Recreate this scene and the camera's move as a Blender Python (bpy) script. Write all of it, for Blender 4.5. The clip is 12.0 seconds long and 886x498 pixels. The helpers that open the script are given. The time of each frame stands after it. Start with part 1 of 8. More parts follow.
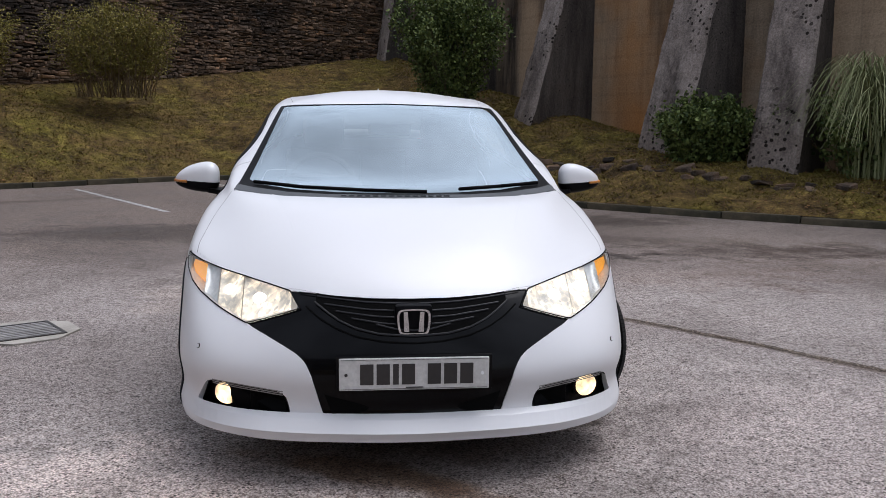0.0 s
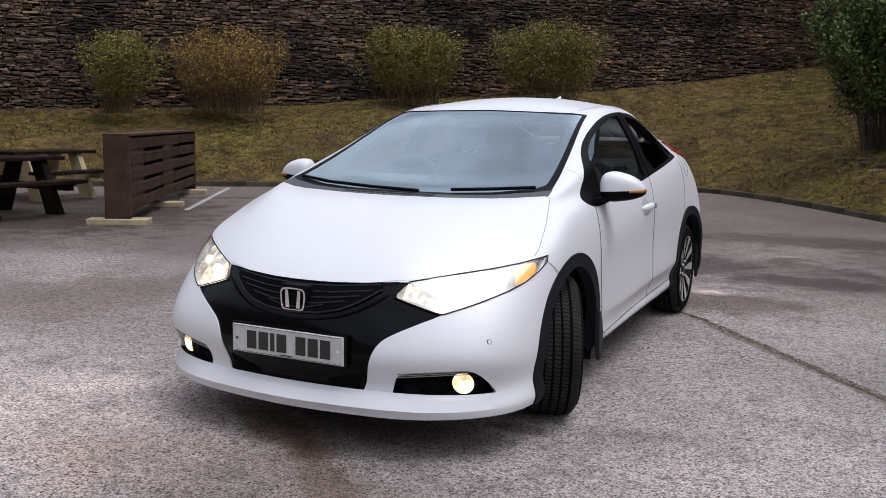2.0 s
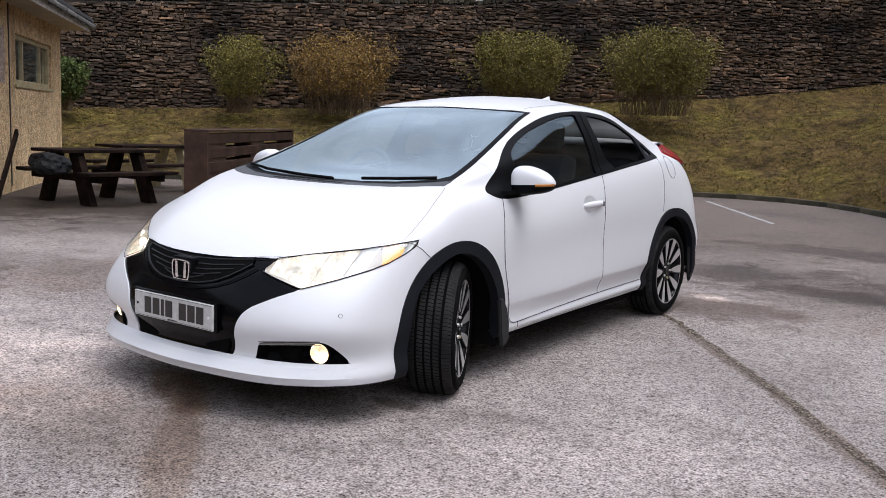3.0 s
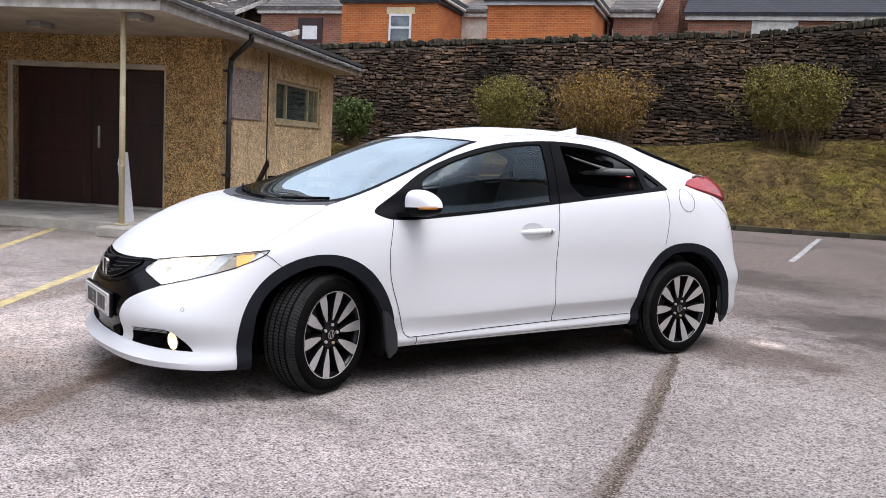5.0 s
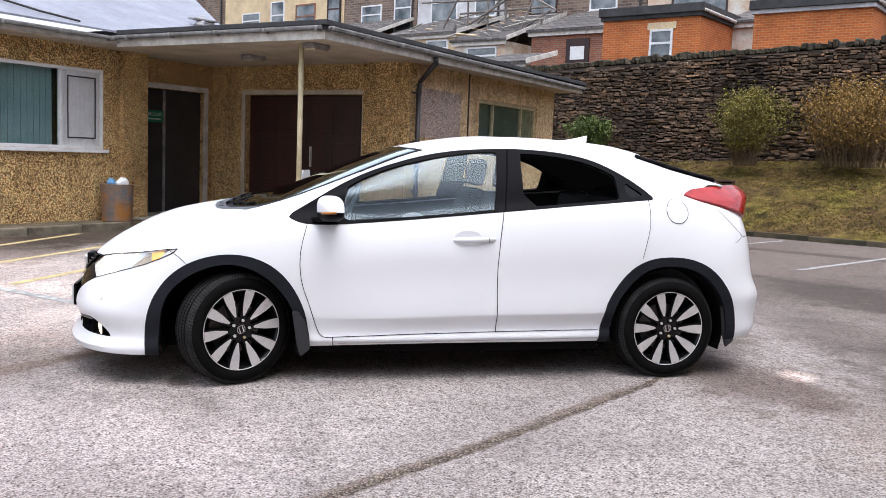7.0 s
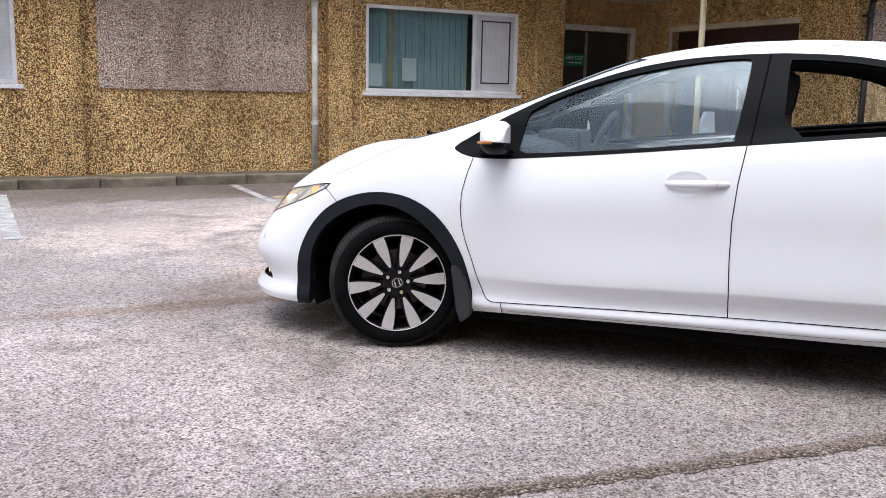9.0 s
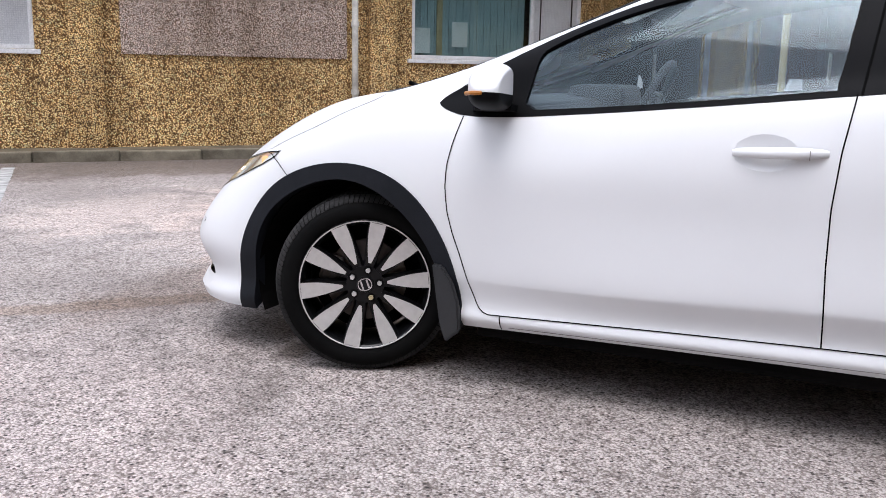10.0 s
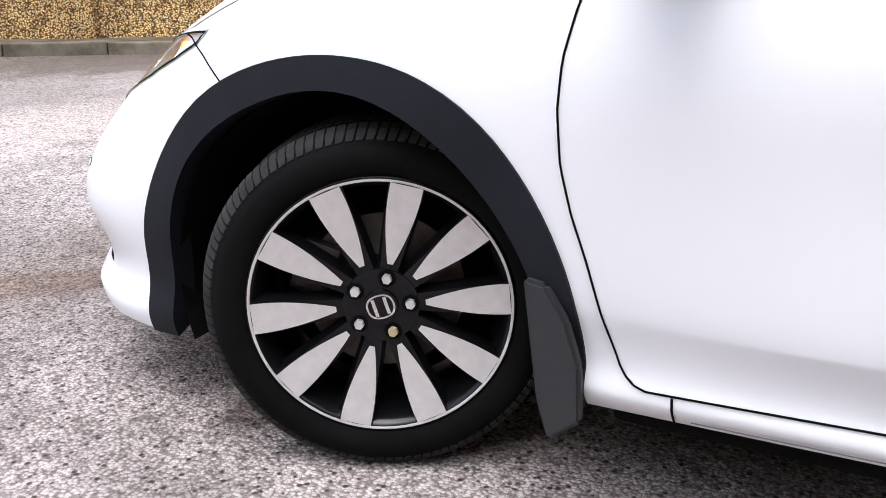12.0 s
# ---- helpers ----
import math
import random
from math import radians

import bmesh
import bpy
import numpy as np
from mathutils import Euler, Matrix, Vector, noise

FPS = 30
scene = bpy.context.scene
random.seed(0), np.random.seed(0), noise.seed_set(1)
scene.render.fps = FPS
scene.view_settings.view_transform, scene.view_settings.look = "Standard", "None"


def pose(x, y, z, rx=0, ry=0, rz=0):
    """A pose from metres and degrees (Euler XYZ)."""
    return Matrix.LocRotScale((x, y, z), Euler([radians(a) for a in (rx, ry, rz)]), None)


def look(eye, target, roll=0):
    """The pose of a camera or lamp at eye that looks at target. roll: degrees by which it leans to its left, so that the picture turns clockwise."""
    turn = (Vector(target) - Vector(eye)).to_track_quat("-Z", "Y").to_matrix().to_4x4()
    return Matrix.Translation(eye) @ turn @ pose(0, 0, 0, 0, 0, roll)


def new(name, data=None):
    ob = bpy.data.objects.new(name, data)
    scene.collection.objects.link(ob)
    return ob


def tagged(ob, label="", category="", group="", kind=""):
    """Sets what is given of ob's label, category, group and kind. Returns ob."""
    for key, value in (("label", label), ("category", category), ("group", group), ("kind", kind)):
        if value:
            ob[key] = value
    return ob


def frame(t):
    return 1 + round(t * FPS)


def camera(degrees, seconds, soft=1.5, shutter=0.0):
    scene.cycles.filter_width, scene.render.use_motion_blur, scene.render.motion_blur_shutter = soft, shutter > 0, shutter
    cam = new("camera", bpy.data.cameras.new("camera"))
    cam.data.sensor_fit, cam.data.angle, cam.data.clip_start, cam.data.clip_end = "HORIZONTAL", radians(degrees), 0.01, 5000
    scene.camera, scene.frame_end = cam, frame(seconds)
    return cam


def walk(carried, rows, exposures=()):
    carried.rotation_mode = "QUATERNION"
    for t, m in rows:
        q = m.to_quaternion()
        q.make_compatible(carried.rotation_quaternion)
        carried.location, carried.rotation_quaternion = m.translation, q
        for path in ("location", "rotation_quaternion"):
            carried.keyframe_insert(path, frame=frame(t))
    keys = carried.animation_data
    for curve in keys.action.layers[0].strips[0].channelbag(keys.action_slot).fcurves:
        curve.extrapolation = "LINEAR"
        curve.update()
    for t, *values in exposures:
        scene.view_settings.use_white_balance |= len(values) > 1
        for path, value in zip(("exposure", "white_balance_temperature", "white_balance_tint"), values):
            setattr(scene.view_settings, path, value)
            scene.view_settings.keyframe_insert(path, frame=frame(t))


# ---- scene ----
cam = camera(52.2, 12.0, soft=0.6)
PATH = [
    (0, (-0.241, -3.98, 1.283), (-0.023, -2.012, 1.001), 0.6),
    (0.5, (0.326, -3.961, 1.287), (0.295, -1.985, 0.981), 0.4),
    (1, (0.911, -3.944, 1.28), (0.6, -1.99, 0.984), 0.1),
    (1.5, (1.466, -3.882, 1.272), (0.874, -1.995, 0.976), 0.3),
    (2, (2.025, -3.83, 1.284), (1.18, -2.038, 1.01), 1.2),
    (2.5, (2.602, -3.661, 1.264), (1.619, -1.94, 0.997), 2.3),
    (3, (3.156, -3.465, 1.253), (2.027, -1.836, 0.984), 2.3),
    (3.2, (3.376, -3.378, 1.275), (2.194, -1.788, 0.997), 2.3),
    (4.8, (4.866, -2.239, 1.287), (3.249, -1.085, 1.053), 3.2),
    (5, (5.013, -2.038, 1.294), (3.351, -0.948, 1.075), 2.8),
    (5.5, (5.374, -1.588, 1.321), (3.607, -0.671, 1.126), 2.2),
    (6, (5.635, -1.081, 1.326), (3.821, -0.26, 1.138), 2.1),
    (6.5, (5.888, -0.556, 1.333), (4.005, 0.091, 1.145), 2.1),
    (7, (5.943, -0.014, 1.313), (4.004, 0.433, 1.11), 2.2),
    (7.5, (5.885, 0.558, 1.304), (3.904, 0.711, 1.07), 1.2),
    (7.7, (5.796, 0.743, 1.298), (3.813, 0.749, 1.04), 0.9),
    (9.3, (4.362, 1.6, 1.127), (2.516, 0.909, 0.791), 1.3),
    (9.5, (4.135, 1.593, 1.097), (2.296, 0.883, 0.757), 1.3),
    (10, (3.556, 1.5, 1.041), (1.758, 0.713, 0.659), 1.1),
    (10.5, (3.064, 1.28, 0.998), (1.279, 0.471, 0.599), 1.4),
    (11, (2.639, 1.078, 0.943), (0.87, 0.262, 0.492), 1.1),
    (11.5, (2.319, 0.873, 0.889), (0.596, 0.025, 0.33), 0.9),
    (12, (2.109, 0.755, 0.879), (0.397, -0.083, 0.272), 0.7),
]
EXPOSE = [(t, s, 6150, 13) for t, s in ((0.0, 0.40), (1.5, 0.44), (3.0, 0.76), (5.5, 1.10), (7.5, 1.30), (9.5, 1.15), (10.5, 1.12), (12.0, 1.50))]
walk(cam, [(t, look(eye, target, roll)) for t, eye, target, roll in PATH], EXPOSE)
SKY, SUN = 0.135, 0.80
HEAD, FOG = 1.0, 0.9

# ---------------------------------------------------------------- light
world = bpy.data.worlds.new("overcast_sky")
scene.world = world
world.use_nodes = True
wn = world.node_tree
wn.nodes.clear()
sky = wn.nodes.new("ShaderNodeTexSky")
sky.sky_type = "NISHITA"
sky.sun_disc = False
sky.sun_elevation, sky.sun_rotation = radians(71.0), radians(80)
sky.air_density, sky.dust_density = 1.0, 1.5
pale = wn.nodes.new("ShaderNodeHueSaturation")
pale.inputs["Saturation"].default_value = 0.28
wcoord = wn.nodes.new("ShaderNodeTexCoord")
cloud = wn.nodes.new("ShaderNodeTexNoise")
cloud.inputs["Scale"].default_value, cloud.inputs["Detail"].default_value = 2.8, 6.0
cramp = wn.nodes.new("ShaderNodeMapRange")
cramp.inputs["From Min"].default_value, cramp.inputs["From Max"].default_value = 0.35, 0.68
cramp.inputs["To Min"].default_value, cramp.inputs["To Max"].default_value = 0.55, 1.40
wsep = wn.nodes.new("ShaderNodeSeparateXYZ")
wn.links.new(wcoord.outputs["Generated"], wsep.inputs[0])
rise = wn.nodes.new("ShaderNodeMapRange")
rise.inputs["From Min"].default_value, rise.inputs["From Max"].default_value = 0.0, 1.0
rise.inputs["To Min"].default_value, rise.inputs["To Max"].default_value = 0.55, 1.95
wn.links.new(wsep.outputs["Z"], rise.inputs["Value"])
both = wn.nodes.new("ShaderNodeMath")
both.operation = "MULTIPLY"
cmul = wn.nodes.new("ShaderNodeVectorMath")
cmul.operation = "SCALE"
wbg = wn.nodes.new("ShaderNodeBackground")
wbg.inputs["Strength"].default_value = SKY
wout = wn.nodes.new("ShaderNodeOutputWorld")
veil = wn.nodes.new("ShaderNodeVectorMath")  # the cloud veil evens out the glare round the sun
veil.operation = "MINIMUM"
veil.inputs[1].default_value = (13.0, 13.4, 14.2)
wn.links.new(sky.outputs[0], veil.inputs[0])
wn.links.new(veil.outputs[0], pale.inputs["Color"])
wn.links.new(wcoord.outputs["Generated"], cloud.inputs["Vector"])
wn.links.new(cloud.outputs["Fac"], cramp.inputs["Value"])
wn.links.new(pale.outputs[0], cmul.inputs[0])
wn.links.new(cramp.outputs[0], both.inputs[0])
wn.links.new(rise.outputs[0], both.inputs[1])
wn.links.new(both.outputs[0], cmul.inputs["Scale"])
wn.links.new(cmul.outputs[0], wbg.inputs["Color"])
wn.links.new(wbg.outputs[0], wout.inputs["Surface"])
sun = new("sun", bpy.data.lights.new("sun", "SUN"))
sun.data.energy, sun.data.angle, sun.data.color = SUN, radians(42), (1.0, 0.97, 0.93)
sun.matrix_world = look((4.7, 0.8, 14), (0, 0, 0))


# ---------------------------------------------------------------- materials
def nodes_of(name):
    m = bpy.data.materials.new(name)
    m.use_nodes = True
    t = m.node_tree
    return m, t, t.nodes["Principled BSDF"]


def node(t, kind, **values):
    n = t.nodes.new(kind)
    for k, v in values.items():
        n.inputs[k.replace("_", " ")].default_value = v
    return n


def ramp(t, source, stops):
    n = t.nodes.new("ShaderNodeValToRGB")
    e = n.color_ramp.elements
    while len(e) < len(stops):
        e.new(0.5)
    for i, (p, c) in enumerate(stops):
        e[i].position = p
        e[i].color = (*c, 1) if len(c) == 3 else c
    t.links.new(source, n.inputs[0])
    return n.outputs[0]


def mixed(t, fac, a, b, mode="MIX"):
    n = t.nodes.new("ShaderNodeMix")
    n.data_type, n.blend_type = "RGBA", mode
    for s, v in ((0, fac), (6, a), (7, b)):
        if hasattr(v, "is_linked"):
            t.links.new(v, n.inputs[s])
        else:
            n.inputs[s].default_value = v if s == 0 else (*v, 1)
    return n.outputs[2]


def bumped(t, bsdf, height, strength, distance):
    b = node(t, "ShaderNodeBump", Strength=strength, Distance=distance)
    t.links.new(height, b.inputs["Height"])
    t.links.new(b.outputs[0], bsdf.inputs["Normal"])
    return b


def coords(t, stretch=(1, 1, 1)):
    c = t.nodes.new("ShaderNodeTexCoord")
    m = node(t, "ShaderNodeMapping")
    m.inputs["Scale"].default_value = stretch
    t.links.new(c.outputs["Object"], m.inputs[0])
    return m.outputs[0]


def noise_of(t, vec, scale, detail=4.0, rough=0.6):
    n = node(t, "ShaderNodeTexNoise", Scale=scale, Detail=detail, Roughness=rough)
    t.links.new(vec, n.inputs["Vector"])
    return n.outputs["Fac"]


def mat(name, c1, c2=None, rough=0.6, metal=0.0, scale=3.0, fine=60.0, bump=0.15, dist=0.004, stretch=(1, 1, 1), spread=0.0, coat=0.0, spec=0.5, hue=0.0):
    """A surface of two tones at two scales with fine relief; spread varies it from piece to piece."""
    m, t, b = nodes_of(name)
    c2 = c2 or tuple(v * 0.7 for v in c1)
    vec = coords(t, stretch)
    big = noise_of(t, vec, scale)
    small = noise_of(t, vec, fine, 3.0)
    col = mixed(t, ramp(t, big, [(0.35, (0, 0, 0)), (0.65, (1, 1, 1))]), c1, c2)
    col = mixed(t, 0.35, col, ramp(t, small, [(0.3, (0.35, 0.35, 0.35)), (0.7, (1, 1, 1))]), "MULTIPLY")
    if spread:
        info = t.nodes.new("ShaderNodeObjectInfo")
        geo = t.nodes.new("ShaderNodeNewGeometry")
        add = t.nodes.new("ShaderNodeMath")
        add.operation = "ADD"
        t.links.new(info.outputs["Random"], add.inputs[0])
        t.links.new(geo.outputs["Random Per Island"], add.inputs[1])
        fr = t.nodes.new("ShaderNodeMath")
        fr.operation = "FRACT"
        t.links.new(add.outputs[0], fr.inputs[0])
        lo, hi = 1 - spread, 1.0
        col = mixed(t, 1.0, col, ramp(t, fr.outputs[0], [(0.0, (lo, lo, lo)), (0.5, (1 - spread * 0.4, 1 - spread * 0.45, 1 - spread * 0.5)), (0.85, (hi, hi, hi)), (1.0, (hi + hue, hi + hue * 0.55, hi + hue * 0.1))]), "MULTIPLY")
    t.links.new(col, b.inputs["Base Color"])
    b.inputs["Roughness"].default_value, b.inputs["Metallic"].default_value = rough, metal
    b.inputs["Specular IOR Level"].default_value = spec
    b.inputs["Coat Weight"].default_value = coat
    b.inputs["Coat Roughness"].default_value = 0.03
    if bump:
        bumped(t, b, small, bump, dist)
    return m


def glow(name, color, strength):
    m, t, b = nodes_of(name)
    b.inputs["Base Color"].default_value = (*color, 1)
    b.inputs["Emission Color"].default_value = (*color, 1)
    b.inputs["Emission Strength"].default_value = strength
    return m


def glass(name, tint, rough=0.0, alpha_mix=0.15, sheen=(0.92, 0.97, 1)):
    """A thin pane: clear or tinted, with a mirror sheen that grows at glancing angles."""
    m, t, b = nodes_of(name)
    t.nodes.remove(b)
    tr = t.nodes.new("ShaderNodeBsdfTransparent")
    tr.inputs[0].default_value = (*tint, 1)
    gl = node(t, "ShaderNodeBsdfGlossy", Roughness=rough)
    gl.inputs["Color"].default_value = (*sheen, 1)
    lw = node(t, "ShaderNodeLayerWeight", Blend=0.5)
    pw = t.nodes.new("ShaderNodeMath")
    pw.operation = "POWER"
    pw.inputs[1].default_value = 4.0
    t.links.new(lw.outputs["Facing"], pw.inputs[0])
    mx = t.nodes.new("ShaderNodeMath")
    mx.operation = "MULTIPLY_ADD"
    mx.inputs[1].default_value, mx.inputs[2].default_value = 0.9, 0.07 + alpha_mix
    mx.use_clamp = True
    t.links.new(pw.outputs[0], mx.inputs[0])
    ms = t.nodes.new("ShaderNodeMixShader")
    t.links.new(mx.outputs[0], ms.inputs[0])
    t.links.new(tr.outputs[0], ms.inputs[1])
    t.links.new(gl.outputs[0], ms.inputs[2])
    t.links.new(ms.outputs[0], t.nodes["Material Output"].inputs[0])
    return m


# x, y, reach in x and y, tone
STAINS_AND_SHADE = [(0.0, -1.35, 0.9, 0.35, (0.74, 0.69, 0.65)), (-3.0, 0.9, 0.8, 1.2, (0.66, 0.60, 0.56)), (1.3, 4.9, 1.3, 1.0, (0.5, 0.47, 0.45)), (-1.9, -1.6, 1.5, 1.3, (1.3, 1.27, 1.25)), (2.2, 7.5, 2.4, 0.7, (0.5, 0.47, 0.45)), (-2.2, 6.4, 1.8, 0.8, (0.5, 0.48, 0.46)), (4.2, 4.6, 1.8, 0.5, (0.6, 0.57, 0.55))]
STAINS_AND_SHADE += [(2.9, 3.2, 1.0, 0.6, (1.1, 1.08, 1.07)), (4.6, 6.3, 3.4, 1.9, (0.62, 0.58, 0.54)), (6.0, 3.6, 3.0, 1.6, (0.70, 0.66, 0.63)), (-3.6, -2.2, 1.6, 1.4, (1.45, 1.4, 1.36)), (-6.2, -2.6, 2.0, 0.8, (0.55, 0.5, 0.45)), (-0.6, 3.4, 0.8, 0.6, (0.50, 0.46, 0.43)), (-1.6, -3.2, 1.2, 0.8, (1.4, 1.36, 1.33)), (0.6, -4.6, 1.6, 0.9, (1.3, 1.27, 1.24)), (-8.4, 4.4, 3.0, 3.2, (0.24, 0.20, 0.15))]
# the patch at (0.0, 0.9) paints the car's own shade onto the ground
STAINS_AND_SHADE += [(1.0, 3.1, 0.75, 0.5, (0.50, 0.44, 0.41)), (0.1, 4.9, 1.2, 0.7, (0.62, 0.58, 0.56)), (0.92, 3.5, 0.17, 0.13, (2.3, 2.25, 2.2)), (2.2, -0.9, 1.5, 1.2, (1.38, 1.37, 1.38)), (-0.9, -1.0, 0.9, 0.7, (1.35, 1.32, 1.30)), (0.0, 0.9, 0.62, 1.7, (0.42, 0.37, 0.34)), (-1.25, 2.6, 0.45, 0.8, (1.3, 1.27, 1.24)), (1.75, 4.4, 0.8, 0.35, (0.52, 0.49, 0.47)), (0.74, -0.32, 0.16, 0.07, (0.30, 0.27, 0.25))]


# brown silt left along old joints and the damp rim of the tar joint: x, y, half length and width, tone, turn
STREAKS = [(0.52, -1.36, 0.95, 0.10, (0.76, 0.68, 0.60), -45), (-0.15, -0.80, 0.5, 0.10, (0.62, 0.50, 0.38), -27), (-8.4, -1.5, 2.4, 1.5, (0.42, 0.38, 0.31), -43), (-5.3, -4.2, 9.0, 1.15, (0.46, 0.42, 0.37), -43), (2.9, 4.2, 2.2, 1.5, (0.72, 0.68, 0.65), 20), (-3.0, -0.4, 1.6, 0.22, (0.6, 0.56, 0.52), -43), (1.55, 1.72, 0.95, 0.055, (0.60, 0.53, 0.46), -52), (2.45, 0.52, 0.95, 0.06, (0.60, 0.53, 0.46), -55), (-6.5, 9.0, 3.6, 0.25, (0.6, 0.56, 0.52), 40)]


def asphalt():
    m, t, b = nodes_of("worn_asphalt")
    vec = coords(t)
    chips = node(t, "ShaderNodeTexVoronoi", Scale=120.0, Randomness=1.0)
    t.links.new(vec, chips.inputs["Vector"])
    small = node(t, "ShaderNodeTexVoronoi", Scale=290.0, Randomness=1.0)
    t.links.new(vec, small.inputs["Vector"])
    holes = node(t, "ShaderNodeTexVoronoi", Scale=47.0, Randomness=1.0)
    t.links.new(vec, holes.inputs["Vector"])
    grit = noise_of(t, vec, 210.0, 2.0)
    patch = noise_of(t, vec, 0.55, 6.0, 0.62)
    blot = noise_of(t, vec, 2.6, 5.0, 0.7)
    mid = noise_of(t, vec, 27.0, 6.0, 0.8)
    lump = noise_of(t, vec, 6.5, 6.0, 0.8)
    stone = ramp(t, chips.outputs["Color"], [(0.0, (0.10, 0.085, 0.077)), (0.20, (0.30, 0.262, 0.247)), (0.55, (0.50, 0.447, 0.425)), (0.85, (0.62, 0.57, 0.54)), (1.0, (0.80, 0.76, 0.735))])
    fines = ramp(t, small.outputs["Color"], [(0.0, (0.12, 0.108, 0.10)), (0.35, (0.48, 0.432, 0.412)), (1.0, (0.64, 0.59, 0.565))])
    col = mixed(t, 0.45, stone, fines)
    pit = ramp(t, chips.outputs["Distance"], [(0.42, (1, 1, 1)), (0.72, (0.34, 0.30, 0.28))])
    col = mixed(t, 0.85, col, pit, "MULTIPLY")
    # lost stones leave single dark holes, thicker where the surface has worn
    hole = ramp(t, holes.outputs["Distance"], [(0.17, (0.13, 0.11, 0.10)), (0.32, (1, 1, 1))])
    some = ramp(t, holes.outputs["Color"], [(0.36, (0, 0, 0)), (0.38, (1, 1, 1))])
    col = mixed(t, some, col, mixed(t, 1.0, col, hole, "MULTIPLY"))
    col = mixed(t, 0.85, col, ramp(t, mid, [(0.40, (0.42, 0.39, 0.37)), (0.47, (1.0, 0.99, 0.98)), (0.62, (1.22, 1.21, 1.20))]), "MULTIPLY")
    worn = ramp(t, noise_of(t, vec, 0.9, 3.0), [(0.40, (0.25, 0.25, 0.25)), (0.62, (1, 1, 1))])
    col = mixed(t, worn, col, mixed(t, 1.0, col, ramp(t, lump, [(0.33, (0.45, 0.42, 0.40)), (0.42, (0.95, 0.94, 0.93)), (0.60, (1.06, 1.05, 1.04))]), "MULTIPLY"))
    col = mixed(t, ramp(t, patch, [(0.42, (0, 0, 0)), (0.64, (0.7, 0.7, 0.7))]), col, mixed(t, 0.85, col, (0.48, 0.45, 0.44), "MULTIPLY"))
    col = mixed(t, ramp(t, blot, [(0.54, (0, 0, 0)), (0.72, (0.55, 0.55, 0.55))]), col, mixed(t, 1.0, col, (0.42, 0.38, 0.35), "MULTIPLY"))
    # damp and dusty stains, each an uneven patch, and the shade painted under the car
    for cx, cy, rx, ry, tone, turn in [(*s, 0) for s in STAINS_AND_SHADE] + STREAKS:
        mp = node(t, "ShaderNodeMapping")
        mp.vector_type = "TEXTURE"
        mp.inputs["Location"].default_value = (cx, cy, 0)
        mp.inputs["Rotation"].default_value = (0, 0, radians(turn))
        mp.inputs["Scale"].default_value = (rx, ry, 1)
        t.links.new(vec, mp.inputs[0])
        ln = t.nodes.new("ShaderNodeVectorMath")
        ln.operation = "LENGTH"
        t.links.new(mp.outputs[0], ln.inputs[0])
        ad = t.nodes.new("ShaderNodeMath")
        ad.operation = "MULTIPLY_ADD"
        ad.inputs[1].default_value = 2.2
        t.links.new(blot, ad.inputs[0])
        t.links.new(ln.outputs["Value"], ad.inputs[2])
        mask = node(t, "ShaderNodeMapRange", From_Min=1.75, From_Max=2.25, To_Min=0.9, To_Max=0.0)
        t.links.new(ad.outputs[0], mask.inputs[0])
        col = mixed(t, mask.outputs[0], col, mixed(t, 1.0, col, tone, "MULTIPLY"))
    # older, darker and damper surface by the bank and round the bays
    sep = t.nodes.new("ShaderNodeSeparateXYZ")
    t.links.new(vec, sep.inputs[0])
    far = t.nodes.new("ShaderNodeMath")
    far.operation = "MULTIPLY_ADD"
    far.inputs[1].default_value = -0.55
    t.links.new(sep.outputs["X"], far.inputs[0])
    t.links.new(sep.outputs["Y"], far.inputs[2])
    wob = t.nodes.new("ShaderNodeMath")
    wob.operation = "MULTIPLY_ADD"
    wob.inputs[1].default_value = 5.0
    t.links.new(patch, wob.inputs[0])
    t.links.new(far.outputs[0], wob.inputs[2])
    mr = node(t, "ShaderNodeMapRange", From_Min=5.2, From_Max=9.5)
    t.links.new(wob.outputs[0], mr.inputs[0])
    col = mixed(t, mr.outputs[0], col, mixed(t, 0.9, col, (0.42, 0.37, 0.325), "MULTIPLY"))
    t.links.new(col, b.inputs["Base Color"])
    rr = ramp(t, patch, [(0.4, (0.85, 0.85, 0.85)), (0.65, (0.55, 0.55, 0.55))])
    t.links.new(rr, b.inputs["Roughness"])
    b.inputs["Specular IOR Level"].default_value = 0.35
    inv = ramp(t, chips.outputs["Distance"], [(0.0, (1, 1, 1)), (0.7, (0, 0, 0))])
    first = bumped(t, b, mixed(t, 0.3, inv, grit), 0.8, 0.006)
    rough_ = node(t, "ShaderNodeBump", Strength=0.75, Distance=0.02)
    t.links.new(mid, rough_.inputs["Height"])
    t.links.new(rough_.outputs[0], first.inputs["Normal"])
    return m


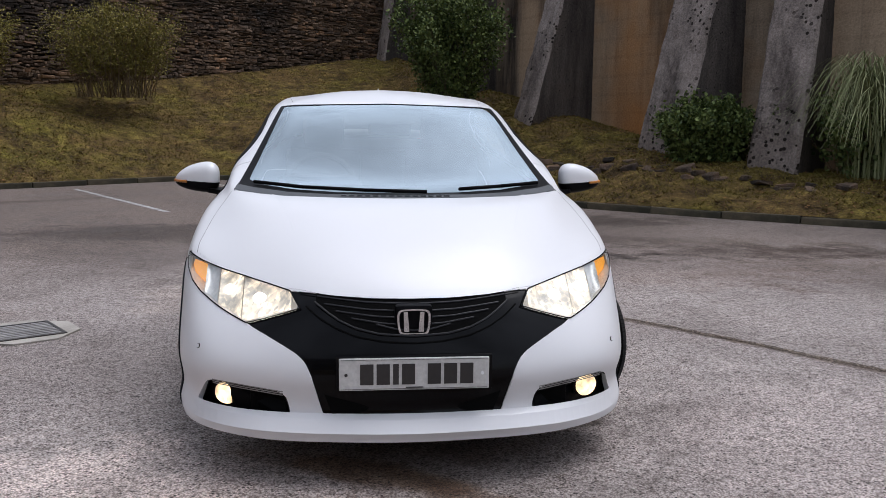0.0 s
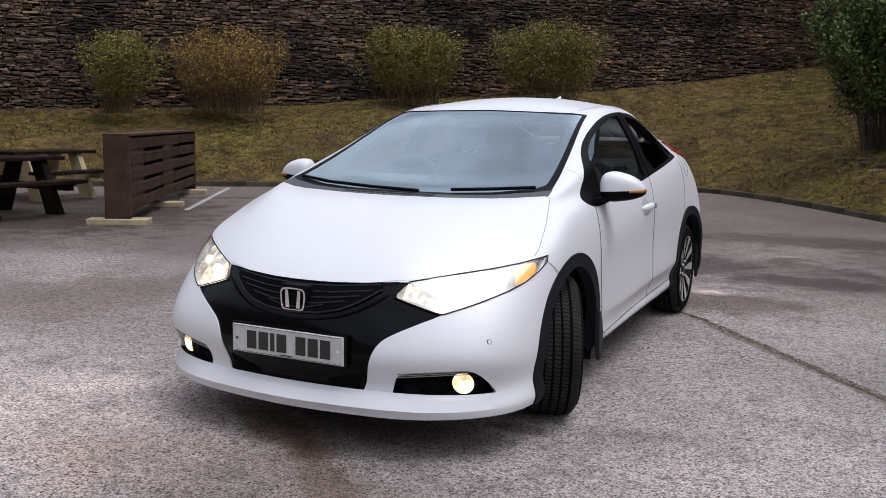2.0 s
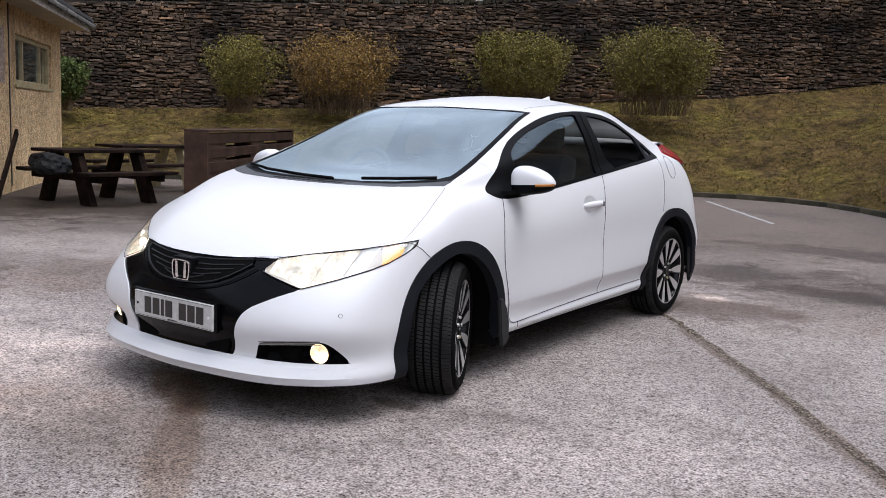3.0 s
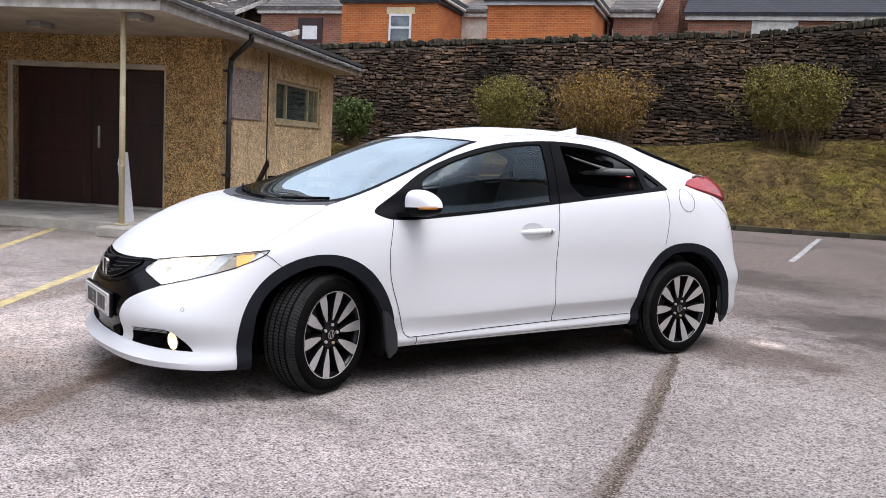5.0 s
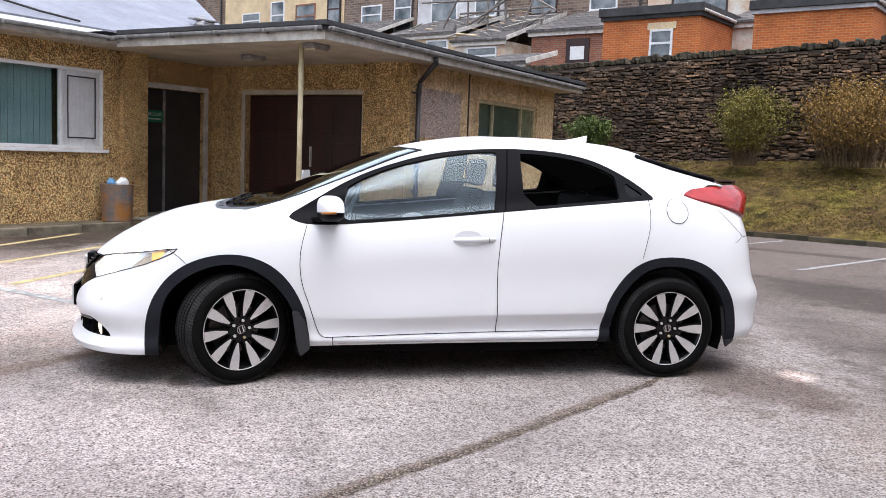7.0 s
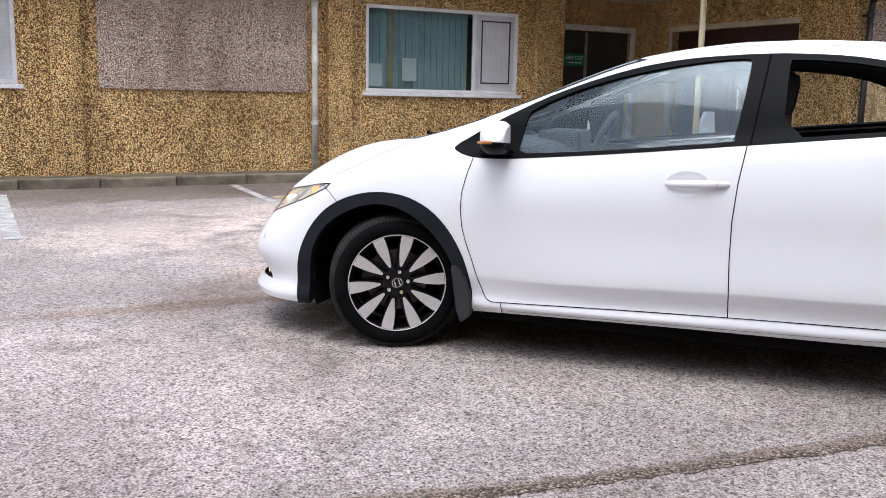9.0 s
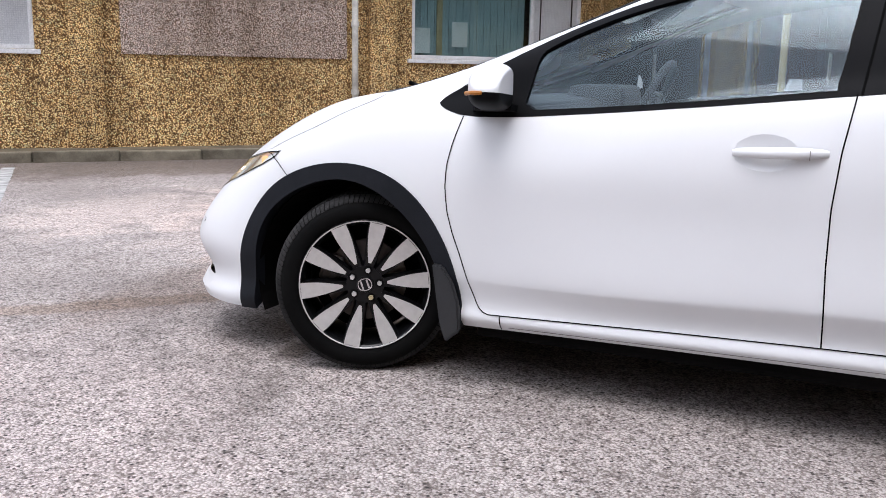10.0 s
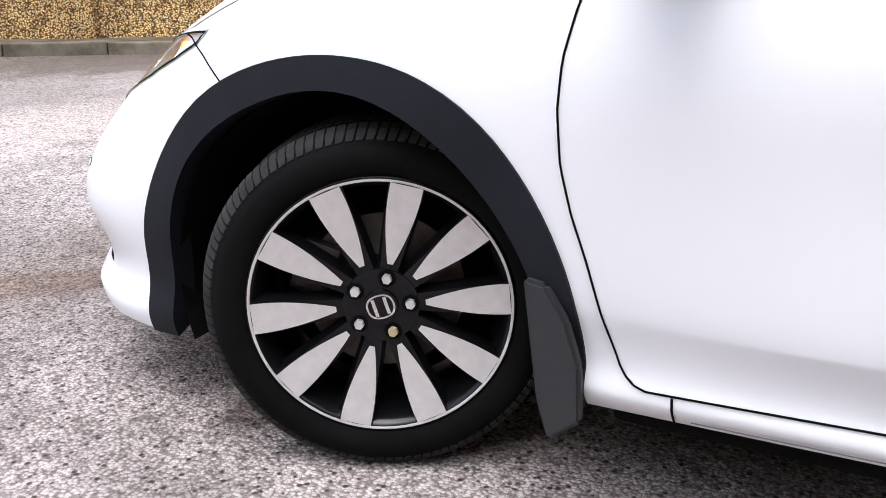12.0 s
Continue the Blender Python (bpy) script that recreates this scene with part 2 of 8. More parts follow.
def pebbledash(name, light, mid, dark, scale=46.0, joint=(0.22, 0.16, 0.10)):
    m, t, b = nodes_of(name)
    vec = coords(t)
    v = node(t, "ShaderNodeTexVoronoi", Scale=scale)
    t.links.new(vec, v.inputs["Vector"])
    big = noise_of(t, vec, 0.9, 5.0)
    streak = noise_of(t, coords(t, (2.2, 2.2, 0.35)), 1.2, 4.0)
    clump = noise_of(t, vec, scale * 0.22, 5.0, 0.75)
    peb = ramp(t, v.outputs["Color"], [(0.0, dark), (0.3, mid), (0.75, light), (1.0, tuple(min(1, c * 1.5) for c in light))])
    gap = ramp(t, v.outputs["Distance"], [(0.36, (1.08, 1.08, 1.08)), (0.66, joint)])
    col = mixed(t, 1.0, peb, gap, "MULTIPLY")
    col = mixed(t, 0.8, col, ramp(t, clump, [(0.36, (0.38, 0.33, 0.27)), (0.48, (0.95, 0.94, 0.92)), (0.64, (1.25, 1.22, 1.15))]), "MULTIPLY")
    col = mixed(t, ramp(t, big, [(0.4, (0, 0, 0)), (0.7, (0.6, 0.6, 0.6))]), col, mixed(t, 1.0, col, (0.55, 0.5, 0.45), "MULTIPLY"))
    col = mixed(t, ramp(t, streak, [(0.5, (0, 0, 0)), (0.72, (0.7, 0.7, 0.7))]), col, mixed(t, 1.0, col, (0.5, 0.45, 0.36), "MULTIPLY"))
    t.links.new(col, b.inputs["Base Color"])
    b.inputs["Roughness"].default_value = 0.8
    bumped(t, b, ramp(t, v.outputs["Distance"], [(0.0, (1, 1, 1)), (0.75, (0, 0, 0))]), 1.0, 0.012)
    return m


def brickwork(name, c1, c2, mortar, w=0.225, h=0.075, joint=0.010, axis="X"):
    m, t, b = nodes_of(name)
    c = t.nodes.new("ShaderNodeTexCoord")
    s = t.nodes.new("ShaderNodeSeparateXYZ")
    t.links.new(c.outputs["Object"], s.inputs[0])
    add = t.nodes.new("ShaderNodeMath")
    t.links.new(s.outputs["X"], add.inputs[0])
    t.links.new(s.outputs["Y"], add.inputs[1])
    j = t.nodes.new("ShaderNodeCombineXYZ")
    t.links.new(add.outputs[0], j.inputs[0])
    t.links.new(s.outputs["Z"], j.inputs[1])
    n = node(t, "ShaderNodeTexBrick", Scale=1.0, Mortar_Size=joint, Brick_Width=w, Row_Height=h, Bias=0.0)
    n.inputs["Color1"].default_value, n.inputs["Color2"].default_value, n.inputs["Mortar"].default_value = (*c1, 1), (*c2, 1), (*mortar, 1)
    t.links.new(j.outputs[0], n.inputs["Vector"])
    big = noise_of(t, c.outputs["Object"], 1.4, 5.0)
    col = mixed(t, ramp(t, big, [(0.4, (0, 0, 0)), (0.7, (0.7, 0.7, 0.7))]), n.outputs["Color"], mixed(t, 1.0, n.outputs["Color"], (0.6, 0.55, 0.52), "MULTIPLY"))
    t.links.new(col, b.inputs["Base Color"])
    b.inputs["Roughness"].default_value = 0.85
    bumped(t, b, ramp(t, n.outputs["Fac"], [(0, (1, 1, 1)), (1, (0, 0, 0))]), 0.5, 0.008)
    return m


def leaf_mat(name, c1, c2, rough=0.5):
    m, t, b = nodes_of(name)
    geo = t.nodes.new("ShaderNodeNewGeometry")
    col = ramp(t, geo.outputs["Random Per Island"], [(0.0, c1), (0.55, tuple((x + y) / 2 for x, y in zip(c1, c2))), (1.0, c2)])
    vec = coords(t)
    col = mixed(t, 0.5, col, ramp(t, noise_of(t, vec, 5.0), [(0.3, (0.45, 0.45, 0.4)), (0.7, (1, 1, 1))]), "MULTIPLY")
    t.links.new(col, b.inputs["Base Color"])
    b.inputs["Roughness"].default_value = rough
    b.inputs["Specular IOR Level"].default_value = 0.12
    return m


def moss_bank():
    """Moss, thin grass, brown litter and bare soil in uneven patches."""
    m, t, b = nodes_of("mossy_grass_bank")
    vec = coords(t)
    big, med, fine = noise_of(t, vec, 0.7, 5.0, 0.65), noise_of(t, vec, 4.5, 5.0, 0.7), noise_of(t, vec, 38.0, 4.0, 0.75)
    green = ramp(t, med, [(0.30, (0.050, 0.042, 0.012)), (0.48, (0.130, 0.108, 0.024)), (0.68, (0.26, 0.215, 0.05))])
    brown = ramp(t, med, [(0.32, (0.055, 0.036, 0.016)), (0.55, (0.150, 0.098, 0.040)), (0.70, (0.25, 0.180, 0.060))])
    col = mixed(t, ramp(t, big, [(0.34, (0, 0, 0)), (0.56, (0.95, 0.95, 0.95))]), green, brown)
    soil = noise_of(t, vec, 1.9, 6.0, 0.75)
    col = mixed(t, ramp(t, soil, [(0.47, (0, 0, 0)), (0.60, (0.85, 0.85, 0.85))]), col, ramp(t, med, [(0.35, (0.022, 0.015, 0.009)), (0.62, (0.085, 0.056, 0.028))]))
    col = mixed(t, 1.0, col, ramp(t, fine, [(0.32, (0.42, 0.40, 0.38)), (0.5, (0.9, 0.9, 0.9)), (0.68, (1.5, 1.45, 1.3))]), "MULTIPLY")
    t.links.new(col, b.inputs["Base Color"])
    b.inputs["Roughness"].default_value, b.inputs["Specular IOR Level"].default_value = 0.95, 0.1
    bumped(t, b, mixed(t, 0.5, med, fine), 1.0, 0.06)
    return m


def old_concrete(name, c1, c2, rust, scale, holes, boards, grain):
    """Weathered cast concrete: runs of dirt down the face, shutter lines, lost stones."""
    m, t, b = nodes_of(name)
    vec = coords(t)
    runs = noise_of(t, coords(t, (1, 1, 0.16)), scale * 1.3, 6.0, 0.68)
    big = noise_of(t, vec, scale * 0.45, 4.0)
    fine = noise_of(t, vec, 30.0, 4.0, 0.75)
    col = mixed(t, ramp(t, runs, [(0.36, (1, 1, 1)), (0.58, (0, 0, 0))]), c1, c2)
    col = mixed(t, ramp(t, big, [(0.52, (0, 0, 0)), (0.68, (0.75, 0.75, 0.75))]), col, rust)
    col = mixed(t, grain, col, ramp(t, fine, [(0.34, (0.28, 0.28, 0.28)), (0.64, (1.35, 1.35, 1.35))]), "MULTIPLY")
    w = node(t, "ShaderNodeTexWave", Scale=0.85, Distortion=0.6, Detail=2.0)
    w.bands_direction = "Z"
    t.links.new(vec, w.inputs["Vector"])
    col = mixed(t, boards, col, ramp(t, w.outputs["Fac"], [(0.03, (0.35, 0.33, 0.32)), (0.10, (1, 1, 1))]), "MULTIPLY")
    v = node(t, "ShaderNodeTexVoronoi", Scale=10.0)
    t.links.new(vec, v.inputs["Vector"])
    pock = ramp(t, v.outputs["Distance"], [(holes, (0, 0, 0)), (holes + 0.06, (1, 1, 1))])
    pock = mixed(t, ramp(t, noise_of(t, vec, 1.1, 3.0), [(0.50, (1, 1, 1)), (0.58, (0, 0, 0))]), pock, (1, 1, 1))
    col = mixed(t, 1.0, col, mixed(t, pock, (0.12, 0.11, 0.10), (1, 1, 1)), "MULTIPLY")
    t.links.new(col, b.inputs["Base Color"])
    b.inputs["Roughness"].default_value, b.inputs["Specular IOR Level"].default_value = 0.9, 0.25
    bumped(t, b, mixed(t, 0.35, pock, fine), 1.0, 0.03)
    return m


ASPHALT = asphalt()
TAR = pebbledash("old_tar_joint", (0.36, 0.30, 0.25), (0.17, 0.138, 0.112), (0.03, 0.025, 0.021), 95.0)
PALE = mat("pale_concrete", (0.46, 0.43, 0.38), (0.30, 0.275, 0.24), 0.85, fine=80, bump=0.4)
WHITE_LINE = mat("worn_white_line", (0.50, 0.50, 0.48), (0.22, 0.21, 0.2), 0.8, scale=9, fine=110, bump=0.4)
YELLOW_LINE = mat("worn_yellow_line", (0.66, 0.52, 0.23), (0.36, 0.30, 0.17), 0.8, scale=7, fine=110, bump=0.4)
DASH = pebbledash("ochre_pebbledash", (0.98, 0.73, 0.38), (0.80, 0.50, 0.19), (0.22, 0.12, 0.045), 58.0)
DASH_PALE = pebbledash("pale_buff_pebbledash", (1.0, 0.82, 0.54), (0.95, 0.70, 0.40), (0.52, 0.34, 0.17), 58.0, (0.55, 0.43, 0.30))
DASH_PINK = pebbledash("pink_grey_pebbledash", (0.90, 0.77, 0.70), (0.76, 0.60, 0.54), (0.34, 0.25, 0.21), 75.0)
KERB = mat("mossy_kerb_concrete", (0.105, 0.086, 0.054), (0.034, 0.032, 0.018), 0.9, scale=4, fine=60, bump=0.5, dist=0.008, spread=0.35)
HALL_KERB = mat("weathered_kerb_concrete", (0.26, 0.225, 0.165), (0.12, 0.10, 0.068), 0.9, scale=4, fine=60, bump=0.5, dist=0.008, spread=0.3)
DIRTY = mat("mossy_dirty_pavement", (0.17, 0.13, 0.082), (0.075, 0.062, 0.035), 0.95, scale=3, fine=50, bump=0.5, dist=0.008)
GRASS = moss_bank()
STONE = mat("dark_sandstone", (0.25, 0.168, 0.110), (0.062, 0.044, 0.033), 0.9, scale=0.55, fine=16, bump=1.0, dist=0.03, spread=0.74, hue=0.5)
MOSS_STONE = mat("mossy_coping_stone", (0.12, 0.095, 0.058), (0.036, 0.034, 0.019), 0.95, scale=1.5, fine=26, bump=0.8, dist=0.02, spread=0.5)
MORTAR = mat("dark_wall_core", (0.045, 0.033, 0.023), (0.022, 0.017, 0.013), 0.95, fine=30, bump=0.5)
CONCRETE = old_concrete("stained_concrete", (0.40, 0.32, 0.235), (0.055, 0.046, 0.04), (0.40, 0.215, 0.075), 0.55, 0.03, 0.12, 0.35)
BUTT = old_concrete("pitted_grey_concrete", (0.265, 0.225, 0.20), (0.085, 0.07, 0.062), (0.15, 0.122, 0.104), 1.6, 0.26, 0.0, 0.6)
# buttress flanks: black staining, with the shade of the recess mixed into the colour
DAMP_SHADED = old_concrete("black_damp_concrete", (0.10, 0.085, 0.074), (0.035, 0.03, 0.027), (0.085, 0.065, 0.05), 1.2, 0.10, 0.0, 0.6)
FASCIA = mat("weathered_white_paint", (0.74, 0.71, 0.65), (0.46, 0.43, 0.39), 0.55, scale=5, fine=60, bump=0.1)
SOFFIT = mat("cream_soffit_board", (0.60, 0.51, 0.39), (0.42, 0.35, 0.26), 0.7, scale=2, fine=30, bump=0.08)
GUTTER = mat("grey_gutter", (0.33, 0.32, 0.31), (0.18, 0.17, 0.165), 0.45, scale=6, fine=60, bump=0.1)
BLACK_PIPE = mat("black_painted_iron", (0.02, 0.018, 0.018), (0.04, 0.032, 0.03), 0.45, fine=60)
CREAM = mat("cream_gloss_paint", (0.62, 0.54, 0.34), (0.48, 0.40, 0.24), 0.4, scale=5, fine=60, bump=0.08)
FELT = mat("dark_roof_felt", (0.03, 0.03, 0.033), (0.06, 0.06, 0.06), 0.85, fine=50, bump=0.4)
SHEET = mat("pale_roof_sheet", (0.29, 0.30, 0.35), (0.22, 0.23, 0.27), 0.6, scale=1.2, fine=12, bump=0.1)
WINFRAME = mat("white_window_frame", (0.86, 0.86, 0.87), (0.72, 0.72, 0.72), 0.4, scale=6, fine=60, bump=0.05)
CREAMFRAME = mat("cream_window_frame", (0.55, 0.45, 0.26), (0.36, 0.29, 0.17), 0.5, scale=6, fine=60, bump=0.1)
DOOR_BROWN = mat("dark_brown_door", (0.050, 0.012, 0.008), (0.018, 0.006, 0.005), 0.5, scale=2, fine=40, bump=0.1, stretch=(1, 1, 0.2))
DOOR_GREY = mat("dark_grey_door", (0.035, 0.033, 0.034), (0.022, 0.021, 0.022), 0.5, scale=2, fine=40, bump=0.1)
BLIND = mat("blue_grey_blind", (0.40, 0.52, 0.55), (0.32, 0.43, 0.46), 0.7, scale=2, fine=30, bump=0.1)
LOUVRE = mat("grey_green_louvre", (0.16, 0.19, 0.18), (0.10, 0.12, 0.115), 0.6, scale=4, fine=40, bump=0.1)
PANE = glass("window_pane", (0.80, 0.86, 0.86), 0.0, 0.0)
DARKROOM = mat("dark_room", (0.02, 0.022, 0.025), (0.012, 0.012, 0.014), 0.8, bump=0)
PAPER = mat("white_paper", (0.86, 0.87, 0.87), (0.78, 0.78, 0.78), 0.7, bump=0)
MESHWIRE = mat("wire_mesh_grey", (0.80, 0.80, 0.82), (0.62, 0.62, 0.64), 0.5, bump=0)
WOODDARK = mat("dark_stained_timber", (0.026, 0.015, 0.011), (0.008, 0.0055, 0.0045), 0.85, scale=6, fine=70, bump=0.6, spec=0.06)
RIBBED = mat("brown_ribbed_boards", (0.080, 0.043, 0.028), (0.034, 0.019, 0.013), 0.7, scale=4, fine=60, bump=0.6, spec=0.2)
CREAMWOOD = mat("cream_timber_sleeper", (0.50, 0.42, 0.25), (0.36, 0.29, 0.17), 0.75, scale=5, fine=60, bump=0.3)
RUSTY = mat("rusty_galvanised_bin", (0.13, 0.14, 0.15), (0.36, 0.15, 0.03), 0.6, metal=0.1, scale=3.2, fine=30, bump=0.3)
BRICK = brickwork("orange_brick", (0.56, 0.145, 0.028), (0.42, 0.10, 0.022), (0.50, 0.24, 0.10), 0.22, 0.075, 0.010)
BRICK_DARK = brickwork("old_red_brick", (0.34, 0.12, 0.06), (0.22, 0.075, 0.045), (0.25, 0.2, 0.16))
STONEWORK = brickwork("brown_rubble_facade", (0.24, 0.165, 0.125), (0.10, 0.072, 0.06), (0.24, 0.20, 0.16), 0.34, 0.12, 0.018)
RENDER_CREAM = mat("cream_render", (0.78, 0.62, 0.38), (0.56, 0.43, 0.27), 0.85, scale=1.1, fine=20, bump=0.2)
RENDER_WHITE = mat("flaking_white_render", (0.74, 0.70, 0.62), (0.55, 0.38, 0.26), 0.85, scale=1.6, fine=14, bump=0.2)
RENDER_GREY = mat("grey_render", (0.70, 0.70, 0.72), (0.46, 0.45, 0.45), 0.85, scale=1.1, fine=20, bump=0.2)
SLATE = brickwork("grey_slates", (0.15, 0.135, 0.125), (0.075, 0.068, 0.066), (0.02, 0.02, 0.02), 0.3, 0.2, 0.015)
SLATE_BLUE = brickwork("blue_black_slates", (0.035, 0.04, 0.055), (0.025, 0.028, 0.04), (0.008, 0.008, 0.01), 0.3, 0.12, 0.02)
STEEL = mat("scaffold_tube", (0.30, 0.27, 0.25), (0.2, 0.17, 0.15), 0.5, metal=0.6, bump=0)
# the pale second tone paints reflected sky into the panes
UWIN_GLASS = mat("house_window_glass", (0.05, 0.07, 0.085), (0.34, 0.37, 0.39), 0.08, bump=0, scale=0.9)
TWIG = mat("grey_brown_twig", (0.20, 0.13, 0.062), (0.10, 0.066, 0.036), 0.85, fine=60, bump=0.3, spread=0.4)
LEAF_OLIVE = leaf_mat("olive_leaves", (0.095, 0.085, 0.020), (0.30, 0.25, 0.065))
# dark stems; on the evergreen the colour also holds the shade below its crown
DARK_TWIG = mat("dark_wet_twig", (0.075, 0.055, 0.035), (0.04, 0.03, 0.02), 0.85, fine=60, bump=0.3, spread=0.4)
LEAF_DARK = leaf_mat("dark_evergreen_leaves", (0.022, 0.042, 0.012), (0.16, 0.20, 0.06), 0.5)
LEAF_BROWN = leaf_mat("brown_twiggy_leaves", (0.15, 0.088, 0.026), (0.40, 0.25, 0.07))
BLADE = leaf_mat("grass_blades", (0.115, 0.092, 0.024), (0.22, 0.175, 0.045), 0.8)
PAMPAS = leaf_mat("long_grass_leaves", (0.13, 0.15, 0.06), (0.34, 0.36, 0.19), 0.5)
LEAF_LITTER = leaf_mat("brown_leaf_litter", (0.075, 0.035, 0.014), (0.24, 0.13, 0.05), 0.8)
GREEN_SIGN = mat("green_sign", (0.01, 0.20, 0.11), (0.01, 0.16, 0.09), 0.4, bump=0)
SIGN_WHITE = mat("white_lettering", (0.75, 0.78, 0.75), None, 0.4, bump=0)
BLACK_BAG = mat("black_plastic_sheet", (0.008, 0.008, 0.009), (0.014, 0.014, 0.014), 0.6, fine=12, bump=0.8, dist=0.03, spec=0.12)
BLUE_BAG = mat("blue_plastic", (0.08, 0.25, 0.5), (0.2, 0.4, 0.6), 0.5, bump=0)
EARTH = mat("dark_bare_earth", (0.05, 0.035, 0.022), (0.03, 0.022, 0.015), 0.95, fine=30, bump=0.8, dist=0.02)


# ---------------------------------------------------------------- mesh helpers
def mesh_of(name, bm, material, smooth=False):
    me = bpy.data.meshes.new(name)
    bm.normal_update()
    bm.to_mesh(me)
    bm.free()
    for m in material if isinstance(material, (list, tuple)) else [material]:
        me.materials.append(m)
    if smooth:
        me.shade_smooth()
    return me


def part(name, bm, material, parent=None, label="", smooth=False, at=None):
    """One bmesh as one mesh object, under a thing or on its own."""
    ob = new(name, mesh_of(name, bm, material, smooth))
    if parent is not None:
        ob.parent = parent
    if at is not None:
        ob.matrix_basis = at
    return tagged(ob, label) if label else ob


def thing(name, at, label, category, group="", kind=""):
    ob = new(name)
    ob.empty_display_size = 0.1
    ob.matrix_basis = at
    return tagged(ob, label, category, group, kind)


def box(bm, x0, x1, y0, y1, z0, z1, bevel=0.0, m=None):
    r = bmesh.ops.create_cube(bm, size=1.0)
    vs = r["verts"]
    for v in vs:
        v.co = Vector((x0 + (v.co.x + 0.5) * (x1 - x0), y0 + (v.co.y + 0.5) * (y1 - y0), z0 + (v.co.z + 0.5) * (z1 - z0)))
    if bevel:
        es = list({e for v in vs for e in v.link_edges})
        res = bmesh.ops.bevel(bm, geom=es, offset=bevel, segments=2, affect="EDGES", profile=0.6)
        vs = [v for v in bm.verts if v in set(res["verts"]) or v in vs] if m is not None else vs
    if m is not None:
        for v in {v for v in vs if v.is_valid}:
            v.co = m @ v.co
    return bm


def boxes(*specs, bevel=0.0):
    bm = bmesh.new()
    for s in specs:
        box(bm, *s, bevel=bevel)
    return bm


def tube(bm, p, q, r, r2=None, seg=10, caps=True):
    p, q = Vector(p), Vector(q)
    d = q - p
    m = Matrix.Translation((p + q) / 2) @ d.to_track_quat("Z", "Y").to_matrix().to_4x4()
    bmesh.ops.create_cone(bm, cap_ends=caps, segments=seg, radius1=r, radius2=r if r2 is None else r2, depth=d.length, matrix=m)
    return bm


def pipe(bm, points, r, seg=10):
    for a, b in zip(points, points[1:]):
        tube(bm, a, b, r, seg=seg)
        bmesh.ops.create_uvsphere(bm, u_segments=seg, v_segments=6, radius=r, matrix=Matrix.Translation(b))
    return bm


def prism(bm, outline, depth_vec, closed=True):
    """A flat outline of 3D points, pushed along a vector."""
    d = Vector(depth_vec)
    a = [bm.verts.new(Vector(p)) for p in outline]
    b = [bm.verts.new(Vector(p) + d) for p in outline]
    n = len(a)
    fs = [bm.faces.new(a), bm.faces.new(b[::-1])]
    for i in range(n):
        fs.append(bm.faces.new((a[i], b[i], b[(i + 1) % n], a[(i + 1) % n])))
    bmesh.ops.recalc_face_normals(bm, faces=fs)
    return bm


def sheet(rows):
    """A grid mesh through rows of points."""
    bm = bmesh.new()
    vs = [[bm.verts.new(p) for p in r] for r in rows]
    for i in range(len(vs) - 1):
        for j in range(len(vs[0]) - 1):
            bm.faces.new((vs[i][j], vs[i + 1][j], vs[i + 1][j + 1], vs[i][j + 1]))
    return bm


def along(points, s):
    """The point at the share s of a polyline's points (evenly by index)."""
    k = s * (len(points) - 1)
    i = min(int(k), len(points) - 2)
    return Vector(points[i]).lerp(Vector(points[i + 1]), k - i)


def resample(points, n):
    pts = [Vector(p) for p in points]
    lens = [0.0]
    for a, b in zip(pts, pts[1:]):
        lens.append(lens[-1] + (b - a).length)
    out = []
    for k in range(n):
        d = lens[-1] * k / (n - 1)
        i = next((j for j in range(len(pts) - 1) if lens[j + 1] >= d - 1e-9), len(pts) - 2)
        out.append(pts[i].lerp(pts[i + 1], (d - lens[i]) / max(1e-9, lens[i + 1] - lens[i])))
    return out


# ---------------------------------------------------------------- ground
def structure(ob, label, category=""):
    return tagged(ob, label, category or ob.name.split("_")[0], kind="structure")


ground = structure(part("ground", sheet([[(x, y, 0) for x in (-300, -40, -10, 0, 10, 40, 300)] for y in (300, 60, 20, 6, -6, -40, -300)]), ASPHALT), "worn grey asphalt car park with pale aggregate, damp stains and painted shade under the car")


def strip(name, pts, width, material, label, z=0.004, ragged=0.0, seed=1):
    rng = random.Random(seed)
    ps = resample([(x, y, z) for x, y in pts], max(2, 170 if ragged else 8))
    rows = []
    for i, p in enumerate(ps):
        d = (ps[min(i + 1, len(ps) - 1)] - ps[max(i - 1, 0)]).normalized()
        n = Vector((-d.y, d.x, 0))
        w1, w2 = (width / 2 * (1 + ragged * (0.9 * noise.noise((i * 0.23, seed, q)) + 0.8 * noise.noise((i * 0.71, seed, q)) + 0.25 * rng.uniform(-1, 1))) for q in (0.5, 7.5))
        off = n * ragged * width * 0.35 * noise.noise((i * 0.11, seed * 2.3, 0.5))
        rows.append([p + n * w1 + off, p + off, p - n * w2 + off])
    return structure(part(name, sheet(rows), material), label, "marking")


def bay(u0, v0, u1, v1):
    return [(-u * 0.7314 + v * 0.6820, u * 0.6820 + v * 0.7314) for u, v in ((u0, v0), (u1, v1))]


for i, pts in enumerate(([(-4.98, 12.7), (-2.63, 8.66)], [(-6.95, 11.2), (-4.58, 7.25)], [(-8.95, 9.9), (-6.7, 6.14)], [(-2.77, 14.1), (-0.47, 10.4)])):
    strip("bay_line_%d" % (i + 1), pts, 0.085, WHITE_LINE, "faded white parking bay line on asphalt", ragged=0.25, seed=i)
strip("edge_line_1", bay(0.68, -7.05, 0.5, -2.2), 0.10, WHITE_LINE, "worn white painted line on asphalt", ragged=0.15, seed=11)
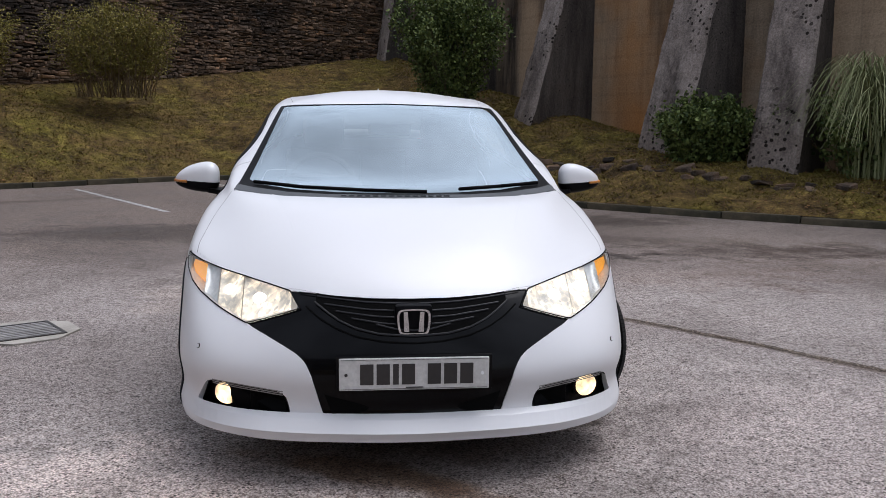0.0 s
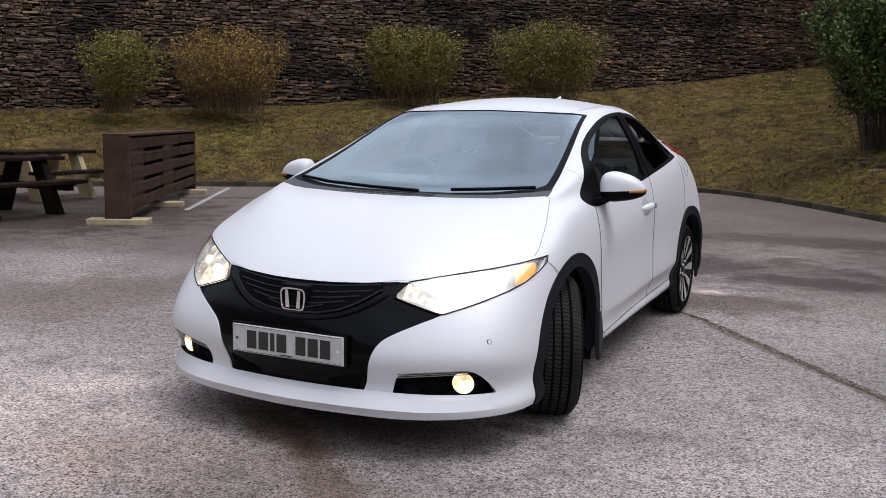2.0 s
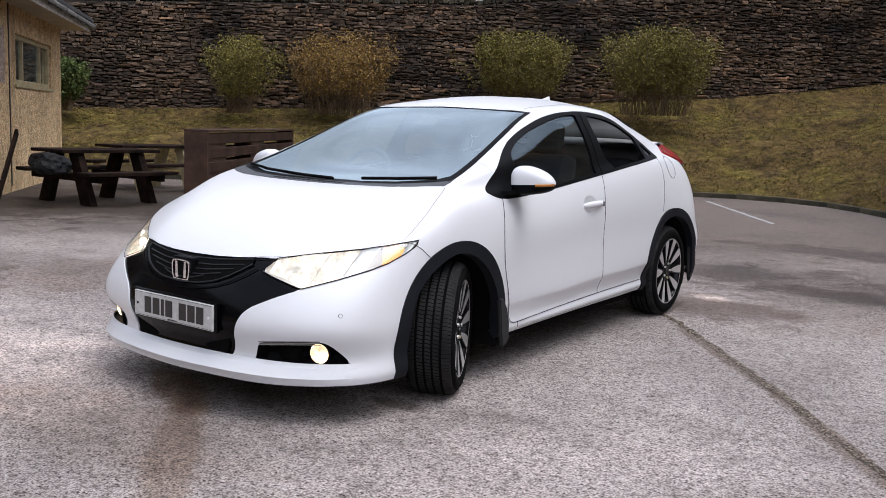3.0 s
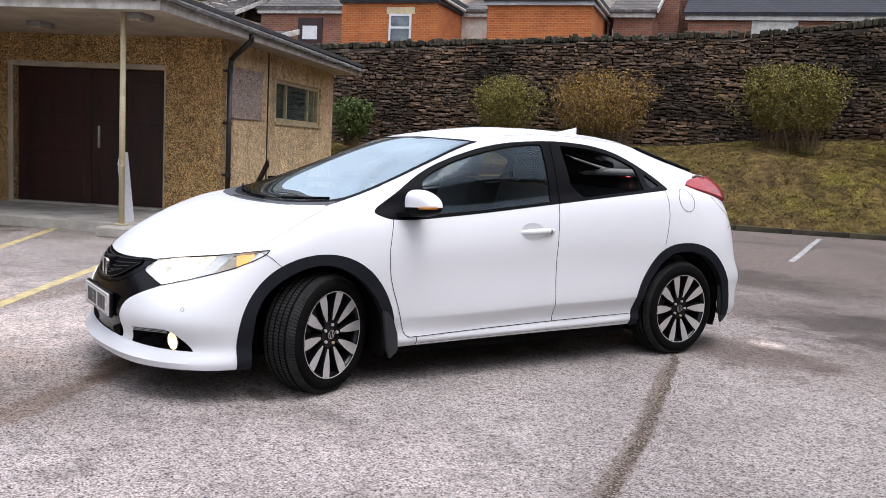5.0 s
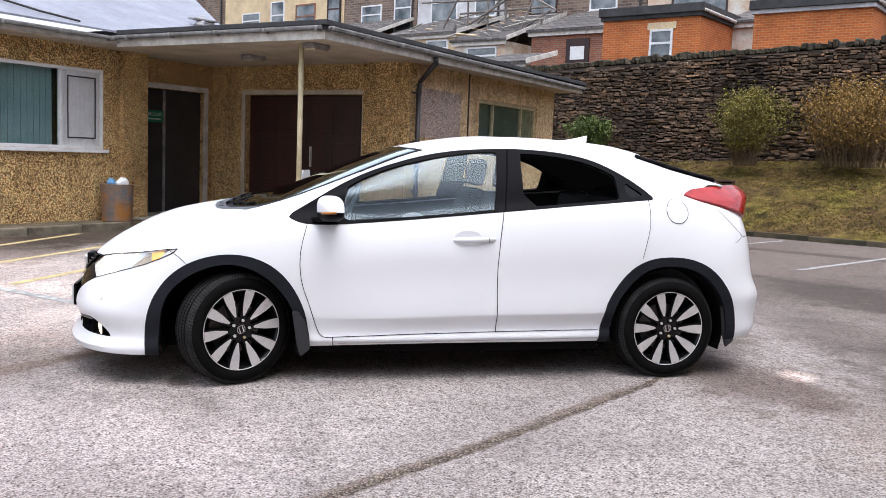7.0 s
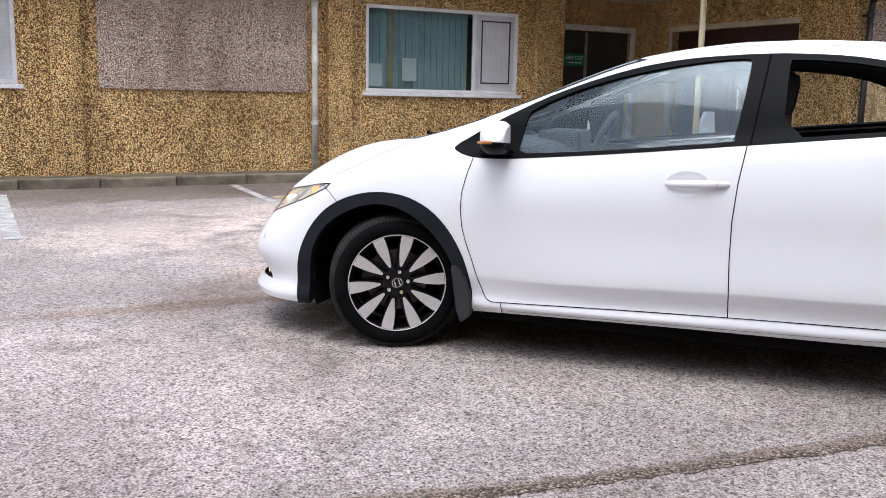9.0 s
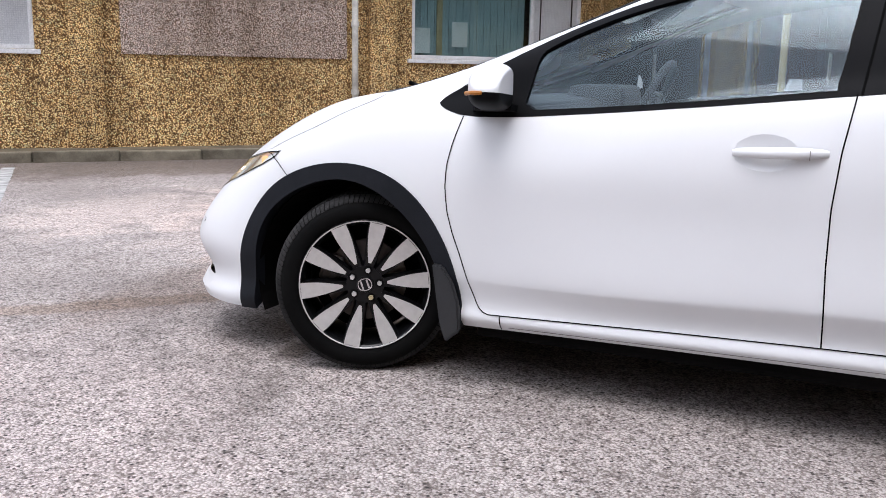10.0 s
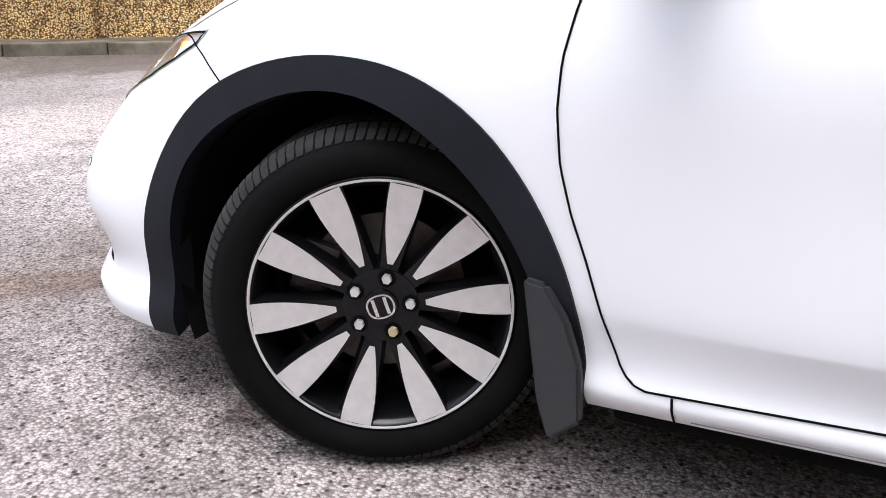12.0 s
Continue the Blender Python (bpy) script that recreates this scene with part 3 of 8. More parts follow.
strip("edge_line_2", bay(-2.02, -6.75, -2.05, -3.4), 0.13, WHITE_LINE, "worn white painted line on asphalt", ragged=0.12, seed=12)
for i, (a, b, c, d) in enumerate(((0.75, -5.6, 4.3, -7.05), (0.75, -4.6, 6.5, -6.5), (0.75, -3.45, 6.1, -5.26), (0.75, -2.35, 3.6, -2.95))):
    strip("yellow_line_%d" % (i + 1), bay(a, b, c, d), 0.10, YELLOW_LINE, "faded yellow bay line on asphalt", ragged=0.2, seed=20 + i)
strip("tar_joint_1", [(0.7, 2.75), (1.05, 2.4), (1.56, 1.75), (2.0, 1.2), (2.42, 0.6), (2.7, 0.2), (3.3, -0.7)], 0.050, TAR, "dark ragged tar joint across the asphalt", z=0.003, ragged=0.85, seed=5)


# drain cover with its concrete collar
drain = thing("drain_cover", pose(-2.15, 1.53, 0, 0, 0, 33), "cast iron drain grate in a pale concrete collar", "drain")
bm = bmesh.new()
prism(bm, [(0.325 * math.cos(k * math.tau / 8 + 0.39), 0.32 * math.sin(k * math.tau / 8 + 0.39), 0.002) for k in range(8)], (0, 0, 0.008))
part("collar", bm, PALE, drain)
part("frame", boxes((-0.2, 0.2, -0.2, -0.18, 0.01, 0.016), (-0.2, 0.2, 0.18, 0.2, 0.01, 0.016), (-0.2, -0.18, -0.18, 0.18, 0.01, 0.016), (0.18, 0.2, -0.18, 0.18, 0.01, 0.016)), BLACK_PIPE, drain)
for k in range(8):
    part("bar", boxes((-0.18, 0.18, -0.165 + k * 0.044, -0.140 + k * 0.044, 0.010, 0.015)), GUTTER, drain)

# ---------------------------------------------------------------- bank, kerbs and retaining walls
KERBLINE = [(-13.5, 6.3), (-9.85, 9.75), (-7.0, 12.0), (-5.0, 13.75), (-3.75, 14.85), (-3.0, 15.3), (-2.2, 15.5), (-1.2, 15.35), (-0.3, 14.75), (0.35, 13.9), (1.5, 12.1), (2.4, 10.5), (3.4, 9.15), (4.6, 7.98), (6.4, 6.55), (9.0, 4.6), (13.0, 1.6)]
WALLROT = radians(39.73)
AX, AY = math.cos(WALLROT), math.sin(WALLROT)


def wall_at(a, b, z=0.0):
    """A place by its metres along and square to the stone wall."""
    return Vector((a * AX - b * AY, a * AY + b * AX, z))


FOOT = [(*wall_at(-13.5, 19.05).xy, 1.3), (*wall_at(-7, 19.05).xy, 1.36), (*wall_at(-2, 19.05).xy, 1.56), (*wall_at(1.5, 19.05).xy, 1.66), (*wall_at(5, 19.05).xy, 1.95), (*wall_at(10, 19.05).xy, 2.32), (*wall_at(14.5, 19.05).xy, 2.92), (*wall_at(17.2, 19.05).xy, 3.3), (1.35, 25.0, 3.25), (3.2, 19.5, 2.2), (4.55, 15.6, 1.45), (5.9, 11.4, 0.75), (8.6, 6.8, 0.4), (11.6, 3.4, 0.3)]
KERBPTS = resample([(x, y, 0.10) for x, y in KERBLINE], 90)
FOOTPTS = resample(FOOT, 90)


def bank_point(i, r):
    """The bank's surface between kerb (r = 0) and the walls' feet (r = 1)."""
    k, f = KERBPTS[i], FOOTPTS[i]
    p = k.lerp(f, r)
    rise = r ** 0.85 if f.z < 2.0 else r ** 1.05
    p.z = k.z + (f.z - k.z) * rise
    bump = 0.14 * noise.noise(p * 0.55) + 0.08 * noise.noise(p * 1.7) + 0.035 * noise.noise(p * 4.5)
    p.z += bump * min(1, r * 5) * min(1, (1 - r) * 6 + 0.2)
    mound = math.exp(-((p.x + 8.6) ** 2 + (p.y - 15.0) ** 2) / 2.6)
    p.z += 0.34 * mound * min(1, r * 3)
    return p


rows = []
for i in range(90):
    rows.append([bank_point(i, max(0.0, (j - 0.0) / 44)) for j in range(45)])
bank = structure(part("grass_bank", sheet([list(r) for r in zip(*rows)]), GRASS, smooth=True), "rough mossy grass bank rising to the stone wall", "bank")

# kerb stones, one by one
KERB_MESH = mesh_of("kerb_stone", boxes((-0.445, 0.445, -0.06, 0.065, -0.05, 0.098), bevel=0.014), KERB)
kerb = structure(new("kerb"), "mossy concrete kerb along the grass bank", "kerb")
kp = resample([(x, y, 0) for x, y in KERBLINE], 36)
for a, b in zip(kp, kp[1:]):
    d = b - a
    o = new("kerb_stone", KERB_MESH)
    o.parent = kerb
    c = (a + b) / 2
    o.matrix_basis = Matrix.Translation((c.x, c.y, random.uniform(-0.008, 0.008))) @ pose(0, 0, 0, 0, random.uniform(-0.6, 0.6), math.degrees(math.atan2(d.y, d.x))) @ Matrix.Diagonal((d.length / 0.905, 1, 1, 1))

# stone retaining wall: core, coursed stones, coping
WALLM = Matrix.Rotation(WALLROT, 4, "Z")


def wall_top(a):
    return 4.02 + 0.040 * (a + 9.7) + max(0.0, a - 3.0) * 0.06 + 0.04 * noise.noise((a * 0.6, 0, 7))


def wall_foot(a):
    return float(np.interp(a, [-13.5, -7, -2, 1.5, 5, 10, 14.5, 18], [1.25, 1.3, 1.5, 1.6, 1.85, 2.2, 2.8, 3.2]))


bm = bmesh.new()
prism(bm, [(-16, 19.14, 0.0), (18.6, 19.14, 0.0), *[(a, 19.14, wall_top(a) - 0.14) for a in (18.6, 15, 12, 9, 6, 3, 0, -4, -8, -12, -16)]], (0, 0.55, 0))
stone_wall = structure(part("wall_stone", bm, MORTAR, at=WALLM), "old dark coursed sandstone retaining wall", "wall")
STONES = []
for k in range(24):
    bm = bmesh.new()
    box(bm, -0.5, 0.5, -0.5, 0.5, -0.5, 0.5)
    rng = random.Random(k)
    for v in bm.verts:
        v.co += Vector((rng.uniform(-0.12, 0.12), rng.uniform(-0.10, 0.10), rng.uniform(-0.24, 0.10) if v.co.z > 0 else rng.uniform(-0.10, 0.24)))
    bmesh.ops.bevel(bm, geom=bm.edges[:], offset=0.11, segments=1, affect="EDGES")
    STONES.append(mesh_of("stone", bm, STONE))


def rows_of_stones():
    rng = random.Random(4)
    z = 1.0
    while z < 6.4:
        h = rng.choice((0.042, 0.05, 0.06, 0.075, 0.095))
        a = -14 + rng.uniform(0, 0.3)
        while a < 18.3:
            w = rng.choice((0.07, 0.10, 0.13, 0.17, 0.22, 0.30)) * rng.uniform(0.8, 1.2)
            zz = z + 0.12 * noise.noise((a * 0.45, z * 0.7, 3)) + rng.uniform(-0.022, 0.022)
            if wall_foot(a) - 0.25 < zz and zz + h < wall_top(a) - 0.13:
                yield a + w / 2, zz + h / 2, w - 0.004, h * rng.choice((0.85, 0.95, 1.05, 1.2)), rng.uniform(-0.026, 0.016), rng.randrange(24), rng.uniform(-6, 6)
            a += w
        z += h


singles = 0
rest_v, rest_f = [], []
for a, z, w, h, out, which, tip in rows_of_stones():
    m = Matrix.Translation((a, 19.14 + out, z)) @ pose(0, 0, 0, 0, tip, 0) @ Matrix.Diagonal((w, 0.26, h, 1))
    if singles < 290 and -3.0 < a < 4.4 and 2.3 < z < 3.9:
        o = new("stone", STONES[which])
        o.parent, o.matrix_basis = stone_wall, m
        singles += 1
    else:
        me, base = STONES[which], len(rest_v)
        rest_v += [tuple(m @ v.co) for v in me.vertices]
        rest_f += [tuple(base + i for i in p.vertices) for p in me.polygons]
me = bpy.data.meshes.new("stone_courses")
me.from_pydata(rest_v, [], rest_f)
me.materials.append(STONE)
rest = new("stone_courses", me)
rest.parent = stone_wall
tagged(rest, kind="stuff")
COPE = [STONES[k].copy() for k in range(24)]
for me in COPE:
    me.materials[0] = MOSS_STONE
rng = random.Random(8)
a = -13.8
while a < 18.2:
    w = rng.uniform(0.10, 0.2)
    o = new("coping_stone", COPE[rng.randrange(24)])
    o.parent = stone_wall
    hh = rng.uniform(0.14, 0.24)
    o.matrix_basis = Matrix.Translation((a + w / 2, 19.4, wall_top(a) - 0.13 + hh / 2)) @ pose(0, 0, 0, rng.uniform(-3, 3), rng.uniform(-7, 7), 0) @ Matrix.Diagonal((w - 0.015, 0.5, hh, 1))
    a += w

# concrete wall with leaning buttresses
BW = [(1.2, 27.5), (3.2, 19.9), (4.75, 15.7), (6.2, 11.5), (8.9, 6.9), (12.5, 3.2), (20, -4)]
bm = bmesh.new()
ring0 = [bm.verts.new((x, y, zz)) for x, y in BW for zz in (-0.2, 1.6, 2.9, 4.2, 9.0)]
for i in range(len(BW) - 1):
    for j in range(4):
        bm.faces.new((ring0[i * 5 + j], ring0[i * 5 + j + 1], ring0[i * 5 + j + 6], ring0[i * 5 + j + 5]))
geo = bmesh.ops.solidify(bm, geom=bm.faces[:], thickness=0.6)
bmesh.ops.recalc_face_normals(bm, faces=bm.faces[:])
structure(part("wall_concrete", bm, CONCRETE), "tall stained concrete retaining wall with shutter lines", "wall")


def buttress(x, y, turn, out, width, foot, lean_h, label):
    """A raking buttress: its foot stands out from the wall and it leans back to it."""
    bm = bmesh.new()
    n = 14
    for i in range(n + 1):
        z = foot - 0.5 + (lean_h + 0.5) * i / n
        o = out * (1 - (z - foot) / lean_h) + 0.12
        w = width / 2 * (1.12 - 0.12 * i / n)
        for px, py in ((-w, -0.9), (-w, o - 0.05), (-w + 0.05, o), (-w / 3, o + 0.008), (w / 3, o + 0.008), (w - 0.05, o), (w, o - 0.05), (w, -0.9)):
            bm.verts.new((px, py, z))
    bm.verts.ensure_lookup_table()
    for i in range(n):
        for j in range(7):
            k = i * 8 + j
            bm.faces.new([bm.verts[q] for q in (k, k + 1, k + 9, k + 8)])
    # side faces take the darker concrete, which carries both staining and painted shade
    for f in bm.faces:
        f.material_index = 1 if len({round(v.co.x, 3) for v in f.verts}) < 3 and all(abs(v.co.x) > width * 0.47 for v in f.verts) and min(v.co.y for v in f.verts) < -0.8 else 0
    bmesh.ops.subdivide_edges(bm, edges=bm.edges[:], cuts=2, use_grid_fill=True)
    for v in bm.verts:
        v.co += Vector((0, 0.03, 0)) * noise.noise(v.co * 3.1) + Vector((0.012, 0.02, 0)) * noise.noise(v.co * 9 + Vector((x, y, 0)))
    bmesh.ops.recalc_face_normals(bm, faces=bm.faces[:])
    ob = tagged(part("buttress", bm, [BUTT, DAMP_SHADED], at=pose(x, y, 0, 0, 0, turn)), label, "buttress", "buttresses along the concrete wall", "structure")
    return ob


# x, y at the wall face; turn: the way its foot looks
for bx, by, turn, out, width, foot, hh in ((6.43, 11.53, 113, 1.5, 0.98, 0.45, 5.6), (4.94, 15.32, 113, 1.55, 0.62, 1.2, 5.2), (3.55, 19.1, 112, 1.15, 0.42, 2.0, 5.0), (1.75, 25.3, 112, 0.8, 0.6, 3.1, 5.0), (7.40, 10.22, 131, 1.5, 0.74, 0.35, 6.2), (9.2, 6.4, 133, 1.1, 0.8, 0.3, 6.4)):
    buttress(bx, by, turn, out, width, foot, hh, "raking pitted grey concrete buttress with crumbling foot")

# ---------------------------------------------------------------- the car: materials
def paint(name, base, rough=0.32, coat=0.45):
    m, t, b = nodes_of(name)
    vec = coords(t)
    dirt = noise_of(t, vec, 3.0, 5.0)
    c = mixed(t, ramp(t, dirt, [(0.45, (0, 0, 0)), (0.75, (0.10, 0.10, 0.10))]), base, tuple(v * 0.82 for v in base))
    t.links.new(c, b.inputs["Base Color"])
    b.inputs["Roughness"].default_value = rough
    b.inputs["Specular IOR Level"].default_value = 0.5 if base[0] > 0.1 else 0.08
    b.inputs["Coat Weight"].default_value, b.inputs["Coat Roughness"].default_value = coat, 0.04
    return m


WHITE = paint("white_car_paint", (0.67, 0.67, 0.68), 0.4, 0.32)
GLOSS_BLACK = paint("gloss_black_plastic", (0.001, 0.001, 0.0015), 0.25, 0.16)
CLAD = mat("grained_dark_plastic", (0.007, 0.008, 0.011), (0.011, 0.012, 0.016), 0.65, scale=6, fine=220, bump=0.12, dist=0.002, spec=0.16)
TRIM = mat("satin_black_trim", (0.0025, 0.0025, 0.003), (0.004, 0.004, 0.005), 0.5, fine=200, bump=0.05, dist=0.001, spec=0.06)
RUBBER = mat("tyre_rubber", (0.0035, 0.0035, 0.0035), (0.006, 0.0058, 0.0056), 0.85, spec=0.06, scale=7, fine=160, bump=0.25, dist=0.002)
TREAD = mat("dusty_tread_rubber", (0.030, 0.028, 0.027), (0.013, 0.0125, 0.0125), 0.85, scale=9, fine=140, bump=0.4, dist=0.002, spec=0.2)
FLAP = mat("grey_mudflap_rubber", (0.015, 0.015, 0.017), (0.021, 0.020, 0.020), 0.7, scale=5, fine=140, bump=0.2, dist=0.002)
CHROME = mat("bright_chrome", (0.75, 0.75, 0.76), (0.7, 0.7, 0.7), 0.12, metal=1.0, bump=0)
ALLOY, _t, _b = nodes_of("machined_alloy")
_b.inputs["Metallic"].default_value, _b.inputs["Roughness"].default_value = 0.6, 0.34
_t.links.new(ramp(_t, noise_of(_t, coords(_t), 40.0, 3.0), [(0.3, (0.60, 0.585, 0.57)), (0.7, (0.68, 0.665, 0.65))]), _b.inputs["Base Color"])
DARK_ALLOY = paint("gloss_black_alloy", (0.004, 0.004, 0.0045), 0.3, 0.3)
IRON = mat("dark_brake_iron", (0.28, 0.25, 0.23), (0.12, 0.10, 0.09), 0.55, metal=0.6, fine=60, bump=0.2)
GRILLE_BAR = paint("satin_black_bar", (0.012, 0.012, 0.014), 0.3, 0.2)
VOID = mat("black_recess", (0.003, 0.003, 0.003), (0.004, 0.004, 0.004), 0.9, bump=0, spec=0.05)
UNDER = mat("dark_underbody", (0.004, 0.004, 0.004), (0.008, 0.007, 0.007), 0.95, fine=30, bump=0.3, spec=0.05)
SCREEN = glass("windscreen_glass", (0.62, 0.70, 0.71), 0.0, 0.33, (0.80, 0.92, 0.97))
SIDE_GLASS = glass("side_window_glass", (0.72, 0.80, 0.84), 0.0, -0.025, (0.78, 0.92, 1.0))
CLEAR_GLASS = glass("clear_side_glass", (0.86, 0.90, 0.90), 0.0, -0.05)
PRIVACY = glass("tinted_rear_glass", (0.05, 0.053, 0.058), 0.0, -0.03)
LENS = glass("clear_lamp_lens", (0.86, 0.87, 0.86), 0.0, 0.04)


def lit(name, color, low_, high, scale):
    """A lit reflector or lens with brighter and dimmer facets."""
    m, t, b = nodes_of(name)
    v = node(t, "ShaderNodeTexVoronoi", Scale=scale)
    t.links.new(coords(t, (1, 1, 0.6)), v.inputs["Vector"])
    k = node(t, "ShaderNodeMapRange", To_Min=low_, To_Max=high)
    t.links.new(v.outputs["Color"], k.inputs[0])
    glare = ramp(t, noise_of(t, coords(t), 13.0, 2.0), [(0.36, (0.18, 0.18, 0.18)), (0.60, (1.0, 1.0, 1.0))])
    both_ = t.nodes.new("ShaderNodeMath")
    both_.operation = "MULTIPLY"
    t.links.new(k.outputs[0], both_.inputs[0])
    t.links.new(glare, both_.inputs[1])
    t.links.new(both_.outputs[0], b.inputs["Emission Strength"])
    b.inputs["Emission Color"].default_value = (*color, 1)
    b.inputs["Base Color"].default_value = (0.34, 0.33, 0.31, 1)
    return m


REPEATER = mat("amber_strip", (0.45, 0.17, 0.01), (0.35, 0.12, 0.01), 0.3, bump=0)
LAMP_ON = lit("headlamp_glow", (1.0, 0.80, 0.55), 0.30 * HEAD, 1.8 * HEAD, 70.0)
LAMP_CORE = glow("headlamp_bulb_glow", (1.0, 0.90, 0.72), 6.0 * HEAD)
FOG_ON = lit("foglamp_glow", (1.0, 0.70, 0.36), 1.6 * FOG, 3.4 * FOG, 60.0)
AMBER = glow("amber_indicator", (0.95, 0.40, 0.05), 0.5)
REFLECT = mat("lamp_reflector", (0.82, 0.81, 0.79), (0.72, 0.71, 0.69), 0.3, metal=0.25, bump=0)
RED_LENS = mat("red_tail_lens", (0.42, 0.012, 0.008), (0.24, 0.006, 0.005), 0.2, bump=0, coat=0.25, spec=0.3, scale=9)
PLATE = mat("white_number_plate", (0.60, 0.59, 0.57), (0.54, 0.53, 0.51), 0.45, bump=0)
INK = mat("plate_ink", (0.03, 0.026, 0.025), None, 0.5, bump=0)
SEAT = mat("grey_seat_cloth", (0.045, 0.046, 0.05), (0.03, 0.03, 0.033), 0.9, fine=160, bump=0.3)
LINING = mat("grey_headlining", (0.08, 0.08, 0.082), (0.065, 0.065, 0.067), 0.9, fine=150, bump=0.1)
DASHB = mat("dark_grey_dashboard", (0.075, 0.080, 0.086), (0.055, 0.058, 0.063), 0.6, fine=150, bump=0.1)

# ---------------------------------------------------------------- the car: surface
# Lengthwise hoops from the nose's middle round to the tail's middle; x half width, y rearward, z up.
HOOPS = []


def hoop(*points):
    HOOPS.append(list(points))


# lower edge of lip and sill
hoop((0, -.955, .168), (.28, -.933, .168), (.52, -.882, .169), (.746, -.742, .174), (.860, -.505, .176), (.848, 0, .20), (.846, .45, .214), (.848, 1.0, .222), (.848, 1.53, .226), (.850, 2.2, .232), (.862, 2.75, .245), (.871, 3.122, .255), (.575, 3.315, .27), (0, 3.38, .27))
# lip
hoop((0, -.962, .200), (.28, -.940, .200), (.52, -.889, .201), (.748, -.748, .206), (.868, -.51, .210), (.877, 0, .24), (.872, .45, .248), (.869, 1.0, .252), (.868, 1.53, .259), (.868, 2.2, .272), (.88, 2.75, .29), (.880, 3.134, .300), (.588, 3.330, .31), (0, 3.395, .31))
# recess over the lip
hoop((0, -.918, .268), (.28, -.900, .268), (.52, -.850, .268), (.735, -.724, .270), (.860, -.49, .275), (.866, 0, .30), (.866, .45, .290), (.858, 1.0, .292), (.857, 1.53, .302), (.860, 2.2, .314), (.884, 2.75, .35), (.881, 3.130, .36), (.59, 3.335, .365), (0, 3.40, .365))
# ledge over the fog lamps
hoop((0, -.946, .362), (.28, -.929, .362), (.52, -.874, .367), (.752, -.755, .372), (.868, -.50, .372), (.877, 0, .37), (.8785, .45, .368), (.8855, 1.0, .375), (.8865, 1.53, .391), (.8905, 2.2, .407), (.889, 2.75, .44), (.883, 3.137, .45), (.595, 3.345, .45), (0, 3.41, .45))
# bumper bulge and door crease
hoop((0, -.948, .43), (.28, -.930, .43), (.52, -.872, .435), (.752, -.755, .44), (.868, -.50, .44), (.886, 0, .44), (.882, .45, .385), (.889, 1.0, .388), (.890, 1.53, .405), (.894, 2.2, .421), (.895, 2.75, .49), (.885, 3.142, .515), (.595, 3.345, .515), (0, 3.41, .515))
# bumper brow
hoop((0, -.912, .55), (.28, -.885, .552), (.52, -.81, .558), (.747, -.665, .57), (.860, -.45, .58), (.892, 0, .60), (.889, .45, .595), (.884, 1.0, .60), (.884, 1.53, .61), (.891, 2.2, .615), (.901, 2.75, .63), (.864, 3.125, .62), (.565, 3.31, .62), (0, 3.37, .62))
# bonnet lip and shoulder
hoop((0, -.845, .655), (.28, -.812, .661), (.47, -.725, .681), (.70, -.535, .718), (.836, -.36, .752), (.876, 0, .765), (.882, .45, .765), (.882, 1.0, .775), (.882, 1.53, .785), (.887, 2.2, .80), (.882, 2.75, .82), (.83, 3.10, .84), (.55, 3.27, .86), (0, 3.33, .86))
# bonnet and upper wing
hoop((0, -.62, .815), (.27, -.60, .817), (.46, -.535, .816), (.65, -.41, .818), (.78, -.24, .838), (.836, .01, .885), (.834, .42, .915), (.836, 1.0, .94), (.832, 1.53, .995), (.822, 2.2, 1.06), (.795, 2.72, 1.075), (.735, 3.06, 1.05), (.5, 3.23, 1.05), (0, 3.30, 1.05))
# bonnet and belt
hoop((0, -.33, .928), (.26, -.32, .929), (.45, -.285, .927), (.60, -.23, .924), (.705, -.12, .925), (.775, .10, .942), (.800, .45, .970), (.805, 1.0, 1.0), (.800, 1.53, 1.045), (.785, 2.2, 1.10), (.745, 2.68, 1.115), (.675, 3.02, 1.11), (.45, 3.24, 1.12), (0, 3.32, 1.13))
# scuttle and side glass foot
hoop((0, -.02, .968), (.26, -.015, .970), (.48, .005, .974), (.645, .04, .980), (.717, .10, .986), (.757, .25, 1.006), (.772, .56, 1.052), (.770, 1.03, 1.085), (.765, 1.53, 1.12), (.748, 2.2, 1.15), (.700, 2.62, 1.155), (.615, 2.94, 1.165), (.42, 3.18, 1.185), (0, 3.28, 1.20))
# lower screen
hoop((0, .36, 1.095), (.25, .365, 1.096), (.46, .38, 1.097), (.60, .405, 1.098), (.665, .445, 1.103), (.708, .56, 1.122), (.722, .80, 1.162), (.720, 1.13, 1.195), (.712, 1.55, 1.22), (.695, 2.15, 1.23), (.650, 2.50, 1.22), (.560, 2.76, 1.24), (.38, 2.95, 1.262), (0, 3.03, 1.287))
# screen middle
hoop((0, .70, 1.245), (.24, .705, 1.246), (.43, .72, 1.245), (.55, .745, 1.243), (.608, .79, 1.246), (.645, .90, 1.262), (.657, 1.08, 1.288), (.655, 1.32, 1.307), (.650, 1.6, 1.317), (.634, 2.05, 1.315), (.595, 2.32, 1.305), (.515, 2.52, 1.318), (.35, 2.66, 1.345), (0, 2.73, 1.373))
# upper screen
hoop((0, 1.03, 1.368), (.23, 1.035, 1.369), (.40, 1.045, 1.365), (.51, 1.065, 1.360), (.555, 1.11, 1.360), (.577, 1.19, 1.368), (.586, 1.31, 1.380), (.588, 1.45, 1.389), (.586, 1.65, 1.394), (.570, 1.95, 1.390), (.535, 2.16, 1.382), (.465, 2.32, 1.388), (.32, 2.42, 1.405), (0, 2.48, 1.430))
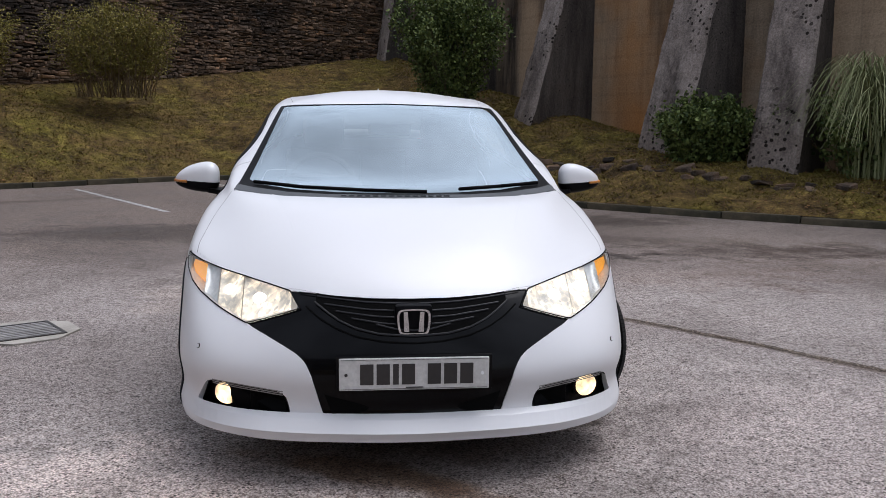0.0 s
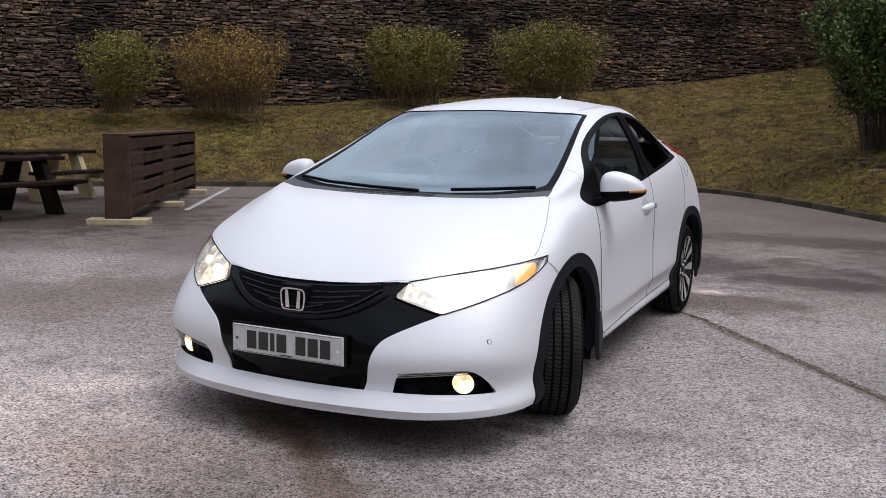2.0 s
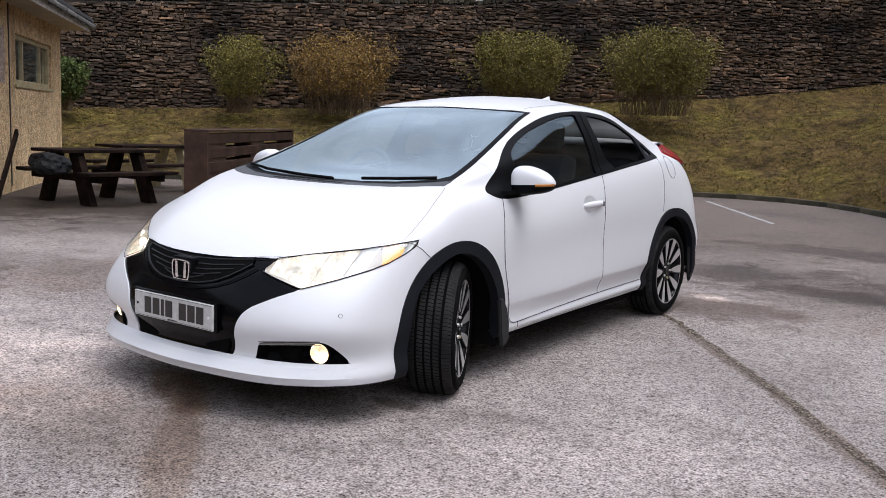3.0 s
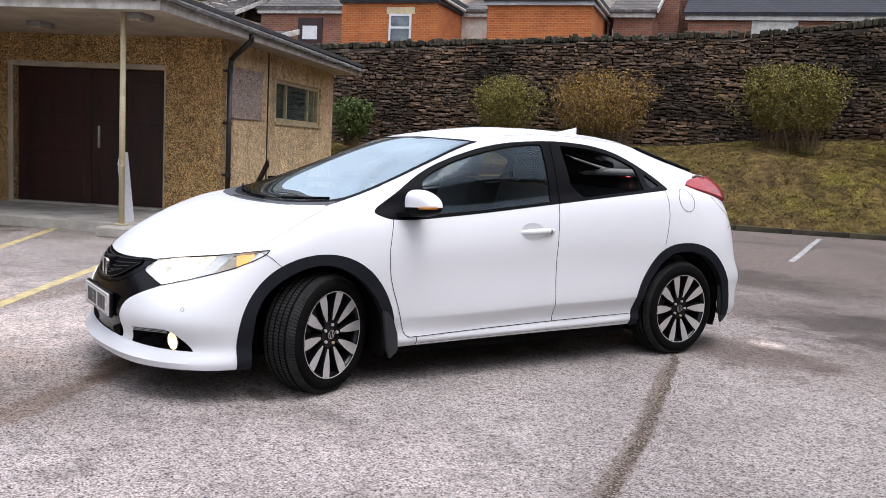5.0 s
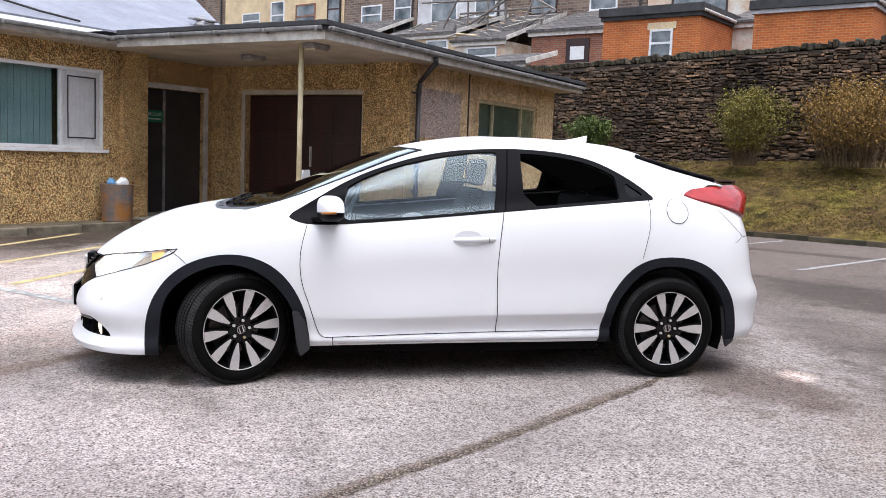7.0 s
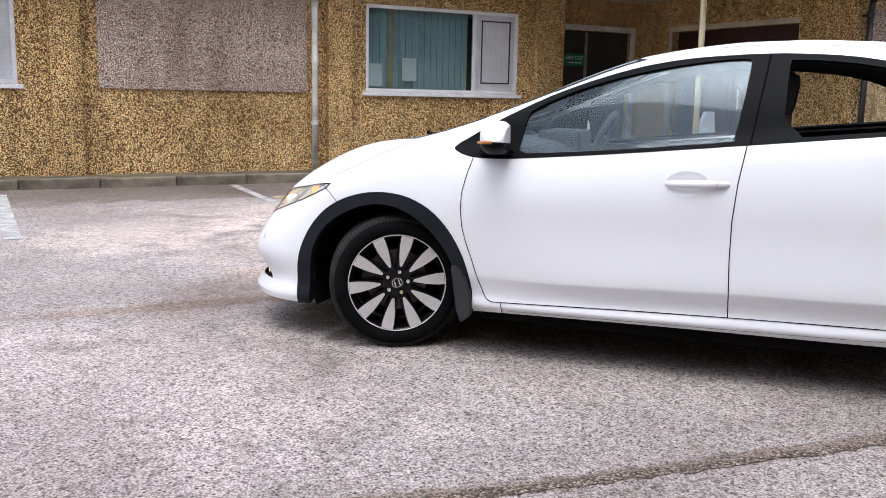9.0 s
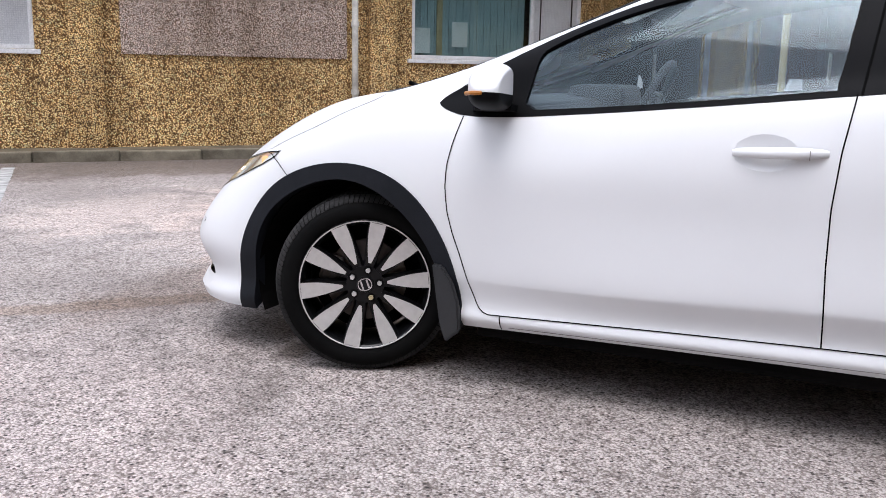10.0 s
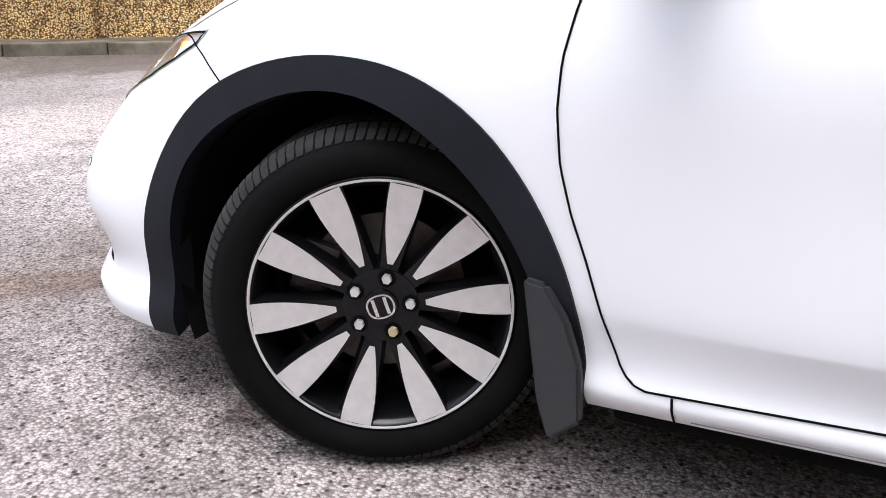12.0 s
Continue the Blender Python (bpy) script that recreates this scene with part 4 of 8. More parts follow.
# roof edge
hoop((0, 1.22, 1.415), (.21, 1.23, 1.413), (.36, 1.25, 1.407), (.435, 1.28, 1.402), (.460, 1.33, 1.402), (.472, 1.40, 1.407), (.478, 1.49, 1.413), (.478, 1.59, 1.418), (.476, 1.72, 1.420), (.465, 1.9, 1.419), (.435, 2.04, 1.416), (.37, 2.14, 1.420), (.25, 2.20, 1.432), (0, 2.24, 1.450))
# roof
hoop((0, 1.45, 1.450), (.11, 1.47, 1.449), (.19, 1.49, 1.447), (.23, 1.52, 1.445), (.245, 1.56, 1.446), (.25, 1.60, 1.447), (.252, 1.65, 1.449), (.252, 1.70, 1.451), (.25, 1.76, 1.452), (.245, 1.83, 1.452), (.23, 1.89, 1.452), (.19, 1.94, 1.453), (.12, 1.97, 1.457), (0, 1.99, 1.461))
# roof middle
hoop((0, 1.62, 1.460), (0, 1.63, 1.460), (0, 1.64, 1.460), (0, 1.65, 1.460), (0, 1.665, 1.460), (0, 1.68, 1.461), (0, 1.70, 1.461), (0, 1.72, 1.461), (0, 1.74, 1.461), (0, 1.76, 1.462), (0, 1.78, 1.462), (0, 1.80, 1.462), (0, 1.82, 1.462), (0, 1.83, 1.462))


def cubic(t, pts, q):
    """A natural cubic through pts at the knots t, read at q."""
    n = len(t)
    h = np.diff(t)[:, None]
    a = np.zeros((n, n))
    r = np.zeros((n, pts.shape[1]))
    a[0, 0] = a[-1, -1] = 1
    for i in range(1, n - 1):
        a[i, i - 1], a[i, i], a[i, i + 1] = h[i - 1, 0], 2 * (h[i - 1, 0] + h[i, 0]), h[i, 0]
        r[i] = 6 * ((pts[i + 1] - pts[i]) / h[i] - (pts[i] - pts[i - 1]) / h[i - 1])
    m = np.linalg.solve(a, r)
    k = np.clip(np.searchsorted(t, q, side="right") - 1, 0, n - 2)
    d = t[k + 1] - t[k]
    A, B = ((t[k + 1] - q) / d)[:, None], ((q - t[k]) / d)[:, None]
    d = d[:, None]
    return A * pts[k] + B * pts[k + 1] + ((A**3 - A) * m[k] + (B**3 - B) * m[k + 1]) * d * d / 6


def shell_grid(nu=190, nv=120):
    P = np.array(HOOPS, float)
    flip = np.array([-1.0, 1, 1])
    ext = np.concatenate([P[:, 2:0:-1] * flip, P, P[:, -2:-4:-1] * flip], 1)
    chord = np.linalg.norm(np.diff(ext[:9], axis=1), axis=2).mean(0) ** 0.75
    t = np.concatenate([[0], np.cumsum(chord)])
    q = np.linspace(t[2], t[-3], nu)
    cols = np.stack([cubic(t, row, q) for row in ext])
    out = np.zeros((nv, nu, 3))
    for j in range(nu):
        c = cols[:, j]
        s = np.concatenate([[0], np.cumsum(np.maximum(np.linalg.norm(np.diff(c, axis=0), axis=1), 0.004) ** 0.7)])
        # even spacing by level so that neighbouring columns line up
        lev = np.interp(np.linspace(0, len(s) - 1, nv), np.arange(len(s)), s)
        out[:, j] = cubic(s, c, lev)
    out[:, 0, 0] = out[:, -1, 0] = 0
    out[-1, :, 0] = 0
    out[:, :, 0] = np.maximum(out[:, :, 0], 0)
    return out


def shell_mesh():
    g = shell_grid()
    bm = bmesh.new()
    nv, nu = g.shape[:2]
    vs = [[bm.verts.new(g[i, j]) for j in range(nu)] for i in range(nv)]
    for i in range(nv - 1):
        for j in range(nu - 1):
            bm.faces.new((vs[i][j], vs[i][j + 1], vs[i + 1][j + 1], vs[i + 1][j]))
    bm.normal_update()
    lay = bm.verts.layers.float_vector.new("nrm")
    for v in bm.verts:
        n = v.normal.copy()
        if v.co.x < 1e-6:
            n.x = 0
            n.normalize()
        v[lay] = n
    return bm


def polygon_distance(poly):
    """A function of a flat point: how far outside (+) or inside (-) the polygon it lies."""
    P = np.array(poly, float)
    A, D = P, np.roll(P, -1, 0) - P
    L = (D * D).sum(1)

    def f(p):
        w = p - A
        k = np.clip((w * D).sum(1) / L, 0, 1)[:, None]
        d = math.sqrt(((w - k * D) ** 2).sum(1).min())
        x, y = p
        c = ((A[:, 1] > y) != (A[:, 1] + D[:, 1] > y))
        with np.errstate(divide="ignore", invalid="ignore"):
            hit = c & (x < A[:, 0] + (y - A[:, 1]) / D[:, 1] * D[:, 0])
        return -d if hit.sum() % 2 else d

    return f


VIEW = {"side": (1, 2), "front": (0, 2), "top": (0, 1)}


def smooth_poly(pts, n=3):
    """Rounds a closed outline by cutting its corners."""
    p = [np.array(q, float) for q in pts]
    for _ in range(n):
        p = [r for a, b in zip(p, p[1:] + p[:1]) for r in (a * 0.75 + b * 0.25, a * 0.25 + b * 0.75)]
    return p


def cut(bm, view, f, where):
    """Splits the faces along f = 0 as seen in a view. where: which verts may take part."""
    i, j = VIEW[view]
    val = {}
    for v in bm.verts:
        if where(v.co):
            val[v] = f(np.array((v.co[i], v.co[j])))
            if abs(val[v]) < 2e-4:
                val[v] = 0.0
    for e in bm.edges[:]:
        a, b = e.verts
        if a in val and b in val and val[a] * val[b] < 0:
            k = val[a] / (val[a] - val[b])
            _, nv = bmesh.utils.edge_split(e, a, k)
            val[nv] = 0.0
    for face in bm.faces[:]:
        zs = [v for v in face.verts if val.get(v) == 0.0]
        if len(zs) == 2 and len(face.verts) > 3:
            a, b = zs
            if not any(b in e.verts for e in a.link_edges):
                try:
                    bmesh.utils.face_split(face, a, b)
                except ValueError:
                    pass


def inside(face, view, f):
    i, j = VIEW[view]
    c = face.calc_center_median()
    return f(np.array((c[i], c[j]))) < 0


body = shell_mesh()
REGION = body.faces.layers.int.new("region")
NAMES = ["body"]


def region(name, view, poly, where, rounds=2):
    f = polygon_distance(smooth_poly(poly, rounds) if rounds else poly)
    cut(body, view, f, where)
    NAMES.append(name)
    k = len(NAMES) - 1
    for face in body.faces:
        c = face.calc_center_median()
        if where(c) and inside(face, view, f):
            face[REGION] = k
    return f


def legs(pts):
    """An arch's outline in the side view: a smooth curve through pts, front to rear, with legs below."""
    P = np.array(pts, float)
    knots = np.concatenate([[0], np.cumsum(np.linalg.norm(np.diff(P, axis=0), axis=1))])
    curve = cubic(knots, P, np.linspace(0, knots[-1], 60))
    return [(P[0, 0], -0.2), *[tuple(q) for q in curve], (P[-1, 0], -0.2)]


low_side = lambda c: c.x > 0.55 and c.z < 0.95 and c.y > -0.62
region("panel_bumper_rear", "side", [(2.93, 0.1), (2.93, .80), (3.02, .90), (3.22, .90), (3.5, .86), (3.6, .1)], lambda c: c.y > 2.6, 0)
region("panel_wing", "side", [(-.60, .56), (-.42, .70), (-.395, .742), (-.05, .985), (.25, .99), (.385, .93), (.352, .82), (.338, .75), (.336, .68), (.345, .60), (.365, .53), (.391, .463), (.42, .375), (.45, .295), (.465, .275), (.49, .267), (.535, .268), (.535, .1), (-.60, .1)], lambda c: c.x > 0.62 and c.y < 0.8, 0)
region("panel_bumper", "side", [(-1.2, 0.0), (-1.2, .66), (-.60, .66), (-.40, .742), (-.30, .70), (-.22, .66), (-.22, 0.0)], lambda c: c.y < -0.1, 0)
region("panel_sill", "side", [(.40, .1), (.40, .268), (.535, .268), (1.0, .28), (1.5, .292), (2.2, .302), (2.4, .305), (2.4, .1)], low_side, 0)
region("panel_door", "side", [(.385, .93), (.352, .82), (.338, .75), (.336, .68), (.345, .60), (.365, .53), (.391, .463), (.42, .375), (.45, .295), (.465, .275), (.49, .267), (.535, .268), (1.0, .28), (1.497, .292), (1.494, .40), (1.488, .53), (1.487, .69), (1.50, .85), (1.525, 1.005), (1.525, 1.2), (.385, 1.2)], lambda c: c.x > 0.6 and c.y < 1.8, 0)
region("panel_rear_door", "side", [(1.497, .292), (1.494, .40), (1.488, .53), (1.487, .69), (1.50, .85), (1.525, 1.005), (1.525, 1.2), (2.45, 1.2), (2.455, 1.08), (2.45, .93), (2.42, .80), (2.36, .70), (2.25, .55), (2.17, .40), (2.15, .302)], lambda c: c.x > 0.6 and 1.2 < c.y < 2.9, 0)
BONNET = [(-.02, -1.0), (-.02, -.152), (.27, -.140), (.50, -.100), (.61, -.055), (.69, .0), (.722, .04), (.738, .0), (.785, -.18), (.812, -.33), (.812, -.38), (.80, -.40), (.70, -.54), (.47, -.728), (.28, -.818), (.15, -.845), (-.02, -.852)]
region("bonnet", "top", BONNET[1:], lambda c: c.y < 0.4 and c.z > 0.6, 0)
region("cowl", "top", [(-.02, -.146), (.27, -.134), (.50, -.094), (.605, -.05), (.685, .006), (.715, .045), (.712, .10), (.70, .16), (.64, .125), (.47, .072), (.25, .04), (-.02, .03)], lambda c: c.y < 0.5 and c.z > 0.8, 0)
region("screen_trim", "front", [(-.05, .957), (.26, .960), (.48, .968), (.645, .984), (.700, .992), (.703, .998), (.576, 1.348), (.50, 1.356), (-.05, 1.3695)], lambda c: c.y < 1.25 and c.z > 0.945 and c.y > -0.075, 0)
region("windscreen", "front", [(-.05, .964), (.26, .967), (.46, .976), (.630, .996), (.664, 1.012), (.560, 1.341), (.546, 1.348), (.30, 1.358), (-.05, 1.366)], lambda c: c.y < 1.2 and c.z > 0.945 and c.y > -0.075, 0)
DLO = [(.265, .948), (.30, .925), (.38, .905), (.50, .905), (.65, .915), (1.0, .945), (1.53, 1.0), (1.96, 1.045), (2.27, 1.075), (2.47, 1.093), (2.50, 1.10), (2.49, 1.125), (2.41, 1.19), (2.28, 1.268), (2.14, 1.325), (1.97, 1.358), (1.81, 1.372), (1.59, 1.376), (1.32, 1.358), (1.16, 1.335), (1.0, 1.298), (.81, 1.236), (.65, 1.17), (.49, 1.085), (.37, 1.012)]
on_side = lambda c: c.x > 0.45 and c.z > 0.85 and 0.1 < c.y < 2.8
region("window_trim", "side", DLO, on_side, 1)
region("front_window", "side", [(.572, .930), (.70, .938), (1.0, .962), (1.455, 1.010), (1.475, 1.02), (1.52, 1.335), (1.51, 1.352), (1.40, 1.345), (1.30, 1.332), (1.16, 1.308), (1.0, 1.272), (.85, 1.228), (.70, 1.167), (.612, 1.118), (.600, 1.10), (.584, 1.01)], on_side, 1)
region("rear_window", "side", [(1.655, 1.03), (1.96, 1.062), (2.26, 1.09), (2.272, 1.10), (2.272, 1.225), (2.26, 1.238), (2.13, 1.296), (1.97, 1.330), (1.81, 1.345), (1.68, 1.35), (1.665, 1.34)], on_side, 1)
region("quarter_window", "side", [(2.325, 1.105), (2.43, 1.117), (2.435, 1.125), (2.38, 1.165), (2.325, 1.195)], on_side, 1)
region("tail_lamp", "side", [(2.725, 1.128), (2.80, 1.158), (2.95, 1.180), (3.06, 1.190), (3.40, 1.19), (3.45, 1.0), (3.22, .985), (3.12, 1.02), (2.95, 1.065), (2.82, 1.095)], lambda c: c.y > 2.6 and 0.9 < c.z < 1.3 and c.x > 0.34, 0)
region("rear_glass", "top", [(-.05, 2.66), (.36, 2.62), (.45, 2.63), (.47, 2.75), (.46, 3.0), (.44, 3.20), (.40, 3.26), (-.05, 3.31)], lambda c: c.y > 2.4 and c.z > 1.15, 0)
at_front = lambda c: c.y < -0.25 and c.x < 0.9
GRILLE = [(-.05, .250), (.300, .246), (.318, .262), (.330, .30), (.343, .352), (.358, .405), (.374, .442), (.400, .471), (.455, .501), (.52, .532), (.590, .562), (.58, .62), (.50, .655), (.44, .672), (.36, .6715), (.28, .664), (.14, .6575), (-.05, .656)]
region("grille_panel", "front", GRILLE, lambda c: c.y < -0.42 and c.z < 0.72, 0)
LAMP = [(.396, .620), (.432, .672), (.52, .689), (.60, .703), (.70, .7195), (.78, .737), (.848, .757), (.852, .735), (.842, .705), (.815, .668), (.775, .640), (.70, .604), (.64, .581), (.590, .563), (.572, .566), (.52, .581), (.45, .602)]
region("lamp", "front", LAMP, lambda c: c.y < -0.28 and c.z > 0.5 and c.z < 0.8, 0)
FOGHOLE = [(.452, .338), (.55, .350), (.65, .361), (.705, .364), (.735, .350), (.762, .295), (.783, .252), (.775, .244), (.70, .240), (.60, .236), (.50, .232), (.447, .235), (.430, .252), (.436, .29)]
region("fog_hole", "front", FOGHOLE, lambda c: c.y < -0.5 and c.z < 0.45, 1)
F_OUT = legs([(-.487, .20), (-.485, .36), (-.463, .455), (-.418, .545), (-.340, .634), (-.245, .692), (-.130, .727), (-.010, .734), (.110, .709), (.208, .655), (.288, .572), (.345, .475), (.376, .39), (.395, .29)])
F_IN = legs([(-.418, .20), (-.410, .37), (-.398, .445), (-.368, .515), (-.284, .600), (-.194, .648), (-.090, .677), (.010, .673), (.115, .632), (.212, .556), (.275, .475), (.318, .38), (.338, .29)])
R_OUT = legs([(2.142, .20), (2.160, .353), (2.185, .47), (2.243, .572), (2.325, .667), (2.435, .730), (2.577, .753), (2.728, .739), (2.845, .690), (2.942, .597), (3.005, .482), (3.030, .36), (3.036, .27)])
R_IN = legs([(2.207, .20), (2.218, .35), (2.240, .455), (2.292, .540), (2.365, .622), (2.455, .677), (2.577, .697), (2.708, .684), (2.803, .643), (2.888, .562), (2.946, .462), (2.968, .36), (2.975, .27)])
low = lambda c: c.x > 0.6 and c.z < 0.85
region("arch_front", "side", F_OUT, lambda c: low(c) and c.y < 0.7, 0)
region("arch_rear", "side", R_OUT, lambda c: low(c) and c.y > 1.9, 0)
region("hole", "side", F_IN, lambda c: low(c) and c.y < 0.7, 0)
BOWL = (1.305, .838, .090, .052)
region("hole", "side", [(BOWL[0] + BOWL[2] * math.cos(a), BOWL[1] + BOWL[3] * math.sin(a)) for a in [k * math.tau / 40 for k in range(40)]], lambda c: c.x > 0.5 and 1.1 < c.y < 1.5 and .7 < c.z < .95, 0)
region("hole", "side", R_IN, lambda c: low(c) and c.y > 1.9, 0)
FUELR = 0.073
region("fuel_flap", "side", [(2.64 + FUELR * math.cos(a), 1.030 + FUELR * math.sin(a)) for a in [k * math.tau / 24 for k in range(24)]], lambda c: c.x > 0.5 and c.y > 2.4, 0)


def harvest(names, mirror):
    """The verts, faces and smooth normals of the named regions; mirror: 0 left half, 1 right half, 2 both."""
    lay = body.verts.layers.float_vector["nrm"]
    want = {k for k, n in enumerate(NAMES) if n in names}
    verts, faces, norms, index = [], [], [], {}
    for sgn in ((1,), (-1,), (1, -1))[mirror]:
        for f in body.faces:
            if f[REGION] in want:
                ids = []
                for v in f.verts:
                    key = (v.index, 1 if v.co.x < 1e-6 else sgn)
                    if key not in index:
                        index[key] = len(verts)
                        verts.append((v.co.x * sgn, v.co.y, v.co.z))
                        norms.append((v[lay].x * sgn, v[lay].y, v[lay].z))
                    ids.append(index[key])
                faces.append(ids if sgn > 0 else ids[::-1])
    return verts, faces, norms


body.verts.index_update()


def panel(name, names, material, parent, mirror=2, label="", push=0.0, rim=0.0):
    """Regions of the shell as one part; push moves it out along the surface, rim turns its edge inwards."""
    verts, faces, norms = harvest(names if isinstance(names, (list, tuple)) else [names], mirror)
    if push:
        verts = [tuple(a + b * push for a, b in zip(v, n)) for v, n in zip(verts, norms)]
    if rim:
        count = {}
        for f in faces:
            for a, b in zip(f, f[1:] + f[:1]):
                count[(a, b)] = 1
        edge = [(a, b) for a, b in count if (b, a) not in count and not (abs(verts[a][0]) < 1e-5 and abs(verts[b][0]) < 1e-5)]
        inner = {}
        for a, b in edge:
            q = []
            for k in (a, b):
                if k not in inner:
                    inner[k] = len(verts)
                    verts.append(tuple(p - n * rim for p, n in zip(verts[k], norms[k])))
                    norms.append(norms[k])
                q.append(inner[k])
            faces.append([b, a, q[0], q[1]])
    me = bpy.data.meshes.new(name)
    me.from_pydata(verts, [], faces)
    me.materials.append(material)
    me.shade_smooth()
    if not rim:
        me.normals_split_custom_set_from_vertices(norms)
    me.update()
    ob = new(name, me)
    ob.parent = parent
    if rim:
        ob.data.set_sharp_from_angle(angle=radians(50))
    return tagged(ob, label) if label else ob


car = thing("car", pose(0, 0, 0), "white five door hatchback car with lit headlamps, parked", "car")
panel("body_shell", "body", WHITE, car, 2, rim=0.012)
bonnet = panel("bonnet", "bonnet", WHITE, car, 2, push=0.001)
bumper = panel("front_bumper", "panel_bumper", WHITE, car, 2, rim=0.02)
rear_bumper = panel("rear_bumper", "panel_bumper_rear", WHITE, car, 2, rim=0.01)
doors = {}
for side, mir in (("left", 0), ("right", 1)):
    panel("front_wing", "panel_wing", WHITE, car, mir, rim=0.02)
    doors[side] = panel("front_door", "panel_door", WHITE, car, mir, push=0.0015, rim=0.006)
    panel("rear_door", "panel_rear_door", WHITE, car, mir, push=0.0015, rim=0.006)
    panel("sill", "panel_sill", WHITE, car, mir, rim=0.01)
    panel("window_surround", "window_trim", TRIM, car, mir, "satin black window surround", push=0.003, rim=0.012)
    panel("front_side_window", "front_window", SIDE_GLASS if side == "left" else CLEAR_GLASS, car, mir, push=-0.006).visible_shadow = False
    if side == "right":  # the left one is wound down
        panel("rear_side_window", "rear_window", CLEAR_GLASS, car, mir, push=-0.006).visible_shadow = False
    panel("quarter_window", "quarter_window", GLOSS_BLACK, car, mir, push=-0.004)
    lamp = panel("tail_lamp", "tail_lamp", RED_LENS, car, mir, "red tail lamp", push=0.012, rim=0.03)
    for v in lamp.data.vertices:  # its upper corner stands out from the body
        v.co.y += 0.085 * min(1, max(0, (v.co.y - 2.78) / 0.27)) * min(1, max(0, (v.co.z - 0.99) / 0.14))
    panel("front_arch_cladding", "arch_front", CLAD, car, mir, "dark grained plastic arch", push=0.006, rim=0.05)
    panel("rear_arch_cladding", "arch_rear", CLAD, car, mir, "dark grained plastic arch", push=0.012, rim=0.05)
    panel("fuel_flap" if side == "left" else "rear_quarter_patch", "fuel_flap", WHITE, car, mir, push=0.001, rim=0.004)
    panel("lamp_cover", "lamp", LENS, car, mir, "clear headlamp cover", push=0.0).visible_shadow = False
for mir in (0, 1):
    panel("door_card", ["panel_door", "panel_rear_door"], SEAT, car, mir, "dark grey door lining", push=-0.03)
    panel("pillar_lining", "window_trim", SEAT, car, mir, push=-0.012)
panel("headlining", "body", LINING, car, 2, "dark grey roof lining", push=-0.022)
panel("boot_lining", ["tail_lamp", "panel_bumper_rear", "fuel_flap"], SEAT, car, 2, "dark grey boot lining", push=-0.03)
panel("cowl", "cowl", DASHB, car, 2, "black plastic cowl", push=0.002)
panel("screen_surround", "screen_trim", TRIM, car, 2, push=0.002, rim=0.008)
panel("windscreen", "windscreen", SCREEN, car, 2, push=0.0).visible_shadow = False
panel("rear_screen", "rear_glass", PRIVACY, car, 2, push=0.002).visible_shadow = False
grille = panel("grille_panel", "grille_panel", GLOSS_BLACK, car, 2, "gloss black grille band", push=-0.006, rim=0.02)

# the surface, to lay details on
verts, faces, norms = harvest([n for n in NAMES], 2)
from mathutils.bvhtree import BVHTree
TREE = BVHTree.FromPolygons([Vector(v) for v in verts], faces)


def lay(view, a, b, sgn=1):
    """The shell's point and normal at (a, b) of a view: side from +x, front from -y, top from above."""
    if view == "side":
        o, d = Vector((3 * sgn, a, b)), Vector((-sgn, 0, 0))
    elif view == "front":
        o, d = Vector((a, -3, b)), Vector((0, 1, 0))
    else:
        o, d = Vector((a, b, 4)), Vector((0, 0, -1))
    p, n, _, _ = TREE.ray_cast(o, d)
    if p is None:
        p, n, _, _ = TREE.find_nearest(o + d * 2)
    if n.dot(d) > 0:
        n = -n
    return p, n


def gap(name, view, pts, parent, sgn=1, width=0.005, material=None, lift=0.003, n=40):
    """A narrow dark joint drawn along the surface."""
    ps = resample([(x, y, 0) for x, y in pts], n)
    rows = []
    hits = [lay(view, p.x, p.y, sgn) for p in ps]
    for i, (p, nn) in enumerate(hits):
        d = (hits[min(i + 1, n - 1)][0] - hits[max(i - 1, 0)][0]).normalized()
        s = nn.cross(d).normalized() * width / 2
        rows.append([p + s + nn * lift, p + nn * (lift * 1.5), p - s + nn * lift])
    bm = sheet(rows)
    return part(name, bm, material or VOID, parent, smooth=True)


